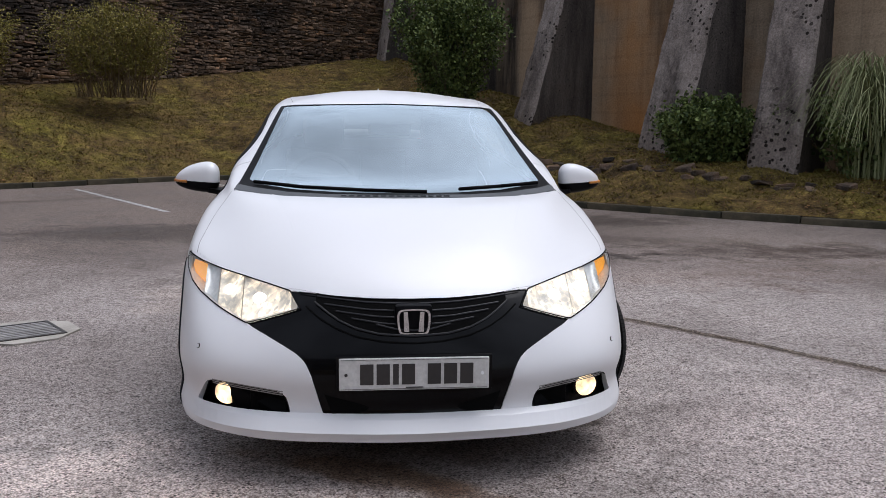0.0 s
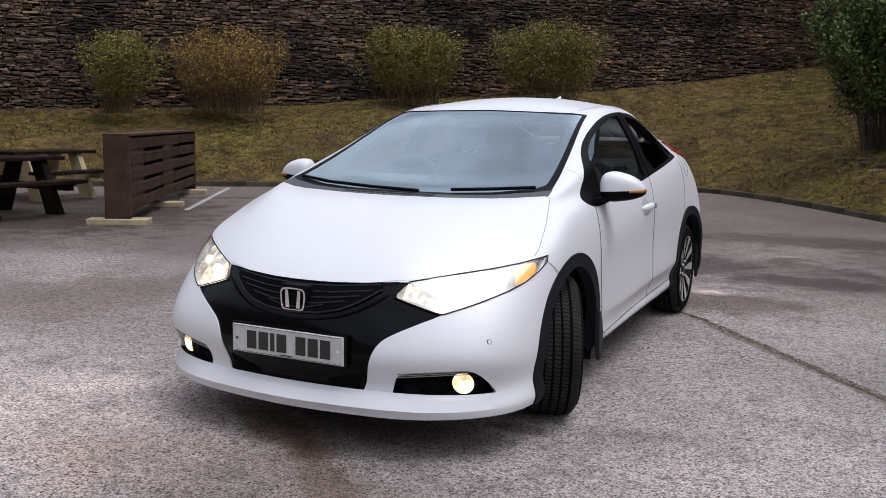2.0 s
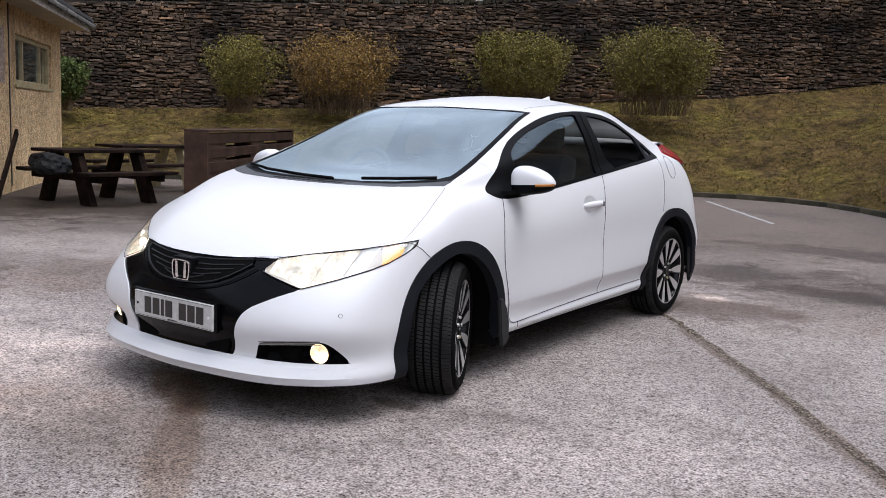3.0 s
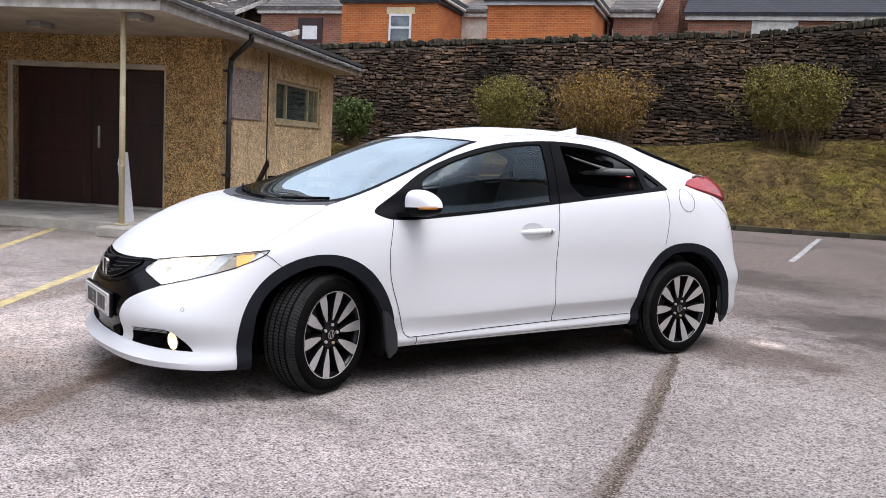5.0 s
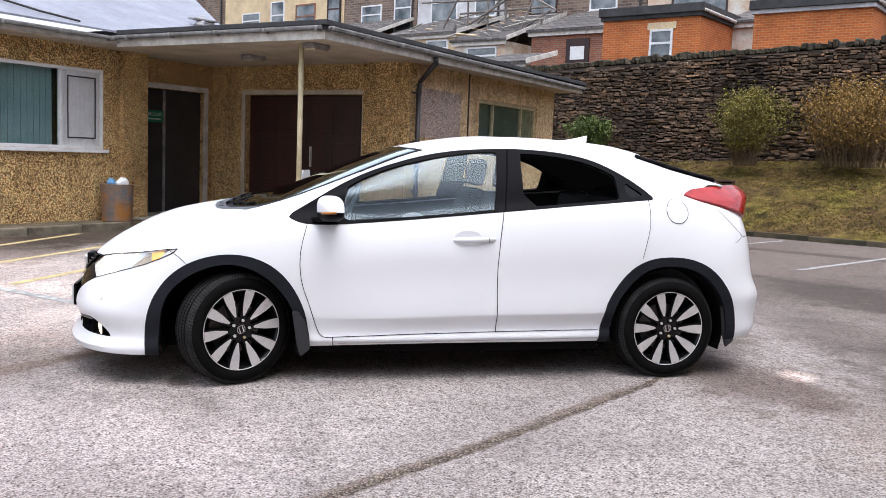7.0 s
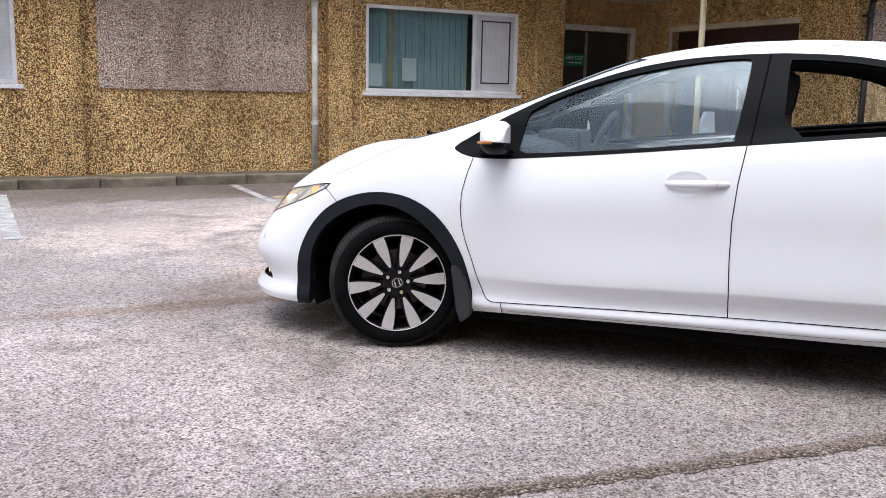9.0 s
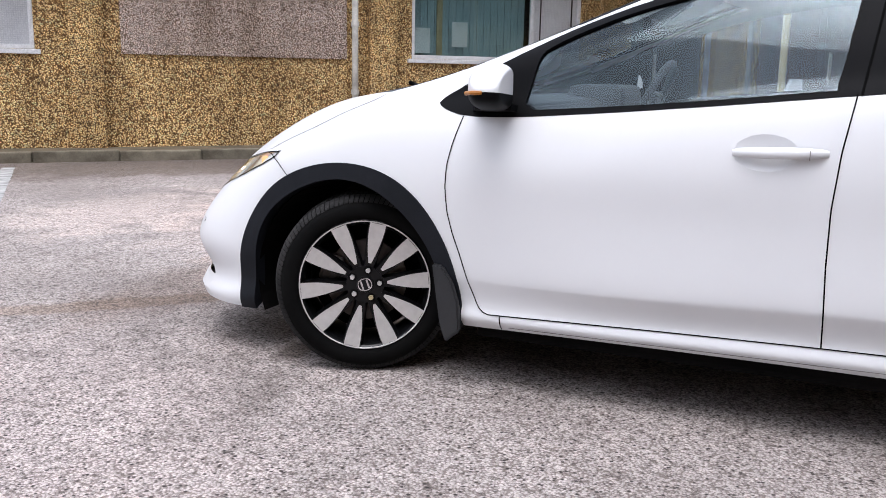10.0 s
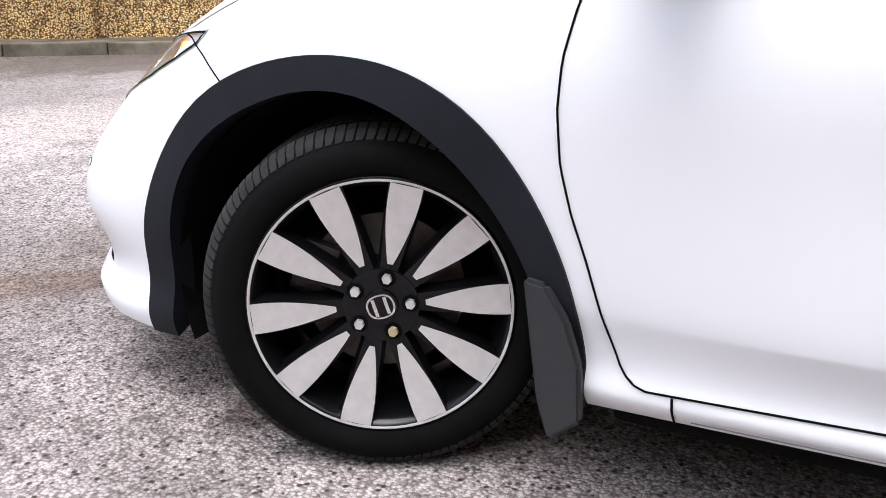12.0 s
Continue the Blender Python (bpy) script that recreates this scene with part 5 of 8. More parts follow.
DOOR_FRONT = [(.375, .905), (.352, .82), (.338, .75), (.336, .68), (.345, .60), (.365, .53), (.391, .463), (.42, .375), (.45, .295), (.465, .275), (.49, .267), (.535, .268), (1.0, .28), (1.497, .292)]
DOOR_SPLIT = [(1.497, .292), (1.494, .40), (1.488, .53), (1.487, .69), (1.50, .85), (1.525, 1.005)]
for sgn in (1, -1):
    gap("door_gap", "side", DOOR_FRONT, car, sgn, 0.0036, n=90)
    gap("door_gap", "side", DOOR_SPLIT, car, sgn, 0.0042)
    gap("door_gap", "side", [(1.497, .292), (1.8, .297), (2.14, .302)], car, sgn, 0.0034)
    gap("door_gap", "side", [(2.455, 1.09), (2.455, 1.02), (2.448, .93), (2.42, .82), (2.40, .745)], car, sgn, 0.0028)
    gap("wing_gap", "side", [(-.385, .748), (-.36, .745), (-.32, .72), (-.27, .675)], car, sgn, 0.003, n=14)
    gap("sill_gap", "side", [(.530, .266), (.534, .222)], car, sgn, 0.004, n=6)
    gap("bumper_gap", "side", [(2.92, 1.055), (3.02, .96), (3.10, .885)], car, sgn, 0.003, n=14)
    gap("bumper_gap", "side", [(3.03, .845), (3.10, .88), (3.2, .89)], car, sgn, 0.003, n=14)
    gap("bonnet_gap", "top", [(sgn * .812, -.385), (sgn * .812, -.33), (sgn * .785, -.18), (sgn * .745, -.03), (sgn * .725, .04)], car, sgn, 0.003, GUTTER, 0.0014, n=30)
    gap("roof_seam", "top", [(sgn * .515, 1.11), (sgn * .54, 1.35), (sgn * .545, 1.7), (sgn * .52, 2.05), (sgn * .45, 2.4)], car, sgn, 0.003, GUTTER, n=30)
    gap("pillar_gap", "side", [(1.535, 1.0), (1.59, 1.37)], car, sgn, 0.007, n=14, lift=0.005)
    gap("lamp_edge", "front", [(sgn * x, z) for x, z in LAMP + LAMP[:1]], car, sgn, 0.005, TRIM, 0.0025, n=120)
    gap("flap_ring", "side", [(2.64 + FUELR * math.cos(k * math.tau / 24), 1.030 + FUELR * math.sin(k * math.tau / 24)) for k in range(25)], car, sgn, 0.0035, n=50) if sgn > 0 else None
    gap("sill_line", "side", [(.56, .232), (1.0, .238), (1.6, .245), (2.14, .255)], car, sgn, 0.003, GUTTER, n=30)
gap("bonnet_lip", "front", [(-.40, .6695), (-.28, .6595), (-.14, .6545), (0, .6535), (.14, .6545), (.28, .6595), (.40, .6695)], car, 1, 0.004, n=60)


# ---- front: lamps, grille, plate
for sgn in (1, -1):
    # stepped reflectors that look ahead, set behind the cover
    bm = bmesh.new()
    outl = smooth_poly([(x, z) for x, z in LAMP], 1)
    vs_f, vs_b = [], []
    for x, z in outl:
        p, n = lay("front", sgn * x, z, sgn)
        vs_f.append(bm.verts.new(p - n * 0.004))
        vs_b.append(bm.verts.new(Vector((sgn * (0.60 + (x - 0.60) * 0.82), p.y * 0.72 - 0.02 + 0.05, 0.655 + (z - 0.655) * 0.72))))
    k = len(outl)
    for i in range(k):
        bm.faces.new((vs_f[i], vs_f[(i + 1) % k], vs_b[(i + 1) % k], vs_b[i]))
    bmesh.ops.recalc_face_normals(bm, faces=bm.faces[:])
    head = part("headlamp", bm, REFLECT, car, "headlamp housing with silver reflectors")
    bm = bmesh.new()
    bm.faces.new([bm.verts.new(v) for v in [Vector((sgn * (0.60 + (x - 0.60) * 0.82), lay("front", sgn * x, z, sgn)[0].y * 0.72 + 0.03, 0.655 + (z - 0.655) * 0.72)) for x, z in outl]])
    part("housing_back", bm, REFLECT, head)
    edge_hi = lambda x: float(np.interp(x, [.432, .52, .60, .70, .78, .848], [.672, .689, .703, .7195, .737, .757]))
    edge_lo = lambda x: float(np.interp(x, [.396, .45, .52, .572, .590, .64, .70, .775, .815, .842], [.620, .602, .581, .566, .563, .581, .604, .640, .668, .705]))
    def bowl(x0, x1, n, inset):
        rows = []
        for k in range(n + 1):
            x = x0 + (x1 - x0) * k / n
            lo, hi = edge_lo(x) + 0.004, edge_hi(x) - 0.004
            row = []
            for q in range(7):
                z = lo + (hi - lo) * q / 6
                p = lay("front", sgn * x, z, sgn)[0]
                sag = 1 - (2 * (k / n) - 1) ** 2
                row.append(Vector((sgn * x, p.y + 0.008 + inset * sag * (1 - 0.5 * (q / 3 - 1) ** 2), z)))
            rows.append(row)
        return sheet(rows)
    part("lamp_face", bowl(.428, .605, 10, 0.035), LAMP_ON, head, "bright lit reflector", smooth=True)
    part("lamp_face", bowl(.609, .700, 8, 0.035), LAMP_ON, head, "bright lit reflector", smooth=True)
    for x, r in ((.545, .024), (.660, .022)):
        z = (edge_hi(x) + edge_lo(x)) / 2
        y = lay("front", sgn * x, z, sgn)[0].y + 0.036
        bm = bmesh.new()
        bmesh.ops.create_uvsphere(bm, u_segments=20, v_segments=10, radius=r, matrix=Matrix.Translation((sgn * x, y, z)) @ Matrix.Diagonal((1, 0.5, 1, 1)))
        part("projector_lens", bm, LAMP_CORE, head, smooth=True)
    part("outer_reflector", bowl(.704, .760, 8, 0.03), REFLECT, head, smooth=True)
    # the indicator looks straight ahead from deep in the corner
    bm = bmesh.new()
    y0 = lay("front", sgn * .775, .69, sgn)[0].y + 0.05
    ring = [(.762, edge_lo(.762) + .014), (.79, edge_lo(.79) + .012), (.818, edge_lo(.818) + .014), (.826, .715), (.818, edge_hi(.818) - .012), (.79, edge_hi(.79) - .010), (.762, edge_hi(.762) - .010)]
    prism(bm, [(sgn * x, y0 + (x - .762) * 1.0, z) for x, z in ring], (0, 0.012, 0))
    part("indicator", bm, AMBER, head, "amber indicator lens")
    part("lamp_corner", bowl(.832, .845, 4, 0.008), REFLECT, head, smooth=True)

# sharp shelf of the front lip
rows = []
for k in range(61):
    x = -.80 + 1.60 * k / 60
    pts = [lay("front", x, z) for z in (.262, .246, .205, .182)]
    out = [0.0, 0.014, 0.015, 0.0]
    o_end = 1 - abs(x / .80) ** 3
    rows.append([p + Vector((0, -o * o_end - 0.001, 0)) + Vector((math.copysign(o * o_end * 0.6, x) if abs(x) > .5 else 0, 0, 0)) for (p, n), o in zip(pts, out)])
bm = sheet(rows)
bmesh.ops.recalc_face_normals(bm, faces=bm.faces[:])
part("front_lip", bm, WHITE, bumper, "white front splitter lip")

# lower intake, grille openings and bars
bm = bmesh.new()
prism(bm, [(-.285, -.905, .262), (.285, -.905, .262), (.318, -.905, .352), (-.318, -.905, .352)], (0, 0.10, 0))
intake = part("lower_intake", bm, VOID, grille, "black lower air intake")
BROW = [(0, .541), (.12, .548), (.20, .565), (.26, .590), (.30, .614), (.345, .645)]


def brow(x):
    return float(np.interp(abs(x), [p[0] for p in BROW], [p[1] for p in BROW]))


rows = []
for k in range(61):
    x = -.34 + .68 * k / 60
    lo, hi = brow(x), .650 + .012 * (x / .34) ** 2
    rows.append([(lambda h: h[0] + h[1] * 0.0015)(lay("front", x, lo + (hi - lo) * q / 6)) for q in range(7)])
bm = sheet(rows)
bmesh.ops.recalc_face_normals(bm, faces=bm.faces[:])
part("grille_opening", bm, VOID, grille, "black slatted grille opening")
for z0, reach in ((.640, .335), (.617, .31), (.596, .27), (.574, .215), (.556, .13)):
    gap("grille_bar", "front", [(-reach, z0 + .020), (-reach * .5, z0 + .005), (0, z0), (reach * .5, z0 + .005), (reach, z0 + .020)], grille, 1, 0.006, GRILLE_BAR, 0.0035, n=40)
gap("grille_rim", "front", [(s * x, z - .003) for s, pts in ((-1, BROW[:0:-1]), (1, BROW)) for x, z in pts], grille, 1, 0.007, GRILLE_BAR, 0.004, n=60)
gap("grille_groove", "front", [(-.375, .628), (-.33, .594), (-.27, .562), (-.2, .537), (-.1, .520), (0, .515), (.1, .520), (.2, .537), (.27, .562), (.33, .594), (.375, .628)], grille, 1, 0.006, VOID, 0.002, n=60)
# plain badge: a chrome frame round two bars
bp, bn = lay("front", 0, .588)
badge = part("badge", boxes((-.066, .066, bp.y - .012, bp.y + .03, .532, .645), bevel=0.014), TRIM, grille, "chrome framed plain badge")
bm = bmesh.new()
ring = smooth_poly([(-.050, .552), (-.056, .60), (-.052, .626), (-.03, .631), (.03, .631), (.052, .626), (.056, .60), (.050, .552), (.036, .545), (-.036, .545)], 2)
prism_o = [(x * 1.06, bp.y - .020, .588 + (z - .588) * 1.06) for x, z in ring]
inner = [(x * 0.93, bp.y - .020, .588 + (z - .588) * 0.93) for x, z in ring]
loops = [[bm.verts.new((x, y + dy, z)) for x, y, z in line] for line, dy in ((prism_o, 0.01), (prism_o, -0.002), (inner, -0.002), (inner, 0.01))]
for u, v in zip(loops, loops[1:]):
    for i in range(len(u)):
        k = (i + 1) % len(u)
        bm.faces.new((u[i], u[k], v[k], v[i]))
bmesh.ops.recalc_face_normals(bm, faces=bm.faces[:])
part("badge_frame", bm, CHROME, badge)
for s in (-1, 1):
    bm = bmesh.new()
    prism(bm, [(s * .036, bp.y - .021, .624), (s * .022, bp.y - .021, .624), (s * .016, bp.y - .021, .553), (s * .034, bp.y - .021, .553)], (0, 0.008, 0))
    part("badge_bar", bm, CHROME, badge)

plate = part("number_plate", boxes((-.26, .26, -.960, -.949, .359, .472), bevel=0.004), PLATE, car, "white number plate with plain dark bars")
part("plate_backing", boxes((-.272, .272, -.950, -.930, .352, .480), bevel=0.005), GLOSS_BLACK, plate)
x = -.188
for k in range(7):
    w = .020 if k == 2 else .046
    part("plate_bar", boxes((x, x + w, -.9615, -.9595, .379, .452)), INK, plate)
    x += w + .0105 + (.033 if k == 3 else 0)
for s in (-1, 1):
    bm = bmesh.new()
    tube(bm, (s * .236, -.963, .415), (s * .236, -.958, .415), .006, seg=10)
    part("plate_screw", bm, INK if s < 0 else PAPER, plate)
for z in (.3635, .4665):
    part("plate_border", boxes((-.254, .254, -.9612, -.9598, z, z + .0015)), INK, plate)
part("maker_mark", boxes((-.03, .03, -.9612, -.9598, .3665, .3705)), INK, plate)

for sgn in (1, -1):
    # fog lamp pocket: a dark bowl with the lamp and a pleated strip above it
    outl = smooth_poly([(x, z) for x, z in FOGHOLE], 1)
    bm = bmesh.new()
    vf, vb = [], []
    for x, z in outl:
        p, n = lay("front", sgn * x, z, sgn)
        vf.append(bm.verts.new(p))
        vb.append(bm.verts.new(Vector((sgn * (0.60 + (x - 0.60) * 0.9), p.y + 0.055, 0.295 + (z - 0.295) * 0.88))))
    k = len(outl)
    for i in range(k):
        bm.faces.new((vf[i], vf[(i + 1) % k], vb[(i + 1) % k], vb[i]))
    bm.faces.new(vb)
    bmesh.ops.recalc_face_normals(bm, faces=bm.faces[:])
    pocket = part("fog_pocket", bm, TRIM, bumper, "black fog lamp recess")
    p, n = lay("front", sgn * .686, .292, sgn)
    aim = (n + Vector((0, -1.6, 0))).normalized()
    c = p - n * 0.034
    fog = part("fog_lamp", tube(bmesh.new(), c + aim * -0.06, c, .053, .053, 24), TRIM, pocket, "lit round fog lamp", smooth=False)
    bm = bmesh.new()
    m = Matrix.Translation(c + aim * 0.002) @ aim.to_track_quat("Z", "Y").to_matrix().to_4x4()
    bmesh.ops.create_uvsphere(bm, u_segments=24, v_segments=12, radius=.043, matrix=m @ Matrix.Diagonal((1, 1, 0.25, 1)))
    part("fog_lens", bm, FOG_ON, fog, smooth=True)
    for r in range(3):
        gap("fog_strip", "front", [(sgn * .455, .339 - r * .007), (sgn * .55, .3505 - r * .007), (sgn * .65, .3605 - r * .007), (sgn * .708, .363 - r * .007)], pocket, sgn, 0.0045, GUTTER, 0.001, n=16)
    bm = bmesh.new()
    p, n = lay("front", sgn * .764, .470, sgn)
    tube(bm, p - n * 0.002, p + n * 0.0012, .0095, seg=16)
    sensor = part("parking_sensor", bm, VOID, bumper)
    bm = bmesh.new()
    tube(bm, p - n * 0.001, p + n * 0.0022, .0075, seg=16)
    part("sensor_cap", bm, WHITE, sensor)

# ---- mirrors
def mirror(sgn):
    bm = bmesh.new()
    bmesh.ops.create_uvsphere(bm, u_segments=40, v_segments=28, radius=1.0)
    s = lambda q, e: math.copysign(abs(q) ** e, q)
    for v in bm.verts:
        x, y, z = v.co
        X, Y, Zz = s(x, 0.58), s(y, 0.72), s(z, 0.66)
        out = max(0.0, (X + 1) / 2)
        top, bot = 1.078 - 0.062 * out ** 2.4, 0.922 + 0.030 * out ** 1.6
        mid, half = (top + bot) / 2, (top - bot) / 2
        depth = 0.074 * (1 - 0.28 * out ** 2)
        v.co = Vector((sgn * (.942 + .106 * X), .497 + depth * min(Y, 0.8) - 0.012 + 0.035 * out, mid + half * Zz))
    low = bm.copy()
    slope = Vector((-sgn * 0.06, 0, 1))
    for b, upper in ((bm, True), (low, False)):
        bmesh.ops.bisect_plane(b, geom=b.verts[:] + b.edges[:] + b.faces[:], plane_co=(sgn * .94, .53, .982), plane_no=slope, clear_inner=upper, clear_outer=not upper)
        bmesh.ops.recalc_face_normals(b, faces=b.faces[:])
    m = part("door_mirror", bm, WHITE, car, "white door mirror with black base", smooth=True)
    part("mirror_base", low, TRIM, m, smooth=True)
    b2 = bmesh.new()
    prism(b2, [(sgn * .79, .38, .918), (sgn * .79, .555, .918), (sgn * .88, .55, .930), (sgn * .92, .49, .935), (sgn * .88, .43, .928)], (0, 0, 0.022))
    part("mirror_arm", b2, TRIM, m)
    b4 = bmesh.new()
    pipe(b4, [(sgn * .985, .442, .981), (sgn * 1.02, .456, .983), (sgn * 1.044, .482, .985), (sgn * 1.0475, .512, .986)], .0065, 8)
    part("side_repeater", b4, REPEATER, m, "amber side repeater strip")
    return m


mirror(1)
mirror(-1)

# ---- wipers, aerial fin, spoiler, handles
for k, (pts) in enumerate((((.12, -.07), (-.15, -.04), (-.42, .01), (-.63, .09)), ((.64, .09), (.46, .03), (.27, -.02)))):
    rows = [lay("top", x, y) for x, y in pts]
    bm = bmesh.new()
    pipe(bm, [p + n * 0.014 for p, n in rows], 0.008, 8)
    part("wiper", bm, TRIM, car, "black windscreen wiper", smooth=True)
bm = bmesh.new()
for k in range(14):
    p, n = lay("top", -.24 + k * .034, -.105)
    box(bm, p.x - .011, p.x + .011, p.y - .012, p.y + .016, p.z + .002, p.z + .0065)
tagged(part("cowl_vent", bm, DASHB, car), kind="stuff")
for s in (1, -1):
    gap("bonnet_crease", "top", [(s * .56, .0), (s * .52, -.15), (s * .47, -.32), (s * .43, -.48)], bonnet, 1, 0.010, WHITE, 0.0012, n=30)
bm = bmesh.new()
for k in range(9):
    s = k / 8
    y, h, w = 2.14 + 0.20 * s, 0.052 * s ** 1.2, 0.026 * (1 - 0.35 * s)
    z = lay("top", 0, y)[0].z - 0.004
    for q in (-1, -0.55, 0, 0.55, 1):
        bm.verts.new((w * q, y + 0.01 * (1 - abs(q)), z + h * (1 - abs(q) ** 1.6) + 0.004))
bm.verts.ensure_lookup_table()
for i in range(8):
    for j in range(4):
        bm.faces.new([bm.verts[q] for q in (i * 5 + j, i * 5 + j + 1, i * 5 + j + 6, i * 5 + j + 5)])
bm.faces.new([bm.verts[40 + j] for j in range(5)])
bmesh.ops.recalc_face_normals(bm, faces=bm.faces[:])
part("aerial_fin", bm, WHITE, car, "white shark fin aerial", smooth=True)
rows = []
for k in range(25):
    x = -0.60 + 1.20 * k / 24
    e = abs(x) / 0.60
    y0, zt = 3.13 - 0.16 * e ** 2, 1.205 - 0.012 * e ** 2
    th = 0.030 * (1 - 0.5 * e ** 6)
    rows.append([(x, y0 - 0.05, zt - 0.02), (x, y0, zt + 0.006), (x, y0 + 0.08, zt + 0.002), (x, y0 + 0.14 - 0.05 * e**3, zt - 0.004), (x, y0 + 0.135 - 0.05 * e**3, zt - th), (x, y0 + 0.07, zt - th - 0.012), (x, y0 - 0.02, zt - 0.05)])
bm = sheet(rows)
bmesh.ops.holes_fill(bm, edges=[e for e in bm.edges if e.is_boundary], sides=0)
bmesh.ops.recalc_face_normals(bm, faces=bm.faces[:])
part("rear_spoiler", bm, WHITE, car, "white rear wing", smooth=True)
for s in (-1, 1):
    bm = bmesh.new()
    pipe(bm, [lay("top", s * x, y)[0] + Vector((0, 0, 0.003)) for x, y in ((.43, 2.52), (.44, 2.72), (.43, 2.9), (.40, 3.10))], 0.019, 8)
    part("rear_screen_trim", bm, TRIM, car, smooth=True)

for sgn in (1, -1):
    door = doors["left" if sgn > 0 else "right"]
    p, n = lay("side", 1.345, .835, sgn)
    rows = []
    for i in range(9):
        r = i / 8 * 1.01
        ring = [lay("side", BOWL[0] + BOWL[2] * r * math.cos(k * math.tau / 40), BOWL[1] + BOWL[3] * r * math.sin(k * math.tau / 40), sgn) for k in range(41)]
        rows.append([q + nn * (0.0015 - 0.011 * (1 - min(1, r) ** 2.4)) for q, nn in ring])
    bm = sheet(rows if sgn > 0 else rows[::-1])
    bmesh.ops.remove_doubles(bm, verts=bm.verts[:], dist=1e-5)
    part("handle_bowl", bm, WHITE, door, "recessed grip bowl", smooth=True)
    rows = []
    for k in range(15):
        s = k / 14
        y = 1.215 + 0.255 * s
        bow = math.sin(math.pi * min(1, max(0, s))) ** 0.5 if 0 < s < 1 else 0
        q, nn = lay("side", y, .835 + 0.008 * s, sgn)
        rows.append([q + Vector((sgn * (0.004 + 0.030 * bow) * w, 0, dz * (0.5 + 0.5 * bow))) for w, dz in ((0.2, .018), (0.8, .016), (1.0, .006), (1.0, -.006), (0.8, -.014), (0.2, -.016))])
    bm = sheet(rows)
    bmesh.ops.recalc_face_normals(bm, faces=bm.faces[:])
    handle = part("door_handle", bm, WHITE, door, "white body colour pull handle", smooth=True)
    part("handle_seam", boxes((p.x + sgn * .03 - .007, p.x + sgn * .03 + .007, 1.4205, 1.4225, .825, .853)), GUTTER, handle)
    # mud flaps
    for dy, dz in ((0.0, 0.0), (2.64, 0.03)):
        bm = bmesh.new()
        prism(bm, [(sgn * .904, .298 + dy, .425 + dz), (sgn * .904, .335 + dy, .42 + dz), (sgn * .904, .372 + dy, .366 + dz), (sgn * .904, .396 + dy, .295 + dz), (sgn * .904, .402 + dy, .205 + dz), (sgn * .904, .350 + dy, .162 + dz), (sgn * .904, .328 + dy, .225 + dz), (sgn * .904, .312 + dy, .33 + dz)], (-sgn * 0.022, 0, 0))
        bmesh.ops.bevel(bm, geom=bm.edges[:], offset=0.006, segments=2, affect="EDGES")
        part("mud_flap", bm, FLAP, car, "grey rubber mud flap")
    # arch liners
    for yc, r, zc in ((-.03, .385, .30), (2.595, .385, .30)):
        rows = []
        for k in range(25):
            a = -0.35 + (math.pi + 0.7) * k / 24
            rows.append([(sgn * x, yc + r * math.cos(a), zc + r * 0.98 * math.sin(a)) for x in (.45, .60, .862)])
        bm = sheet(rows)
        vs = [bm.verts.new((sgn * .45, yc + r * math.cos(-0.35 + (math.pi + 0.7) * k / 24), zc + r * 0.98 * math.sin(-0.35 + (math.pi + 0.7) * k / 24))) for k in range(25)]
        bm.faces.new(vs)
        part("arch_liner", bm, UNDER, car)

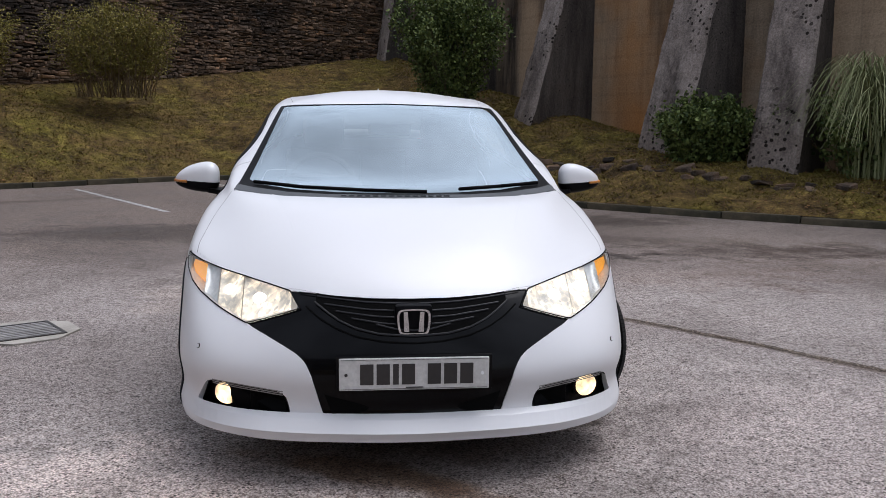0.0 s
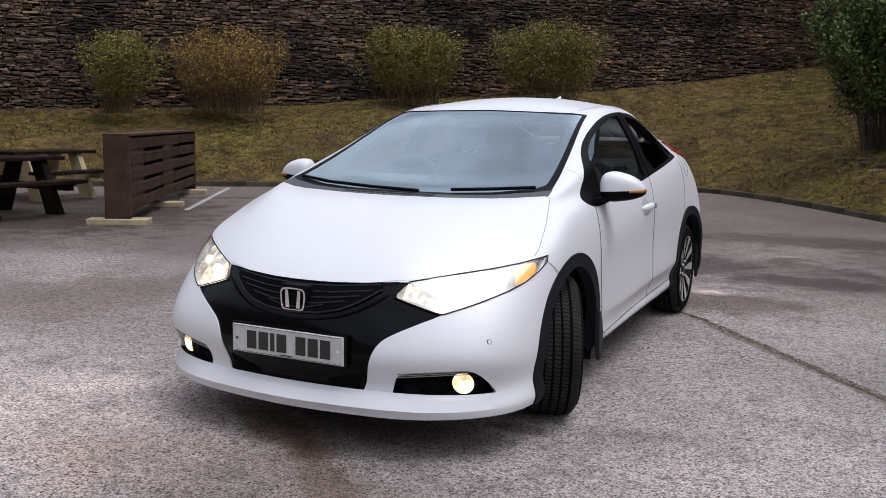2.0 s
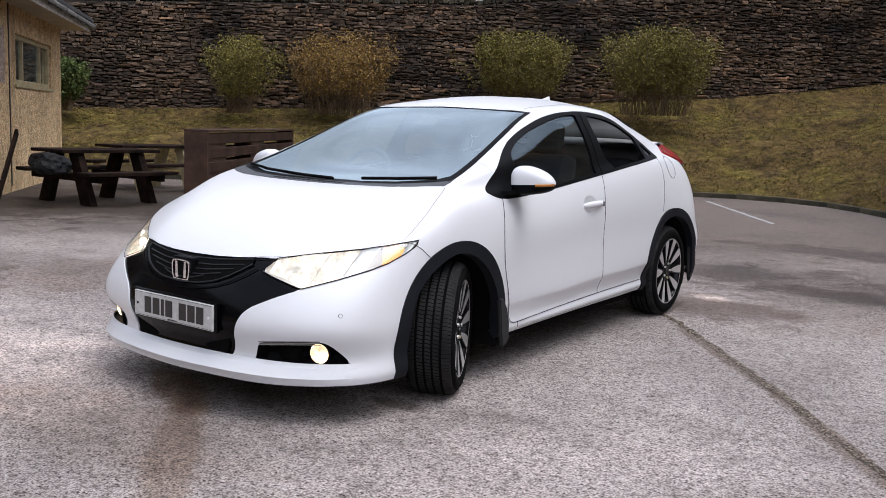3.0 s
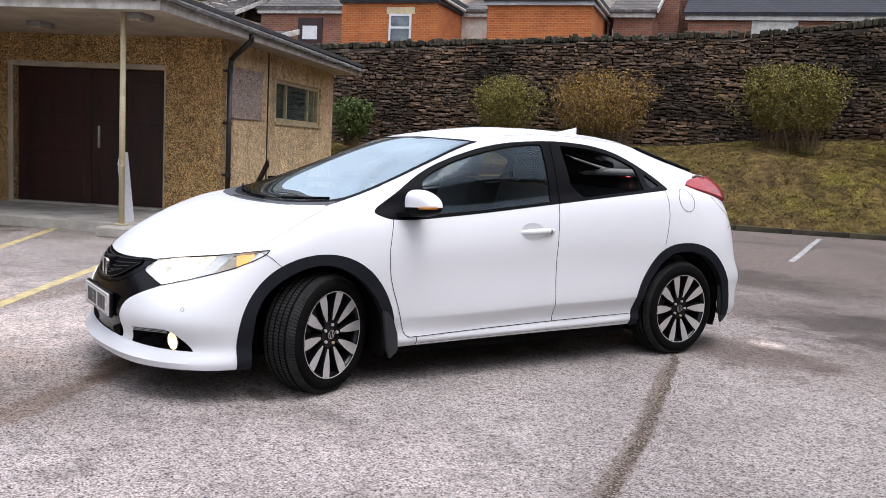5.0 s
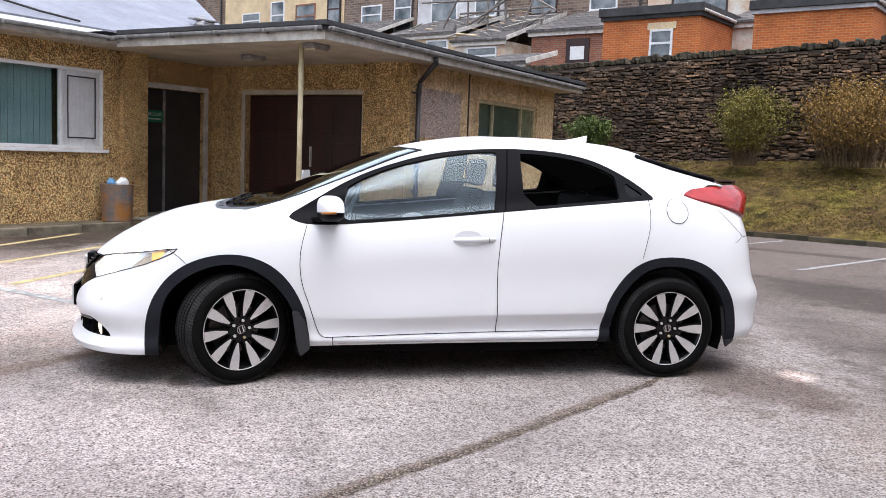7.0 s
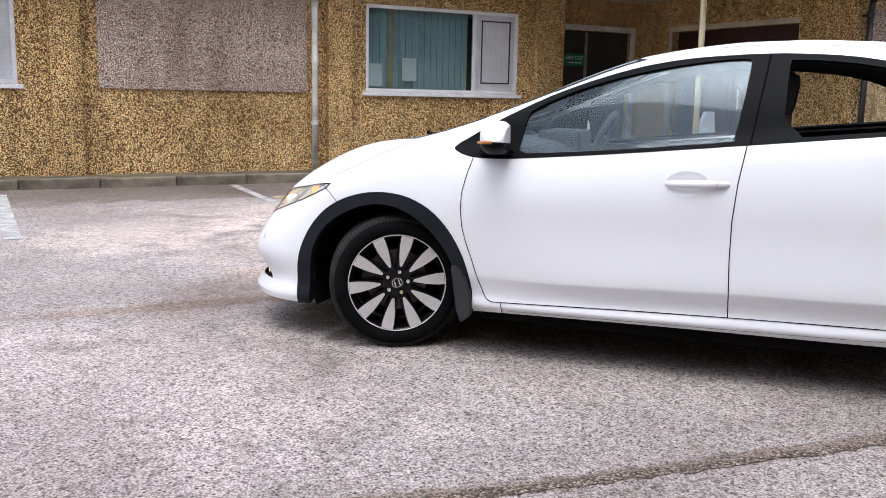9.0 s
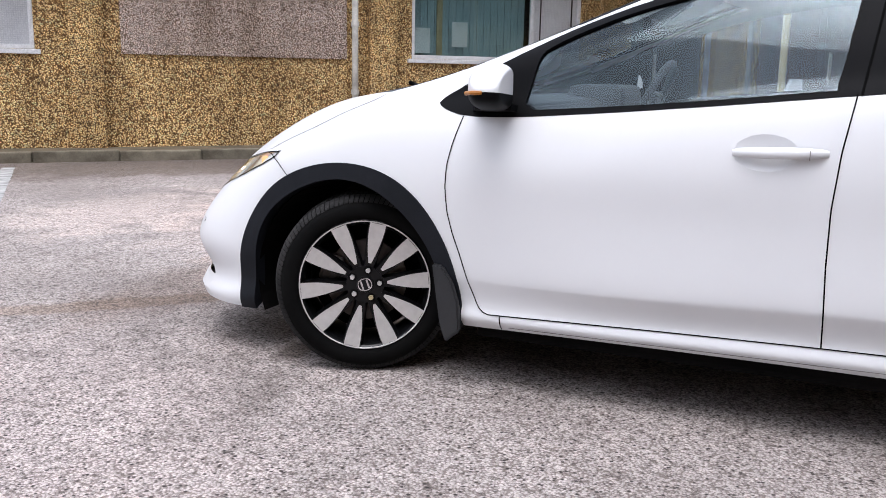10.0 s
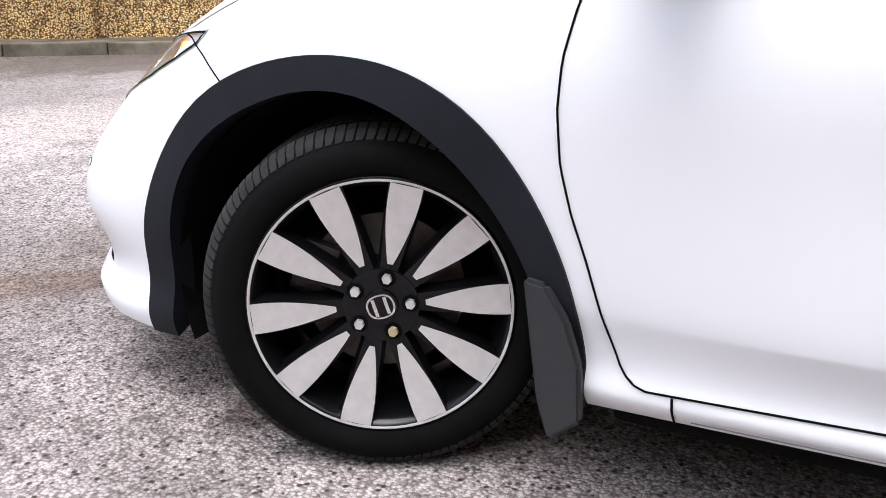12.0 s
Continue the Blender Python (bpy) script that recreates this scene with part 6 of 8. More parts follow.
# ---- wheels
def wheel(parent_name, at, label):
    """Built facing +x; the axle is the x axis."""
    w = part(parent_name, bmesh.new(), RUBBER, car, label, at=at)
    R, RI, W = .313, .2295, .112
    prof = [(-W + .012, RI), (-W, RI + .012), (-W - .002, RI + .045), (-W + .006, R - .03), (-W + .024, R - .008)]
    prof += [(-.055, R), (0, R + .001), (.055, R)]
    prof += [(W - .024, R - .008), (W - .006, R - .03), (W + .002, RI + .045), (W, RI + .012), (W - .012, RI)]
    n = 96
    bm = bmesh.new()
    ring = [[bm.verts.new((x, r * math.cos(k * math.tau / n), r * math.sin(k * math.tau / n))) for x, r in prof] for k in range(n)]
    for k in range(n):
        for j in range(len(prof) - 1):
            bm.faces.new((ring[k][j], ring[(k + 1) % n][j], ring[(k + 1) % n][j + 1], ring[k][j + 1]))
    bmesh.ops.recalc_face_normals(bm, faces=bm.faces[:])
    part("tyre", bm, RUBBER, w, "worn black tyre", smooth=True)
    prof = [(-W + .016, R - .0145), (-W + .024, R - .0075), (-.055, R + .0006), (0, R + .0016), (.055, R + .0006), (W - .024, R - .0075), (W - .016, R - .0145)]
    bm = bmesh.new()
    ring = [[bm.verts.new((x, r * math.cos(k * math.tau / n), r * math.sin(k * math.tau / n))) for x, r in prof] for k in range(n)]
    for k in range(n):
        for j in range(len(prof) - 1):
            bm.faces.new((ring[k][j], ring[(k + 1) % n][j], ring[(k + 1) % n][j + 1], ring[k][j + 1]))
    bmesh.ops.recalc_face_normals(bm, faces=bm.faces[:])
    part("tread", bm, RUBBER, w, smooth=True)
    # tread: grooves round the tyre and slanted shoulder blocks
    for x in (-.057, -.018, .018, .057):
        bm = bmesh.new()
        for k in range(n):
            a, b = k * math.tau / n, (k + 1) * math.tau / n
            vs = [bm.verts.new((x + s, (R + .0022) * math.cos(q), (R + .0022) * math.sin(q))) for s, q in ((-.0045, a), (.0045, a), (.0045, b), (-.0045, b))]
            bm.faces.new(vs)
        part("tread_groove", bm, VOID, w)
    tv, tf = [], []
    shape = [(.064, R + .0018), (.086, R - .0050), (.0945, R - .0115), (.0990, R - .0165), (.1015, R - .0205)]
    for k in range(108):
        a = k * math.tau / 108
        for s in (-1, 1):
            base = len(tv)
            for i, (xx, r) in enumerate(shape):
                lean, half = 0.022 * i / 4, (0.0240, 0.0240, 0.0235, 0.0225, 0.020)[i]
                for rr in (r, r - .007):
                    for q in (-half, half):
                        ang = a + lean + q
                        tv.append((s * (xx if rr == r else xx - .004), rr * math.cos(ang), rr * math.sin(ang)))
            for i in range(4):
                p0, p1 = base + i * 4, base + i * 4 + 4
                tf += [(p0, p0 + 1, p1 + 1, p1), (p0, p1, p1 + 2, p0 + 2), (p0 + 1, p0 + 3, p1 + 3, p1 + 1)]
            tf += [(base, base + 2, base + 3, base + 1), (base + 16, base + 17, base + 19, base + 18)]
        for x0, x1 in ((-.050, -.023), (-.013, .013), (.023, .050)):
            base = len(tv)
            r = R + .0026
            for xx, ang in ((x0, a), (x1, a + .014), (x1, a + .060), (x0, a + .046)):
                tv.append((xx, r * math.cos(ang), r * math.sin(ang)))
            tf.append((base, base + 1, base + 2, base + 3))
    me = bpy.data.meshes.new("tread_pattern")
    me.from_pydata(tv, [], tf)
    me.materials.append(TREAD)
    o = new("tread_pattern", me)
    o.parent = w
    tagged(o, "dusty grey tread blocks", kind="stuff")
    # rim barrel and lip
    prof = [(-.09, .210), (.02, .200), (.082, .211), (.100, .2195), (.106, .2275), (.106, .2315), (.098, .2335)]
    bm = bmesh.new()
    ring = [[bm.verts.new((x, r * math.cos(k * math.tau / n), r * math.sin(k * math.tau / n))) for x, r in prof] for k in range(n)]
    for k in range(n):
        for j in range(len(prof) - 1):
            bm.faces.new((ring[k][j], ring[(k + 1) % n][j], ring[(k + 1) % n][j + 1], ring[k][j + 1]))
    part("rim", bm, DARK_ALLOY, w, smooth=True)
    bm = bmesh.new()
    ring = [[bm.verts.new((x, r * math.cos(k * math.tau / n), r * math.sin(k * math.tau / n))) for x, r in ((.1065, .2235), (.1075, .2255), (.1075, .2282))] for k in range(n)]
    for k in range(n):
        for j in range(2):
            bm.faces.new((ring[k][j], ring[(k + 1) % n][j], ring[(k + 1) % n][j + 1], ring[k][j + 1]))
    part("rim_lip", bm, ALLOY, w, "machined rim edge")
    # black spokes with machined petals
    for k in range(10):
        rot = Matrix.Rotation(k * math.tau / 10 + 0.10, 4, "X")
        bm = bmesh.new()
        sec = []
        for s in [i / 8 for i in range(9)]:
            r = .045 + (.2205 - .045) * s
            hw = .0135 + .017 * s
            x = .083 + .020 * s
            sec.append([rot @ Vector((x - .03, -hw - .006, r)), rot @ Vector((x, -hw, r)), rot @ Vector((x + .0015, 0, r)), rot @ Vector((x, hw, r)), rot @ Vector((x - .03, hw + .006, r))])
        bm = sheet(sec)
        bmesh.ops.recalc_face_normals(bm, faces=bm.faces[:])
        sp = part("spoke", bm, DARK_ALLOY, w)
        bm = bmesh.new()
        up, dn = [], []
        for s in [i / 12 for i in range(13)]:
            r = .0775 + (.2220 - .0775) * s
            hw = .0275 * math.sin(min(1, 0.10 + s * 0.95) * math.pi * 0.5) ** 0.95
            x = .083 + .020 * (r - .045) / (.213 - .045) + .0035
            up.append(bm.verts.new(rot @ Vector((x, -hw, r))))
            dn.append(bm.verts.new(rot @ Vector((x, hw, r))))
        for i in range(12):
            bm.faces.new((up[i], up[i + 1], dn[i + 1], dn[i]))
        bmesh.ops.recalc_face_normals(bm, faces=bm.faces[:])
        part("machined_face", bm, ALLOY, sp)
    bm = bmesh.new()
    tube(bm, (.02, 0, 0), (.088, 0, 0), .072, .066, 40)
    part("hub", bm, DARK_ALLOY, w)
    bm = bmesh.new()
    tube(bm, (.088, 0, 0), (.094, 0, 0), .031, .029, 32)
    cap = part("centre_cap", bm, DARK_ALLOY, w)
    ringp = smooth_poly([(-.025, -.022), (-.025, .022), (.025, .022), (.025, -.022)], 3)
    bm = bmesh.new()
    a = [bm.verts.new((.0955, p[0], p[1])) for p in ringp]
    b = [bm.verts.new((.0955, p[0] * .86, p[1] * .86)) for p in ringp]
    for i in range(len(a)):
        j = (i + 1) % len(a)
        bm.faces.new((a[i], a[j], b[j], b[i]))
    part("cap_frame", bm, CHROME, cap)
    for s in (-1, 1):
        bm = boxes((.0945, .0958, s * .0105 - .003, s * .0105 + .003, -.016, .016))
        part("cap_bar", bm, CHROME, cap)
    for k in range(5):
        a = k * math.tau / 5 + math.pi / 5 + 0.10
        y, z = -.051 * math.sin(a), .051 * math.cos(a)
        bm = bmesh.new()
        tube(bm, (.086, y, z), (.0885, y, z), .0155, seg=20)
        seat_ = part("nut_recess", bm, VOID, w)
        bm = bmesh.new()
        tube(bm, (.084, y, z), (.098, y, z), .0095, .0085, 6)
        part("wheel_nut", bm, ALLOY if k != 2 else CREAMFRAME, seat_, "chrome wheel nut" if k != 2 else "brass locking nut")
    bm = bmesh.new()
    tube(bm, (-.01, 0, 0), (.012, 0, 0), .145, seg=48)
    part("brake_disc", bm, IRON, w, "rusty iron brake disc")
    bm = bmesh.new()
    box(bm, -.03, .035, -.05, .05, .095, .165, bevel=0.012, m=Matrix.Rotation(0.9, 4, "X"))
    part("brake_calliper", bm, IRON, w)
    bm = bmesh.new()
    tube(bm, (-.07, 0, 0), (-.06, 0, 0), .2, seg=40)
    part("wheel_back", bm, UNDER, w)
    return w


STEER = 25
wheel("front_wheel", pose(.768, -.017, .312, 18.3, 0, STEER), "front wheel turned out, black and silver alloy")
wheel("rear_wheel", pose(.782, 2.597, .310, 11, 0, 0), "rear wheel with black and silver ten spoke alloy")
wheel("front_wheel", pose(-.768, -.005, .308, 10, 0, 180 + STEER), "front wheel turned in, black and silver alloy")
wheel("rear_wheel", pose(-.782, 2.597, .310, 50, 0, 180), "rear wheel with black and silver ten spoke alloy")

# ---- underbody and cabin
for name, spec in (("floor_pan", (-.80, .80, .42, 2.17, .165, .30)), ("front_undertray", (-.58, .58, -.80, .42, .165, .32)), ("rear_undertray", (-.60, .60, 2.17, 3.15, .20, .34)), ("engine_block", (-.44, .44, -.5, .5, .32, .80))):
    part(name, boxes(spec, bevel=0.02), UNDER, car)
part("cabin_floor", boxes((-.74, .74, .40, 2.3, .30, .34), (-.70, .70, 2.2, 3.15, .34, .70)), SEAT, car)
bm = bmesh.new()
prism(bm, [(-.72, .06, .70), (-.72, .06, .935), (-.72, .20, .955), (-.72, .44, .962), (-.72, .56, .945), (-.72, .62, .89), (-.72, .60, .70)], (1.44, 0, 0))
bmesh.ops.bevel(bm, geom=bm.edges[:], offset=0.012, segments=2, affect="EDGES")
dash = part("dashboard", bm, DASHB, car, "dark grey dashboard")
part("binnacle", boxes((-.56, -.16, .42, .66, .86, 1.005), bevel=0.04), DASHB, dash)
part("centre_stack", boxes((-.16, .16, .45, .72, .55, .90), bevel=0.04), DASHB, dash)
bm = bmesh.new()
n1, n2, R1, R2 = 40, 10, .182, .016
ringv = [[bm.verts.new(((R1 + R2 * math.cos(b * math.tau / n2)) * math.cos(a * math.tau / n1), R2 * math.sin(b * math.tau / n2), (R1 + R2 * math.cos(b * math.tau / n2)) * math.sin(a * math.tau / n1))) for b in range(n2)] for a in range(n1)]
for a in range(n1):
    for b in range(n2):
        bm.faces.new((ringv[a][b], ringv[(a + 1) % n1][b], ringv[(a + 1) % n1][(b + 1) % n2], ringv[a][(b + 1) % n2]))
box(bm, -.05, .05, -.03, .02, -.06, .05)
box(bm, -.17, .17, -.012, .004, -.02, .015)
part("steering_wheel", bm, DASHB, car, "dark grey steering wheel", smooth=False, at=pose(-.36, .74, .93, -24, 0, 0))


def car_seat(x, y, label):
    s = part("front_seat", boxes((-.24, .24, -.25, .27, .0, .18), bevel=0.05), SEAT, car, label, at=pose(x, y, .42))
    bm = bmesh.new()
    box(bm, -.23, .23, -.06, .08, .0, .60, bevel=0.055)
    part("backrest", bm, SEAT, s, at=pose(0, .27, .10, -14, 0, 0))
    bm = bmesh.new()
    box(bm, -.125, .125, -.045, .06, .0, .19, bevel=0.045)
    part("headrest", bm, SEAT, s, at=pose(0, .42, .70, -8, 0, 0))
    return s


car_seat(-.36, 1.22, "grey cloth driver seat")
car_seat(.36, 1.22, "grey cloth passenger seat")
bench = part("rear_bench", boxes((-.66, .66, 1.95, 2.4, .55, .70), bevel=0.05), SEAT, car)
part("backrest", boxes((-.64, .64, 2.38, 2.52, .62, 1.08), bevel=0.05), SEAT, bench)
part("rear_view_mirror", boxes((-.11, .11, .78, .81, 1.20, 1.26), bevel=0.012), TRIM, car)
body.free()

# ---------------------------------------------------------------- hall with pebbledash walls (x: minus along, y: out)
BLD = pose(0, 0, 0, 0, 0, -43.0)


def wallpanel(name, along_x, y0, y1, x0, x1, z0, z1, holes, material, label):
    """A wall with thickness and openings cut through, between x0..x1 (or y where along_x is False)."""
    xs = sorted({x0, x1, *(h[0] for h in holes), *(h[1] for h in holes)})
    zs = sorted({z0, z1, *(h[2] for h in holes), *(h[3] for h in holes)})
    bm = bmesh.new()
    for a, b in zip(xs, xs[1:]):
        for c, d in zip(zs, zs[1:]):
            if any(h[0] <= (a + b) / 2 <= h[1] and h[2] <= (c + d) / 2 <= h[3] for h in holes):
                continue
            if along_x:
                box(bm, a, b, y0, y1, c, d)
            else:
                box(bm, y0, y1, a, b, c, d)
    bmesh.ops.remove_doubles(bm, verts=bm.verts[:], dist=0.0005)
    return structure(part(name, bm, material, at=BLD), label, "wall")


Z0 = 0.0
# wall A: long front, from u = -9 to 6.3, face at y = -7.9
wallpanel("wall_front", True, -8.2, -7.9, -6.28, 9.0, Z0, 2.85, [(-5.43, -2.85, 1.22, 2.46), (1.71, 4.0, 1.22, 2.46)], DASH, "ochre pebbledash wall of the hall")
for u in (-1.17, 2.42, 5.98):
    w = 0.18 if u < 5 else 0.25
    bm = boxes((-u - w, -u + w, -7.9, -7.80, Z0, 2.82), bevel=0.012)
    structure(part("pier_%d" % (round(u) + 3), bm, DASH, at=BLD), "ochre pebbledash pier on the wall", "pier")
bm = boxes((-1.95, 0.79, -7.896, -7.872, 1.19, 2.80), bevel=0.004)
structure(part("infill_panel_1", bm, DASH_PINK, at=BLD), "pinkish grey pebbledash infill panel", "panel")
# wall under the canopy, set back, with the fire door
wallpanel("wall_recess", True, -8.45, -8.2, -8.4, -6.0, Z0, 2.85, [(-7.88, -6.36, 0.15, 2.30)], DASH, "pebbledash wall behind the canopy")
# wall B with the wide brown doors, wall C beyond it
wallpanel("wall_return", False, -8.35, -8.1, -8.45, -3.9, Z0, 2.85, [(-7.38, -4.80, 0.15, 2.29)], DASH, "pebbledash return wall with wide doorway")
wallpanel("wall_side", True, -4.15, -3.9, -13.95, -8.35, Z0, 2.85, [(-13.1, -10.53, 1.64, 2.40)], DASH_PALE, "pale buff pebbledash side wall")
bm = boxes((-9.8, -8.42, -3.896, -3.878, 1.62, 2.43), bevel=0.004)
structure(part("infill_panel_2", bm, DASH_PINK, at=BLD), "pale pebbledash panel on the side wall", "panel")
structure(part("wall_far_end", boxes((-13.95, -13.7, -12.0, -4.15, Z0, 2.85)), DASH, at=BLD), "pebbledash end wall", "wall")
structure(part("pier_corner", boxes((-8.10, -8.03, -4.75, -3.9, Z0, 2.83), (-8.10, -8.06, -4.15, -3.86, Z0, 2.83)), DASH, at=BLD), "pebbledash corner pier", "pier")
structure(part("wall_joint", boxes((-10.12, -10.09, -3.899, -3.885, 0.1, 2.8)), BLACK_PIPE, at=BLD), "dark movement joint in the wall", "trim")
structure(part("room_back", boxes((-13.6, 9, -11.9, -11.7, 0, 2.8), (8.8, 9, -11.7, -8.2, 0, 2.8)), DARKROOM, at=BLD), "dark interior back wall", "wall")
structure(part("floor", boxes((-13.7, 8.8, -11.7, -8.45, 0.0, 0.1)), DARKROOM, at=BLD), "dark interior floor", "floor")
# plinth pavement along the wall
bm = bmesh.new()
box(bm, -5.8, 9.0, -7.9, -7.36, -0.05, 0.105)
structure(part("pavement", bm, DIRTY, at=BLD), "narrow concrete pavement along the wall", "pavement")
KERB2 = mesh_of("kerb_stone", boxes((-0.445, 0.445, -0.065, 0.065, -0.05, 0.115), bevel=0.014), HALL_KERB)
pk = structure(new("pavement_kerb"), "weathered concrete kerb stones below the wall", "kerb")
pk.matrix_basis = BLD
for k in range(16):
    o = new("kerb_stone", KERB2)
    o.parent = pk
    o.matrix_basis = pose(8.55 - k * 0.9, -7.30, random.uniform(-0.006, 0.006), 0, random.uniform(-0.4, 0.4), random.uniform(-0.4, 0.4))
bm = bmesh.new()
box(bm, -8.1, -5.82, -8.2, -3.95, -0.05, 0.13, bevel=0.01)
structure(part("entrance_slab", bm, PALE, at=BLD), "worn concrete slab under the canopy", "floor")


def window(name, x0, x1, y, z0, z1, divs, frame_mat, label, blind=True, fw=0.05):
    w = structure(new(name), label, "window")
    w.matrix_basis = BLD
    part("window_frame", boxes((x0, x1, y - 0.07, y + 0.01, z1 - fw, z1), (x0, x1, y - 0.07, y + 0.01, z0, z0 + fw), (x0, x0 + fw, y - 0.07, y + 0.01, z0 + fw, z1 - fw), (x1 - fw, x1, y - 0.07, y + 0.01, z0 + fw, z1 - fw), bevel=0.006), frame_mat, w)
    part("window_sill", boxes((x0 - 0.06, x1 + 0.06, y - 0.07, y + 0.075, z0 - 0.055, z0 - 0.002), bevel=0.008), frame_mat, w)
    edges = [x0 + fw, *divs, x1 - fw]
    for d in divs:
        part("mullion", boxes((d - 0.02, d + 0.02, y - 0.06, y + 0.004, z0 + fw, z1 - fw), bevel=0.005), frame_mat, w)
    for a, b in zip(edges, edges[1:]):
        p = part("pane", boxes((a + 0.01, b - 0.01, y - 0.035, y - 0.029, z0 + fw, z1 - fw)), PANE, w)
        p.visible_shadow = False
    return w


# main window: blind behind, mesh-covered vent at its end
win = window("window_1", -5.43, -2.85, -7.93, 1.22, 2.46, [-4.66], WINFRAME, "white framed window with grey blinds and wire mesh")
bm = bmesh.new()
for k in range(17):
    box(bm, -4.6 + k * 0.105, -4.6 + k * 0.105 + 0.098, -8.07, -8.064, 1.24, 2.44, m=None)
part("blind", bm, BLIND, win)
part("curtain", boxes((-3.34, -3.26, -8.05, -8.03, 1.25, 2.44)), CREAMFRAME, win)
part("vent_board", boxes((-5.38, -4.69, -7.965, -7.955, 1.27, 2.41)), PAPER, win)
bm = bmesh.new()
for k in range(30):
    box(bm, -5.37 + k * 0.0235, -5.366 + k * 0.0235, -7.945, -7.940, 1.27, 2.41)
for k in range(48):
    box(bm, -5.38, -4.69, -7.950, -7.9455, 1.28 + k * 0.0235, 1.284 + k * 0.0235)
part("wire_mesh", bm, MESHWIRE, win)
part("mesh_frame", boxes((-5.3, -5.28, -7.944, -7.936, 1.38, 2.33), (-4.80, -4.78, -7.944, -7.936, 1.38, 2.33), (-5.28, -4.8, -7.944, -7.936, 2.31, 2.33), (-5.28, -4.8, -7.944, -7.936, 1.38, 1.40)), BLACK_PIPE, win)
part("paper_sheet", boxes((-3.70, -3.47, -8.0, -7.996, 1.39, 1.72)), PAPER, win)
part("paper_sheet", boxes((-3.15, -2.93, -8.0, -7.996, 1.30, 1.63)), PAPER, win)
win0 = window("window_2", 1.71, 4.0, -7.93, 1.22, 2.46, [2.5], WINFRAME, "white framed window with grey blinds and wire mesh")
part("blind", boxes((1.75, 3.96, -8.07, -8.06, 1.24, 2.44)), BLIND, win0)
part("vent_board", boxes((1.76, 2.48, -7.965, -7.955, 1.27, 2.41)), PAPER, win0)
bm = bmesh.new()
for k in range(34):
    box(bm, 1.76 + k * 0.0235, 1.764 + k * 0.0235, -7.945, -7.940, 1.27, 2.41)
for k in range(48):
    box(bm, 1.76, 2.5, -7.950, -7.9455, 1.28 + k * 0.0235, 1.284 + k * 0.0235)
part("wire_mesh", bm, MESHWIRE, win0)
win3 = window("window_3", -13.1, -10.53, -3.95, 1.64, 2.40, [-12.44, -11.2], CREAMFRAME, "cream painted window with dark louvred panes", fw=0.07)
for k in range(6):
    part("louvre", boxes((-12.4, -11.24, -4.03, -3.99, 1.72 + k * 0.105, 1.80 + k * 0.105)), LOUVRE, win3)
part("room_screen", boxes((-13.1, -10.5, -4.05, -4.03, 1.64, 2.4)), LOUVRE, win3)
part("end_board", boxes((-13.04, -12.47, -4.025, -4.01, 1.70, 2.34)), CREAMFRAME, win3, "ochre board behind the end pane")


def door_frame(bm, horizontal, a0, a1, z1, y0, y1, w=0.09):
    for s in ((a0 - w, a0, 0.13, z1 + w), (a1, a1 + w, 0.13, z1 + w), (a0, a1, z1, z1 + w)):
        if horizontal:
            box(bm, s[0], s[1], y0, y1, s[2], s[3])
        else:
            box(bm, y0, y1, s[0], s[1], s[2], s[3])


fire = structure(new("door_1"), "dark grey double fire door in a pale frame", "door")
fire.matrix_basis = BLD
bm = bmesh.new()
door_frame(bm, True, -7.88, -6.36, 2.30, -8.24, -8.17)
part("door_frame", bm, FASCIA, fire)
for a, b in ((-7.88, -7.0), (-6.98, -6.36)):
    leaf = part("door_leaf", boxes((a, b, -8.33, -8.28, 0.15, 2.29), bevel=0.006), DOOR_GREY, fire)
part("meeting_strip", boxes((-7.03, -6.98, -8.285, -8.262, 0.15, 2.28)), GUTTER, fire)
part("threshold", boxes((-7.9, -6.34, -8.25, -8.05, 0.13, 0.16)), PALE, fire)
sign = part("exit_sign", boxes((-6.98, -6.57, -8.275, -8.262, 1.72, 1.92), bevel=0.003), GREEN_SIGN, fire, "green fire exit sign with white lettering")
tc = bpy.data.curves.new("lettering", "FONT")
tc.body, tc.size, tc.align_x, tc.extrude = "FIRE EXIT", 0.085, "CENTER", 0.001
tmp = new("lettering", tc)
dg = bpy.context.evaluated_depsgraph_get()
tme = bpy.data.meshes.new_from_object(tmp.evaluated_get(dg))
bpy.data.objects.remove(tmp)
tme.materials.append(SIGN_WHITE)
lt = new("lettering", tme)
lt.parent = sign
lt.matrix_basis = pose(-6.775, -8.260, 1.825, 90, 0, 180)
part("lettering_bar", boxes((-6.92, -6.64, -8.262, -8.259, 1.765, 1.785)), SIGN_WHITE, sign)

big = structure(new("door_2"), "wide dark brown panelled double doors", "door")
big.matrix_basis = BLD
bm = bmesh.new()
door_frame(bm, False, -7.38, -4.80, 2.29, -8.15, -8.08, 0.08)
part("door_frame", bm, SOFFIT, big)
for a, b in ((-7.38, -6.1), (-6.09, -4.80)):
    lf = part("door_leaf", boxes((-8.27, -8.22, a, b, 0.15, 2.28), bevel=0.006), DOOR_BROWN, big)
    for z in (0.3, 0.95, 1.6):
        part("panel", boxes((-8.222, -8.212, a + 0.12, (a + b) / 2 - 0.04, z, z + 0.52), (-8.222, -8.212, (a + b) / 2 + 0.04, b - 0.12, z, z + 0.52), bevel=0.008), DOOR_BROWN, big)
part("door_handle", boxes((-8.212, -8.17, -5.96, -5.94, 1.05, 1.40)), FASCIA, big)
part("threshold", boxes((-8.3, -8.05, -7.4, -4.78, 0.13, 0.16)), PALE, big)

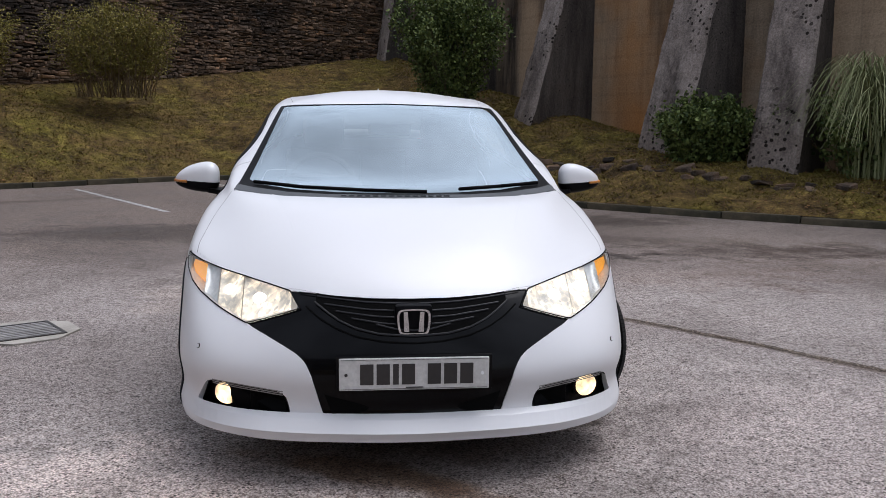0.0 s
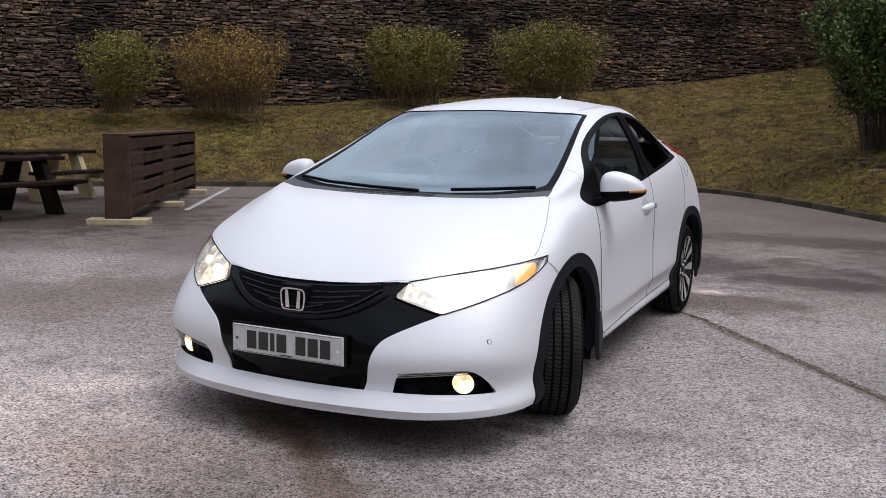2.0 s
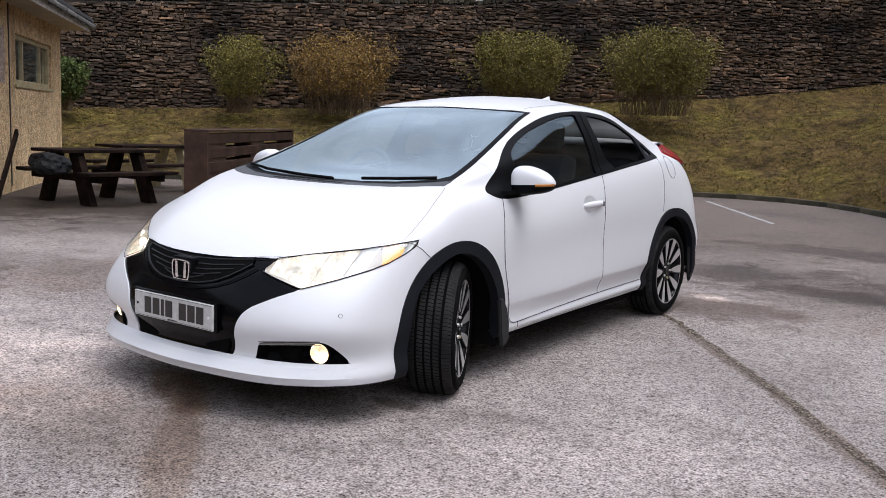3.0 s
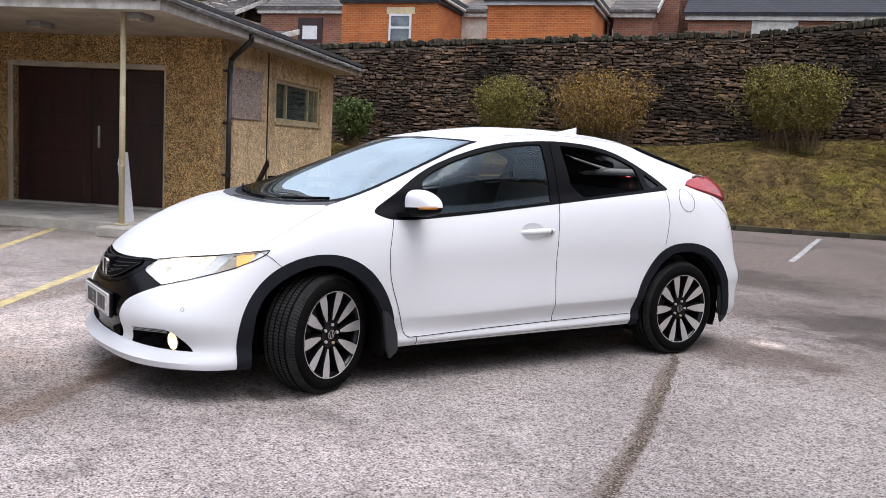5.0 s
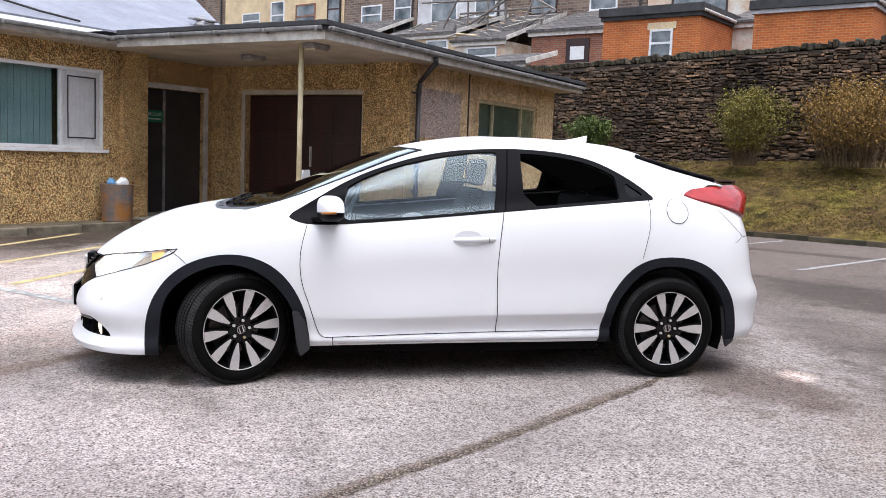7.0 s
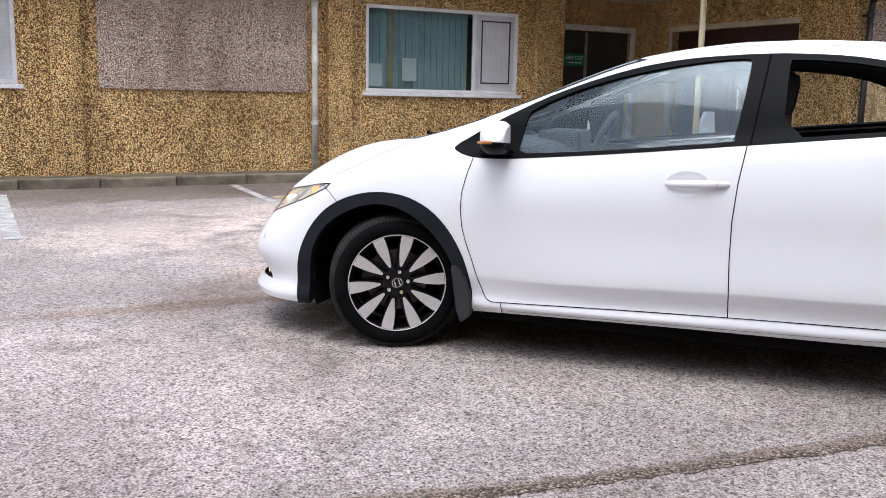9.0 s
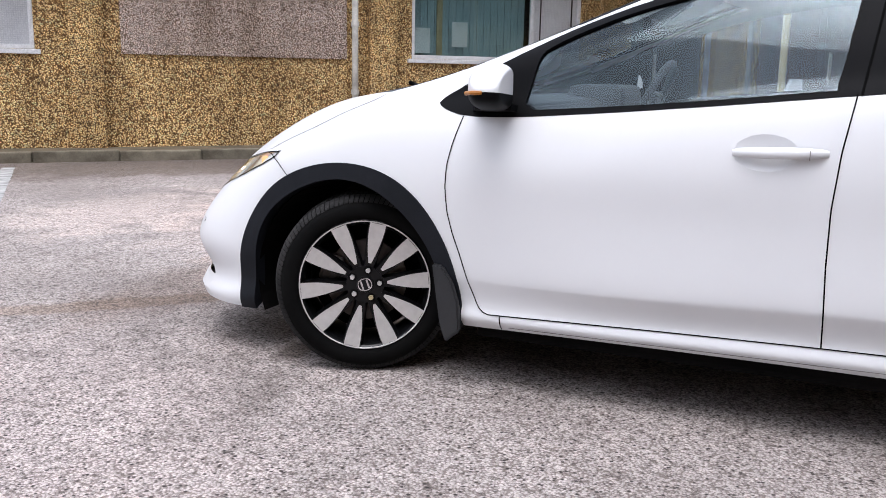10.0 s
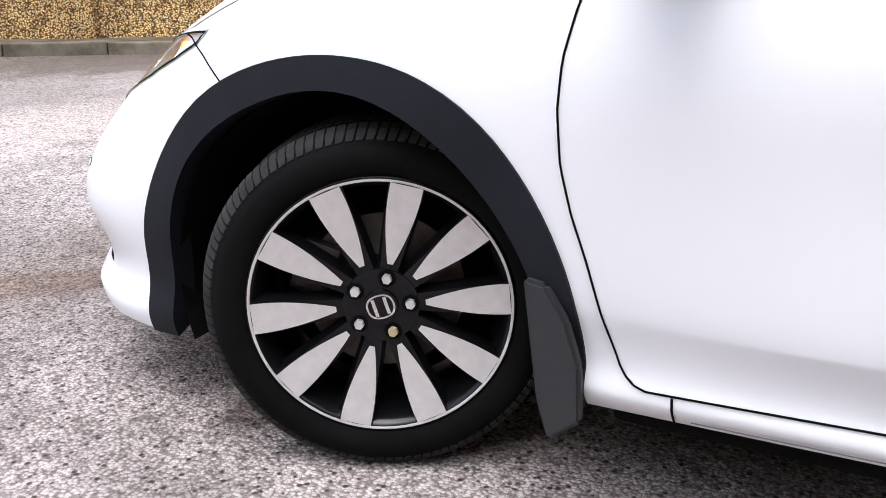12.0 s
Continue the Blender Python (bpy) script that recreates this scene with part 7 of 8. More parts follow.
# eaves, soffit, fascia and gutters
roof = structure(new("roof"), "low hall roof with pale sheeting, white eaves and grey gutters", "roof")
roof.matrix_basis = BLD
part("soffit_front", boxes((-5.3, 9.0, -8.2, -7.42, 2.80, 2.83)), SOFFIT, roof)
part("fascia_front", boxes((-5.3, 9.0, -7.45, -7.42, 2.81, 2.93)), FASCIA, roof)
part("canopy_soffit", boxes((-8.4, -5.3, -8.45, -3.46, 2.80, 2.835)), SOFFIT, roof)
part("side_soffit", boxes((-14.35, -8.4, -4.15, -3.46, 2.80, 2.835)), SOFFIT, roof)
part("canopy_fascia", boxes((-14.35, -5.27, -3.46, -3.43, 2.79, 2.93), (-5.30, -5.27, -7.42, -3.46, 2.79, 2.93)), FASCIA, roof)
part("canopy_felt", boxes((-14.4, -5.20, -12.0, -3.36, 2.965, 3.035), bevel=0.01), FELT, roof)


def half_gutter(p, q):
    bm = bmesh.new()
    p, q = Vector(p), Vector(q)
    d = (q - p).normalized()
    side = d.cross(Vector((0, 0, 1)))
    rows = []
    for e in (p, q):
        rows.append([e + side * 0.055 * math.cos(t) - Vector((0, 0, 0.055 * math.sin(t))) for t in [math.pi * k / 10 for k in range(11)]])
    bm = sheet(rows)
    bmesh.ops.solidify(bm, geom=bm.faces[:], thickness=0.006)
    for k in range(int((q - p).length / 0.9) + 1):
        e = p + d * min(k * 0.9 + 0.1, (q - p).length - 0.05)
        m = Matrix.Translation(e) @ Matrix(((d.x, side.x, 0, 0), (d.y, side.y, 0, 0), (0, 0, 1, 0), (0, 0, 0, 1)))
        box(bm, -0.015, 0.015, -0.062, 0.062, -0.066, 0.0, m=m)
    return bm


part("gutter_front", half_gutter((-5.2, -7.36, 2.93), (9.0, -7.36, 2.90)), GUTTER, roof, smooth=True)
part("gutter_canopy", half_gutter((-5.21, -3.40, 2.955), (-5.21, -7.4, 2.95)), GUTTER, roof, smooth=True)
part("gutter_side", half_gutter((-14.3, -3.37, 2.92), (-5.25, -3.37, 2.955)), GUTTER, roof, smooth=True)
bm = bmesh.new()
prism(bm, [(-5.2, -7.34, 2.99), (9.2, -7.34, 2.99), (9.2, -11.5, 4.6), (-10.9, -11.5, 4.6), (-9.41, -9.28, 3.74), (-5.55, -7.46, 3.037)], (0, 0, 0.03))
part("roof_sheet", bm, SHEET, roof, "pale grey roof sheeting")
bm = bmesh.new()
for k, (dx, dz, r) in enumerate(((0, 0, 4), (0.12, 0.05, -3), (0.3, 0.02, 8))):
    box(bm, -0.6, 0.6, -0.07, 0.07, 0, 0.03, m=pose(-8.75 + dx, -9.0 + dx * 0.4, 3.68 + dz, 0, 8 + r, 28 + r * 2))
part("loose_board", bm, GUTTER, roof)
bm = bmesh.new()
pipe(bm, [(-3.0, -9.6, 3.925), (-3.2, -8.6, 3.54), (-3.6, -8.0, 3.31), (-4.1, -7.6, 3.155), (-4.6, -7.42, 3.085)], 0.016, 6)
part("cable", bm, BLACK_PIPE, roof)

# things on the hall
post = thing("canopy_post", BLD @ pose(-5.62, -4.1, 0.13), "slim cream painted steel post under the canopy", "post")
bm = bmesh.new()
tube(bm, (0, 0, 0), (0, 0, 2.67), 0.037, seg=16)
part("shaft", bm, CREAM, post, smooth=True)
part("base_plate", boxes((-0.07, 0.07, -0.07, 0.07, 0, 0.02), bevel=0.004), CREAM, post)
bm = bmesh.new()
tube(bm, (0, 0, 0.75), (0, 0, 0.78), 0.043, seg=16)
part("collar", bm, CREAM, post)
pad = tagged(part("post_pad", boxes((-6.05, -5.25, -4.25, -3.75, 0.0, 0.125), bevel=0.02), PALE, at=BLD), "pale concrete pad under the canopy post", "pad")
board = thing("leaning_board", BLD @ pose(-5.97, -4.22, 0.13, 6, 0, 8), "grey metal panel leaning behind the post", "panel")
bm = bmesh.new()
prism(bm, [(-0.13, 0, 0), (0.13, 0, 0), (0.13, 0, 0.78), (0.02, 0, 0.92), (-0.13, 0, 0.92)], (0, 0.05, 0))
part("sheet", bm, RENDER_GREY, board)


def downpipe(name, pts, r, material, label, clips=()):
    ob = thing(name, BLD, label, "drainpipe")
    bm = bmesh.new()
    pipe(bm, pts, r, 12)
    part("pipe", bm, material, ob, smooth=True)
    for x, y, z in clips:
        bm = bmesh.new()
        tube(bm, (x, y, z), (x, y, z + 0.06), r * 1.25, seg=12)
        box(bm, x - 0.015, x + 0.015, y - 0.1, y, z + 0.015, z + 0.045)
        part("clip", bm, material, ob)
    return ob


downpipe("drainpipe", [(-2.03, -7.37, 2.88), (-2.03, -7.4, 2.78), (-2.03, -7.77, 2.55), (-2.03, -7.78, 2.4), (-2.03, -7.78, 0.12)], 0.042, FASCIA, "off-white plastic drainpipe on the pebbledash wall", [(-2.03, -7.78, z) for z in (0.75, 1.6, 2.35)])
downpipe("drainpipe", [(-8.05, -3.38, 2.86), (-8.08, -3.4, 2.78), (-8.24, -3.78, 2.5), (-8.24, -3.80, 2.35), (-8.24, -3.80, 0.1), (-8.2, -3.65, 0.04)], 0.04, BLACK_PIPE, "black iron drainpipe at the corner of the hall", [(-8.24, -3.80, z) for z in (0.7, 1.5, 2.3)])
for lx, ly in ((-5.75, -3.95), (-6.75, -6.0)):
    lamp = thing("bulkhead_light", BLD @ pose(lx, ly, 2.80), "old bulkhead light under the canopy, off", "light")
    part("body", boxes((-0.18, 0.18, -0.11, 0.11, -0.07, 0.0), bevel=0.02), GUTTER, lamp)
    part("lens", boxes((-0.15, 0.15, -0.08, 0.08, -0.10, -0.07), bevel=0.015), SOFFIT, lamp)
bin_ = thing("litter_bin", BLD @ pose(-5.35, -7.5, 0.105), "rusty galvanised litter bin, overfull", "bin")
bm = bmesh.new()
tube(bm, (0, 0, 0), (0, 0, 0.58), 0.225, 0.25, seg=28)
part("drum", bm, RUSTY, bin_, smooth=False)
for z in (0.03, 0.30, 0.575):
    bm = bmesh.new()
    bmesh.ops.create_cone(bm, segments=28, radius1=0.237 + z * 0.024, radius2=0.237 + z * 0.024, depth=0.02, cap_ends=True, matrix=Matrix.Translation((0, 0, z)))
    part("hoop", bm, RUSTY, bin_)
for k, (m_, x, y, s) in enumerate(((PAPER, -0.07, 0.05, 0.09), (BLUE_BAG, 0.08, -0.03, 0.08), (PAPER, 0.02, 0.08, 0.07))):
    bm = bmesh.new()
    bmesh.ops.create_icosphere(bm, subdivisions=2, radius=s, matrix=Matrix.Translation((x, y, 0.6)))
    for v in bm.verts:
        v.co += v.co.normalized() * 0.03 * noise.noise(v.co * 14)
    part("rubbish", bm, m_, bin_)
slab = tagged(part("stone_block", boxes((-8.02, -7.6, -3.75, -3.55, 0.0, 0.42), bevel=0.02), PALE, at=BLD), "pale stone block leaning at the hall corner", "block")
plank = tagged(part("leaning_plank", boxes((-0.05, 0.05, -0.02, 0.02, 0, 1.5), bevel=0.004), WOODDARK, at=BLD @ pose(-8.55, -3.72, 0.0, 0, -52, 0)), "weathered timber plank leaning on the wall", "plank")

# ---------------------------------------------------------------- picnic tables and barrier
def picnic_table(x, y, turn, label, pale_legs=False):
    t = thing("picnic_table", pose(x, y, 0, 0, 0, turn), label, "table", "picnic tables by the hall")
    for k in range(5):
        part("top_board", boxes((-0.375 + k * 0.152, -0.232 + k * 0.152, -0.78, 0.78, 0.70, 0.745), bevel=0.008), WOODDARK, t)
    for sx in (-1, 1):
        part("seat", boxes((sx * 0.72 - 0.14, sx * 0.72 + 0.14, -0.72, 0.72, 0.41, 0.46), bevel=0.01), WOODDARK, t)
    lm = CREAMWOOD if pale_legs else WOODDARK
    for sy in (-0.48, 0.48):
        for sx in (-1, 1):
            bm = bmesh.new()
            prism(bm, [(sx * 0.12, sy - 0.05, 0.70), (sx * 0.32, sy - 0.05, 0.70), (sx * 0.62, sy - 0.05, 0.0), (sx * 0.38, sy - 0.05, 0.0)], (0, 0.10, 0))
            part("leg", bm, lm, t)
        part("cross_beam", boxes((-0.8, 0.8, sy - 0.045, sy + 0.045, 0.32, 0.41), bevel=0.006), lm, t)
    return t


picnic_table(-8.18, 4.25, 0, "dark stained timber picnic table on the tarmac")
picnic_table(-9.75, 6.3, 0, "dark picnic table with pale legs behind the barrier", True)
bundle = thing("bin_bag", pose(-7.75, 3.25, 0.46), "black plastic sack lying at the table's end", "bag")
bm = bmesh.new()
bmesh.ops.create_icosphere(bm, subdivisions=3, radius=0.2)
for v in bm.verts:
    v.co = Vector((v.co.x * 1.3, v.co.y * 1.1, max(-0.1, v.co.z * 0.75))) * (1 + 0.35 * noise.noise(v.co * 6) + 0.22 * noise.noise(v.co * 17))
    v.co.z += 0.1
part("sack", bm, BLACK_BAG, bundle)

fdir = Vector((-2.75, 4.4, 0)).normalized()
fence = thing("timber_barrier", pose(-6.1, 4.25, 0, 0, 0, math.degrees(math.atan2(fdir.y, fdir.x))), "dark brown slatted timber barrier on cream sleepers", "barrier")
part("end_post", boxes((0.0, 0.10, -0.15, 0.15, 0.07, 1.06), bevel=0.008), RIBBED, fence)
part("end_post", boxes((5.0, 5.1, -0.15, 0.15, 0.07, 1.06), bevel=0.008), RIBBED, fence)
part("top_rail", boxes((0.0, 5.1, -0.155, 0.155, 1.06, 1.09), bevel=0.006), RIBBED, fence)
for k in range(5):
    z = 0.16 + k * 0.185
    for sy in (-0.14, 0.12):
        part("slat", boxes((0.10, 5.0, sy, sy + 0.025, z, z + 0.135), bevel=0.005), RIBBED, fence)
        bm = bmesh.new()
        for g in range(4):
            box(bm, 0.1, 5.0, sy + (-0.004 if sy < 0 else 0.025), sy + (0.0 if sy < 0 else 0.029), z + 0.012 + g * 0.03, z + 0.026 + g * 0.03)
        part("ribbing", bm, RIBBED, fence)
for a, b in ((0.9, 1.7), (3.0, 3.4)):
    for k in range(4):
        z = 0.295 + k * 0.185
        part("spacer", boxes((a - 0.78, a, -0.13, 0.13, z, z + 0.05)), RIBBED, fence)
for k, x in enumerate((0.08, 2.45, 4.85)):
    part("sleeper_foot", boxes((x - 0.14, x + 0.14, -0.36, 0.36, 0.0, 0.075), bevel=0.012), CREAMWOOD, fence)

# ---------------------------------------------------------------- upper ground and houses
bm = bmesh.new()
prism(bm, [(-90, 19.6, 0), (40, 19.6, 0), (40, 120, 0), (-90, 120, 0)], (0, 0, 3.0))
structure(part("upper_ground", bm, EARTH, at=WALLM), "yards behind the stone wall", "ground")


def house_window(parent, a0, a1, y, z0, z1, frame_mat=WINFRAME, split=True, lintel=None):
    w = part("window", boxes((a0, a1, y - 0.05, y + 0.02, z0, z0 + 0.07), (a0, a1, y - 0.05, y + 0.02, z1 - 0.07, z1), (a0, a0 + 0.07, y - 0.05, y + 0.02, z0 + 0.07, z1 - 0.07), (a1 - 0.07, a1, y - 0.05, y + 0.02, z0 + 0.07, z1 - 0.07)), frame_mat, parent)
    part("pane", boxes((a0 + 0.05, a1 - 0.05, y - 0.02, y - 0.01, z0 + 0.05, z1 - 0.05)), UWIN_GLASS, w)
    if split:
        zz = z0 + (z1 - z0) * 0.6
        part("transom", boxes((a0 + 0.07, a1 - 0.07, y - 0.045, y - 0.021, zz - 0.035, zz + 0.035)), frame_mat, w)
    part("sill", boxes((a0 - 0.06, a1 + 0.06, y - 0.1, y + 0.02, z0 - 0.09, z0 - 0.004)), FASCIA, w)
    if lintel:
        part("lintel", boxes((a0 - 0.1, a1 + 0.1, y - 0.03, y + 0.02, z1 + 0.004, z1 + 0.22)), lintel, w)
    return w


def house(name, label, cat="house"):
    return thing(name, WALLM, label, cat, "terrace above the wall")


# brick extensions
for x0, x1, zt, wn_ in ((-10.35, -6.92, 6.08, (-8.62, -7.82)), (-5.22, -1.83, 6.0, None)):
    h = house("brick_extension", "flat roofed orange brick house extension", "extension")
    part("wall", boxes((x0, x1, 24.3, 29.5, 3.0, zt)), BRICK, h)
    part("roof", boxes((x0 - 0.12, x1 + 0.15, 24.12, 29.6, zt + 0.12, zt + 0.40), bevel=0.02), FELT, h)
    part("fascia", boxes((x0 - 0.06, x1 + 0.08, 24.2, 29.5, zt, zt + 0.12)), FELT if wn_ else RENDER_GREY, h)
    bm = bmesh.new()
    tube(bm, (x1 + 0.12, 24.2, zt + 0.18), (x1 + 0.16, 29.3, zt + 0.14), 0.06, seg=8)
    tube(bm, (x1 + 0.10, 27.6, zt), (x1 + 0.10, 27.6, 3.4), 0.04, seg=8)
    part("gutter", bm, FASCIA, h)
    if wn_:
        house_window(h, wn_[0], wn_[1], 24.3, 4.6, 5.72, lintel=RENDER_CREAM)
    w2 = part("window", boxes((x1 + 0.0, x1 + 0.02, 27.9, 29.2, 4.7, 5.5)), WINFRAME, h)
    part("pane", boxes((x1 + 0.021, x1 + 0.027, 28.0, 28.55, 4.8, 5.4), (x1 + 0.021, x1 + 0.027, 28.62, 29.1, 4.8, 5.4)), UWIN_GLASS, w2)


def terrace(x0, x1, ztop, material, label, windows, y=31.0, fr=WINFRAME):
    h = house("terraced_house", label)
    part("wall", boxes((x0, x1, y, y + 7, 3.0, ztop)), material, h)
    bm = bmesh.new()
    prism(bm, [(x0, y - 0.2, ztop), (x0, y + 3.5, ztop + 2.2), (x0, y + 7.2, ztop)], (x1 - x0, 0, 0))
    part("roof", bm, SLATE, h)
    for w in windows:
        house_window(h, *w[:2], y - 0.004, *w[2:4], fr if len(w) < 5 else w[4])
    part("drainpipe", tube(bmesh.new(), (x1 - 0.25, y - 0.07, 3.0), (x1 - 0.25, y - 0.07, ztop), 0.05, seg=8), BLACK_PIPE, h)
    return h


terrace(-47, -38.6, 10.6, STONEWORK, "brown stone terraced house", [(-42.5, -41.2, 8.2, 9.6)])
terrace(-38.55, -29.0, 10.6, RENDER_CREAM, "cream rendered terraced house", [(-37, -35.5, 7.9, 9.0), (-34.6, -33.5, 7.6, 9.5), (-32.6, -31.1, 7.6, 9.2, BRICK_DARK), (-30.2, -29.2, 7.9, 9.4, DOOR_BROWN)])
terrace(-28.95, -24.1, 10.6, STONEWORK, "brown stone terraced house", [(-27.75, -26.36, 7.6, 8.8), (-25.54, -24.4, 7.4, 9.3)])
terrace(-24.05, -19.0, 10.6, RENDER_GREY, "grey rendered terraced house", [(-23.2, -21.6, 7.6, 9.3), (-20.6, -19.4, 7.8, 9.4)])
terrace(-18.95, -12.0, 10.6, STONEWORK, "terraced house behind scaffolding", [(-17.6, -16.2, 7.7, 9.2, DOOR_BROWN), (-14.6, -13.3, 7.7, 9.2)])
terrace(-11.95, -5.6, 10.6, RENDER_WHITE, "terraced house with flaking white render", [(-10.9, -8.6, 7.15, 8.8, DOOR_BROWN), (-7.6, -6.2, 7.2, 8.8)])
terrace(-5.55, -1.6, 10.6, RENDER_WHITE, "pale rendered terraced house", [(-4.6, -3.0, 7.1, 8.8)])
terrace(9.05, 21.0, 10.6, BRICK_DARK, "old red brick terraced house", [(12.0, 13.2, 7.3, 8.5)])
terrace(-1.55, 9.0, 10.6, BRICK_DARK, "old red brick terraced house", [(-0.9, 0.0, 7.3, 8.5, DOOR_BROWN)])

# low slate-roofed outbuildings between wall and terrace
def leanto(x0, x1, y0, y1, z0, z1, wall_mat, roof_mat, label):
    h = house("outbuilding", label, "outbuilding")
    part("wall", boxes((x0, x1, y0 + 0.15, y1, 3.0, z0)), wall_mat, h)
    bm = bmesh.new()
    prism(bm, [(x0 - 0.15, y0 - 0.05, z0), (x0 - 0.15, y0 - 0.05, z0 + 0.10), (x0 - 0.15, y1, z1 + 0.1), (x0 - 0.15, y1, z1)], (x1 - x0 + 0.3, 0, 0))
    part("roof", bm, roof_mat, h)
    part("fascia", boxes((x0 - 0.1, x1 + 0.1, y0 + 0.02, y0 + 0.06, z0 - 0.15, z0 + 0.02)), FASCIA, h)
    part("verge", prism(bmesh.new(), [(x1 + 0.16, y0 - 0.06, z0 + 0.0), (x1 + 0.16, y0 - 0.06, z0 + 0.16), (x1 + 0.16, y1, z1 + 0.16), (x1 + 0.16, y1, z1)], (0.05, 0, 0)), FASCIA, h)
    return h


leanto(-28.5, -24.5, 27.5, 31.0, 6.6, 7.9, STONEWORK, SLATE, "stone outbuilding with old slate roof")
o1 = leanto(-22.6, -18.9, 27.2, 31.0, 6.5, 7.7, RENDER_CREAM, SLATE, "cream outbuilding with a broken slate roof")
house_window(o1, -20.5, -19.3, 27.35, 5.4, 6.3)
o2 = leanto(-18.4, -15.9, 26.5, 31.0, 6.0, 7.6, RENDER_WHITE, SLATE, "white outbuilding with old slate roof")
house_window(o2, -17.8, -16.3, 26.65, 4.9, 5.8)
o3 = leanto(-15.0, -11.2, 27.0, 31.0, 6.3, 7.6, BRICK_DARK, SLATE, "dark brick outbuilding with slate roof")
part("door", boxes((-13.4, -12.4, 27.1, 27.15, 3.0, 6.0)), DOOR_BROWN, o3)
part("window", boxes((-13.2, -12.6, 27.08, 27.1, 5.2, 5.7)), PAPER, o3)
leanto(-7.0, -5.4, 27.0, 31.0, 6.2, 7.4, RENDER_WHITE, SLATE, "white outbuilding with slate roof")
o4 = leanto(-1.5, -0.2, 27.0, 31.0, 6.2, 7.6, BRICK_DARK, SLATE, "brick outbuilding with slate roof")
o5 = leanto(1.0, 12.0, 26.5, 31.0, 6.05, 7.6, BRICK_DARK, SLATE_BLUE, "brick outbuilding with blue-black slate roof and white fascia")
for a, b in ((3.0, 4.4), (6.0, 9.5)):
    part("white_panel", boxes((a, b, 26.6, 26.64, 3.0, 5.9)), FASCIA, o5)
leanto(-13.1, -11.3, 20.8, 22.6, 4.35, 4.8, STONEWORK, SLATE, "low stone shed with old slates behind the wall")
rng = random.Random(77)
wreck = house("fallen_boards", "pale broken boards and laths lying on the roofs", "debris")
for k in range(34):
    a, s = rng.uniform(-22.3, -15.9), rng.random()
    z = (6.55 + 1.2 * s if a < -18.8 else 6.1 + 1.6 * s) + 0.14
    b = (27.2 if a < -18.8 else 26.5) + 3.6 * s
    L = rng.choice((0.2, 0.3, 0.4, 0.9, 1.6))
    part("board", boxes((-L / 2, L / 2, -0.05, 0.05, 0, 0.03)), FASCIA if k % 3 else RENDER_CREAM, wreck, at=pose(a, b, z, rng.uniform(-8, 8) + 16, rng.uniform(-12, 12), rng.uniform(0, 180)))
ch = house("chimney_stack", "old red brick chimney breast", "chimney")
part("brick_shaft", boxes((-1.3, 0.5, 29.8, 30.9, 3.0, 10.0)), BRICK_DARK, ch)

scaf = house("scaffolding", "rusty tube scaffolding leaning on the terrace", "scaffolding")
for k, (p, q) in enumerate((((-19.4, 28.8, 5.0), (-19.4, 28.8, 10)), ((-17.4, 28.8, 5.0), (-17.4, 28.8, 10)), ((-15.6, 28.8, 5.0), (-15.6, 28.8, 10)), ((-19.8, 28.8, 7.6), (-15.2, 28.8, 7.6)), ((-19.8, 28.8, 8.6), (-15.2, 28.8, 8.6)), ((-19.6, 28.6, 6.4), (-16.0, 28.6, 9.2)), ((-20.6, 28.2, 6.2), (-17.0, 28.4, 8.0)), ((-17.8, 28.5, 6.0), (-15.0, 28.5, 7.4)), ((-21.5, 28.2, 8.1), (-15.2, 28.4, 7.9)), ((-16.6, 27.8, 5.2), (-14.9, 28.2, 9.6)), ((-20.9, 28.0, 5.6), (-18.6, 28.3, 9.8)), ((-18.4, 28.9, 5.0), (-18.4, 28.9, 10)), ((-14.8, 28.6, 7.4), (-18.6, 28.6, 9.4)))):
    part("tube", tube(bmesh.new(), p, q, 0.045, seg=8), STEEL, scaf)

# ---------------------------------------------------------------- plants
def leaf_quads(bm, rng, centre, size, n, spread, up=0.3):
    for _ in range(n):
        c = centre + Vector((rng.gauss(0, spread), rng.gauss(0, spread), rng.gauss(0, spread)))
        d = Vector((rng.uniform(-1, 1), rng.uniform(-1, 1), rng.uniform(-0.6, 1) + up)).normalized()
        s = d.orthogonal().normalized()
        s.rotate(Matrix.Rotation(rng.uniform(0, 6.28), 3, d))
        l, w = size * rng.uniform(0.7, 1.3), size * rng.uniform(0.3, 0.5)
        vs = [bm.verts.new(c), bm.verts.new(c + d * l * 0.5 + s * w), bm.verts.new(c + d * l), bm.verts.new(c + d * l * 0.5 - s * w)]
        bm.faces.new(vs)


def twig(bm, p, d, length, r, rng, bends=3, tips=None, droop=0.0):
    """A thin bending stem of three sides; gathers its tip."""
    ring = None
    for k in range(bends + 1):
        rr = r * (1 - 0.8 * k / bends)
        s = d.orthogonal().normalized()
        t = d.cross(s)
        cur = [bm.verts.new(p + (s * math.cos(a) + t * math.sin(a)) * rr) for a in (0, 2.09, 4.19)]
        if ring:
            for i in range(3):
                bm.faces.new((ring[i], ring[(i + 1) % 3], cur[(i + 1) % 3], cur[i]))
        ring = cur
        if tips is not None and k > 0:
            tips.append((p.copy(), d.copy()))
        d = (d + Vector((rng.uniform(-0.3, 0.3), rng.uniform(-0.3, 0.3), rng.uniform(-0.12, 0.2) - droop))).normalized()
        p = p + d * length / bends
    return p


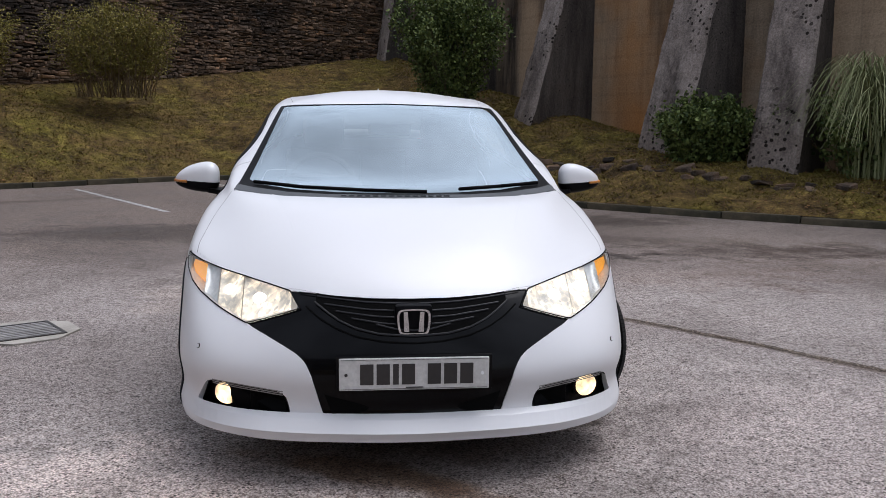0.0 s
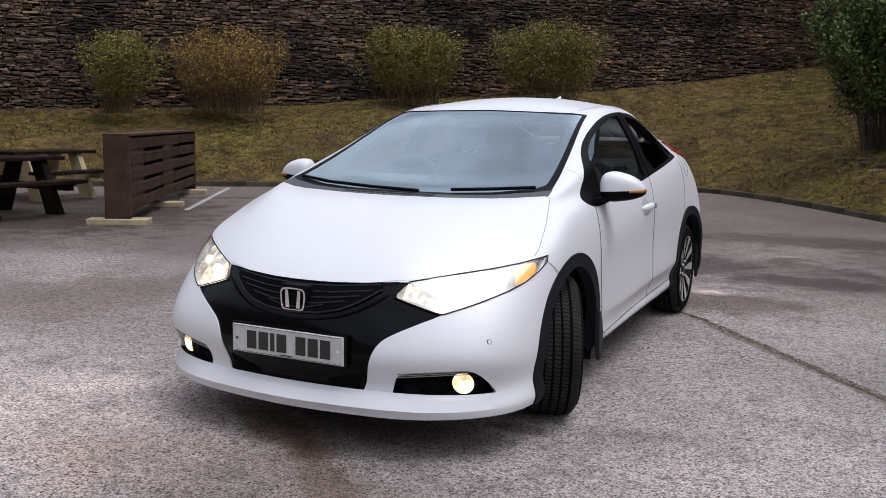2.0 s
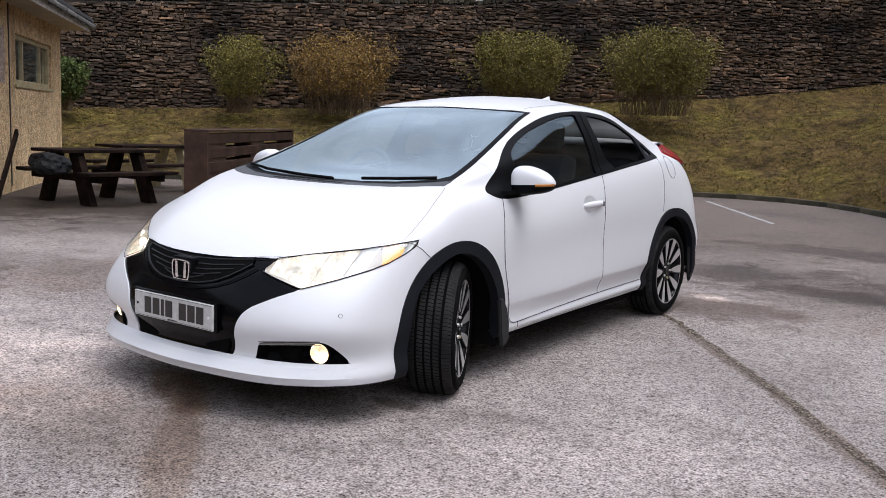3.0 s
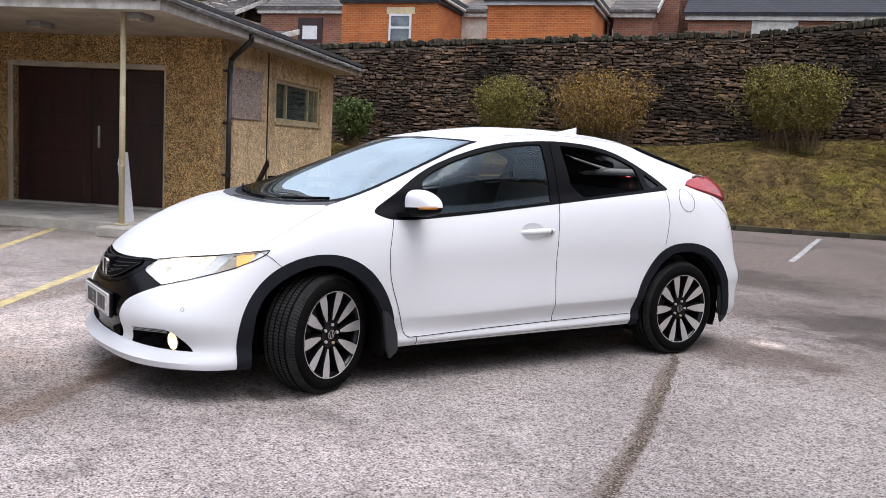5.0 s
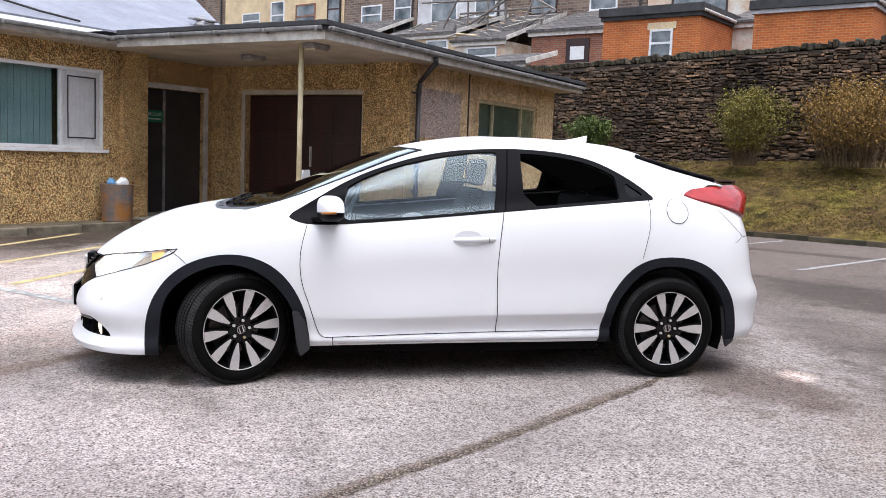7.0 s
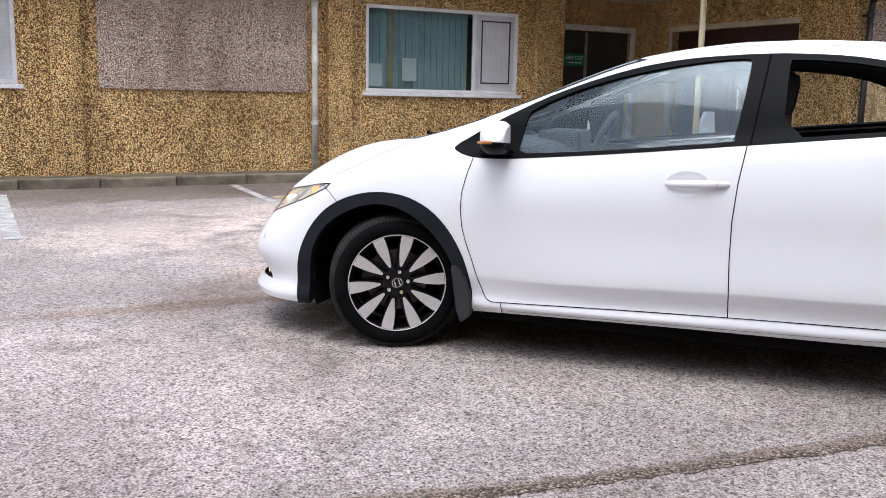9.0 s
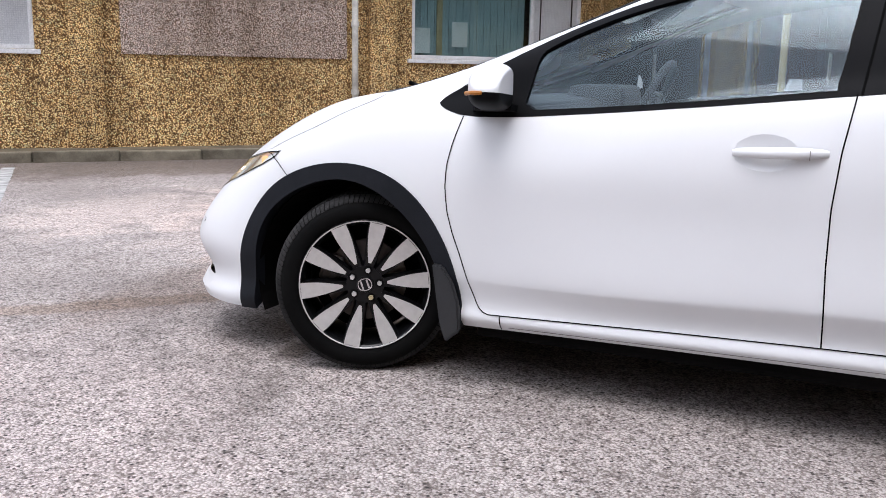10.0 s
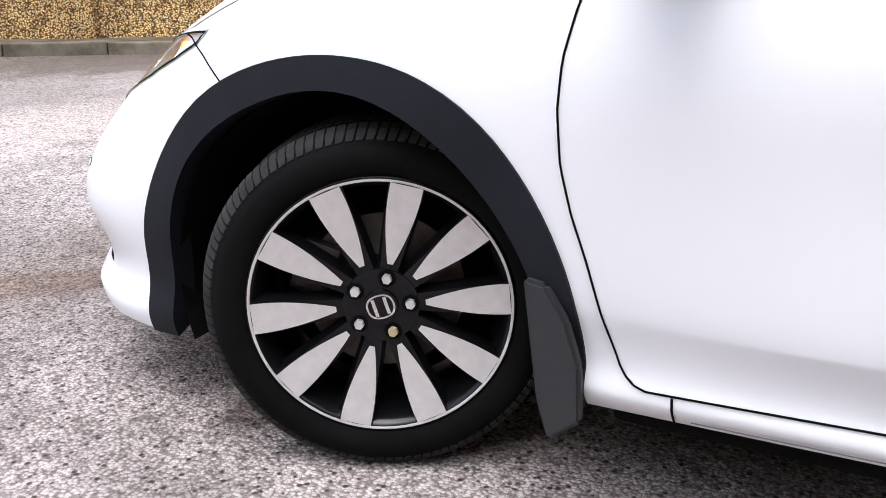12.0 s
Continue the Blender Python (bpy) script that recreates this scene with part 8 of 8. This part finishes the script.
def bush(a, b, zbase, height, width, leaf_material, label, seed, stems=70, leaves=5, leaf=0.045, name="bush", place=None, depth=0.55, fill=0.0, foot=0.36, stem=None):
    rng = random.Random(seed)
    at = Matrix.Translation(place if place else wall_at(a, b, zbase))
    ob = thing(name, at, label, "bush", "bushes along the stone wall" if not place else "")
    bt, bl, tips = bmesh.new(), bmesh.new(), []
    for _ in range(stems):
        ang, rad = rng.uniform(0, math.tau), math.sqrt(rng.random()) * foot * width
        p = Vector((math.cos(ang) * rad, math.sin(ang) * rad * depth, -0.08))
        out = Vector((math.cos(ang) * rng.uniform(0, width * 0.22), math.sin(ang) * width * 0.2 * depth, height * rng.uniform(0.5, 0.9)))
        L = out.length
        mine = []
        twig(bt, p, (out + Vector((0, 0, height * 0.25))).normalized(), L, 0.010, rng, 5, mine)
        for q, d in mine[1:]:
            for _k in range(3):
                dd = (d + Vector((rng.uniform(-0.9, 0.9), rng.uniform(-0.9, 0.9), rng.uniform(-0.2, 0.7)))).normalized()
                twig(bt, q, dd, rng.uniform(0.15, 0.4) * height * 0.4, 0.006, rng, 2, tips)
        tips += mine[2:]
    for q, d in tips:
        if q.z > height * (0.25 - fill) or rng.random() < 0.3:
            k = leaves if q.z > height * 0.6 else max(1, int(leaves * 0.6))
            leaf_quads(bl, rng, q, leaf, k, 0.07)
    part("twig_mass", bt, stem or TWIG, ob)
    part("foliage", bl, leaf_material, ob)
    return ob


bush(-2.95, 17.6, 1.45, 1.8, 1.35, LEAF_OLIVE, "thin twiggy shrub with yellow-green leaves", 1, 80, 11, fill=0.2)
bush(-0.5, 17.5, 1.5, 1.95, 2.7, LEAF_BROWN, "wide brown twiggy shrub with few leaves", 2, 170, 5, fill=0.25)
bush(3.9, 17.7, 1.75, 1.95, 2.4, LEAF_OLIVE, "twiggy shrub with fresh green top", 3, 120, 11, fill=0.2)
bush(7.1, 17.0, 1.8, 2.1, 2.45, LEAF_OLIVE, "olive brown twiggy shrub before the wall", 4, 140, 9, fill=0.2)
bush(-6.9, 17.4, 1.35, 1.2, 0.95, LEAF_DARK, "dark green ivy shrub by the hall", 5, 60, 9, 0.06, fill=0.3)
bush(0, 0, 0, 3.0, 1.05, LEAF_DARK, "tall dense dark evergreen shrub on the bank", 6, 120, 16, 0.065, "evergreen_shrub", (1.98, 14.8, 1.05), 0.9, 0.3, 0.20, DARK_TWIG)
bush(0, 0, 0, 1.3, 1.25, LEAF_DARK, "dark ivy and bramble mound between buttresses", 7, 110, 17, 0.062, "ivy_mound", (5.66, 10.25, 0.4), 0.6, 0.4, 0.36, DARK_TWIG)
bush(0, 0, 0, 1.5, 1.7, LEAF_DARK, "dark leafy undergrowth behind long grass", 8, 80, 8, 0.07, "undergrowth", (7.65, 8.6, 0.3), 0.7, 0.4)

# long arching grass
rng = random.Random(12)
pam = thing("arching_grass", pose(7.35, 8.35, 0.3), "tall clump of long arching pale green grass", "grass")
bm = bmesh.new()
for _ in range(560):
    ang = rng.uniform(0, math.tau)
    d = Vector((math.cos(ang), math.sin(ang), 0))
    L, H, w = rng.uniform(0.6, 1.65), rng.uniform(1.6, 2.8), rng.uniform(0.009, 0.018)
    side = Vector((-d.y, d.x, 0)) * w
    prev = None
    base = Vector((rng.gauss(0, 0.14), rng.gauss(0, 0.14), 0))
    for k in range(9):
        s = k / 8
        p = base + d * L * (s ** 1.4) + Vector((0, 0, H * (2.4 * s - 2.0 * s * s) ))
        ws = side * (1 - s * 0.85)
        cur = [bm.verts.new(p - ws), bm.verts.new(p + ws)]
        if prev:
            bm.faces.new((prev[0], prev[1], cur[1], cur[0]))
        prev = cur
part("blades", bm, PAMPAS, pam)

# grass over the bank, and fallen leaves and moss clumps
rng = random.Random(21)
gv, gf = [], []
for _ in range(120000):
    i, r = rng.randrange(2, 84), rng.random()
    p = bank_point(i, r).lerp(bank_point(i + 1, r), rng.random())
    if noise.noise(p * 0.8) < -0.28 and rng.random() < 0.75:
        continue
    h, w = rng.uniform(0.015, 0.045), rng.uniform(0.006, 0.013)
    a = rng.uniform(0, math.tau)
    d = Vector((math.cos(a) * w, math.sin(a) * w, 0))
    tip = p + Vector((rng.uniform(-0.05, 0.05), rng.uniform(-0.05, 0.05), h))
    k = len(gv)
    gv += [tuple(p - d), tuple(p + d), tuple(tip)]
    gf.append((k, k + 1, k + 2))
me = bpy.data.meshes.new("grass")
me.from_pydata(gv, [], gf)
me.materials.append(BLADE)
tagged(new("grass", me), "short rough yellow-green grass on the bank", "grass", kind="stuff")

# fallen leaves on the bank
rng = random.Random(22)
lv, lf = [], []
for _ in range(16000):
    i, r = rng.randrange(2, 84), rng.random()
    p = bank_point(i, r).lerp(bank_point(i + 1, r), rng.random())
    if noise.noise(p * 0.7) < -0.05 and rng.random() < 0.8:
        continue
    a, s = rng.uniform(0, math.tau), rng.uniform(0.018, 0.042)
    u, v = Vector((math.cos(a), math.sin(a), rng.uniform(-0.4, 0.4))) * s, Vector((-math.sin(a), math.cos(a), rng.uniform(-0.4, 0.4))) * s * 0.55
    p += Vector((0, 0, 0.022))
    k = len(lv)
    lv += [tuple(p - u), tuple(p - v), tuple(p + u), tuple(p + v)]
    lf.append((k, k + 1, k + 2, k + 3))
me = bpy.data.meshes.new("fallen_leaves")
me.from_pydata(lv, [], lf)
me.materials.append(LEAF_LITTER)
tagged(new("fallen_leaves", me), "brown and rust fallen leaves scattered over the grass", "leaves", kind="stuff")

# low dry-stone edging in the grass by the buttresses
rng = random.Random(31)
edge = structure(new("edging"), "mossy row of rough stones in the grass", "edging")
for k in range(64):
    s = k / 63
    i = 50 + s * 24
    p = bank_point(int(i), 0.22 + 0.02 * math.sin(k * 2.1) + 0.02 * (k % 2)).lerp(bank_point(int(i) + 1, 0.22 + 0.02 * math.sin(k * 2.1) + 0.02 * (k % 2)), i - int(i))
    o = new("stone", STONES[rng.randrange(24)])
    o.parent = edge
    o.matrix_basis = Matrix.Translation(p) @ pose(0, 0, rng.uniform(-0.07, 0.0), rng.uniform(-14, 14), rng.uniform(-14, 14), -55 + rng.uniform(-35, 35)) @ Matrix.Diagonal((rng.uniform(0.12, 0.36), rng.uniform(0.16, 0.30), rng.uniform(0.05, 0.16), 1))
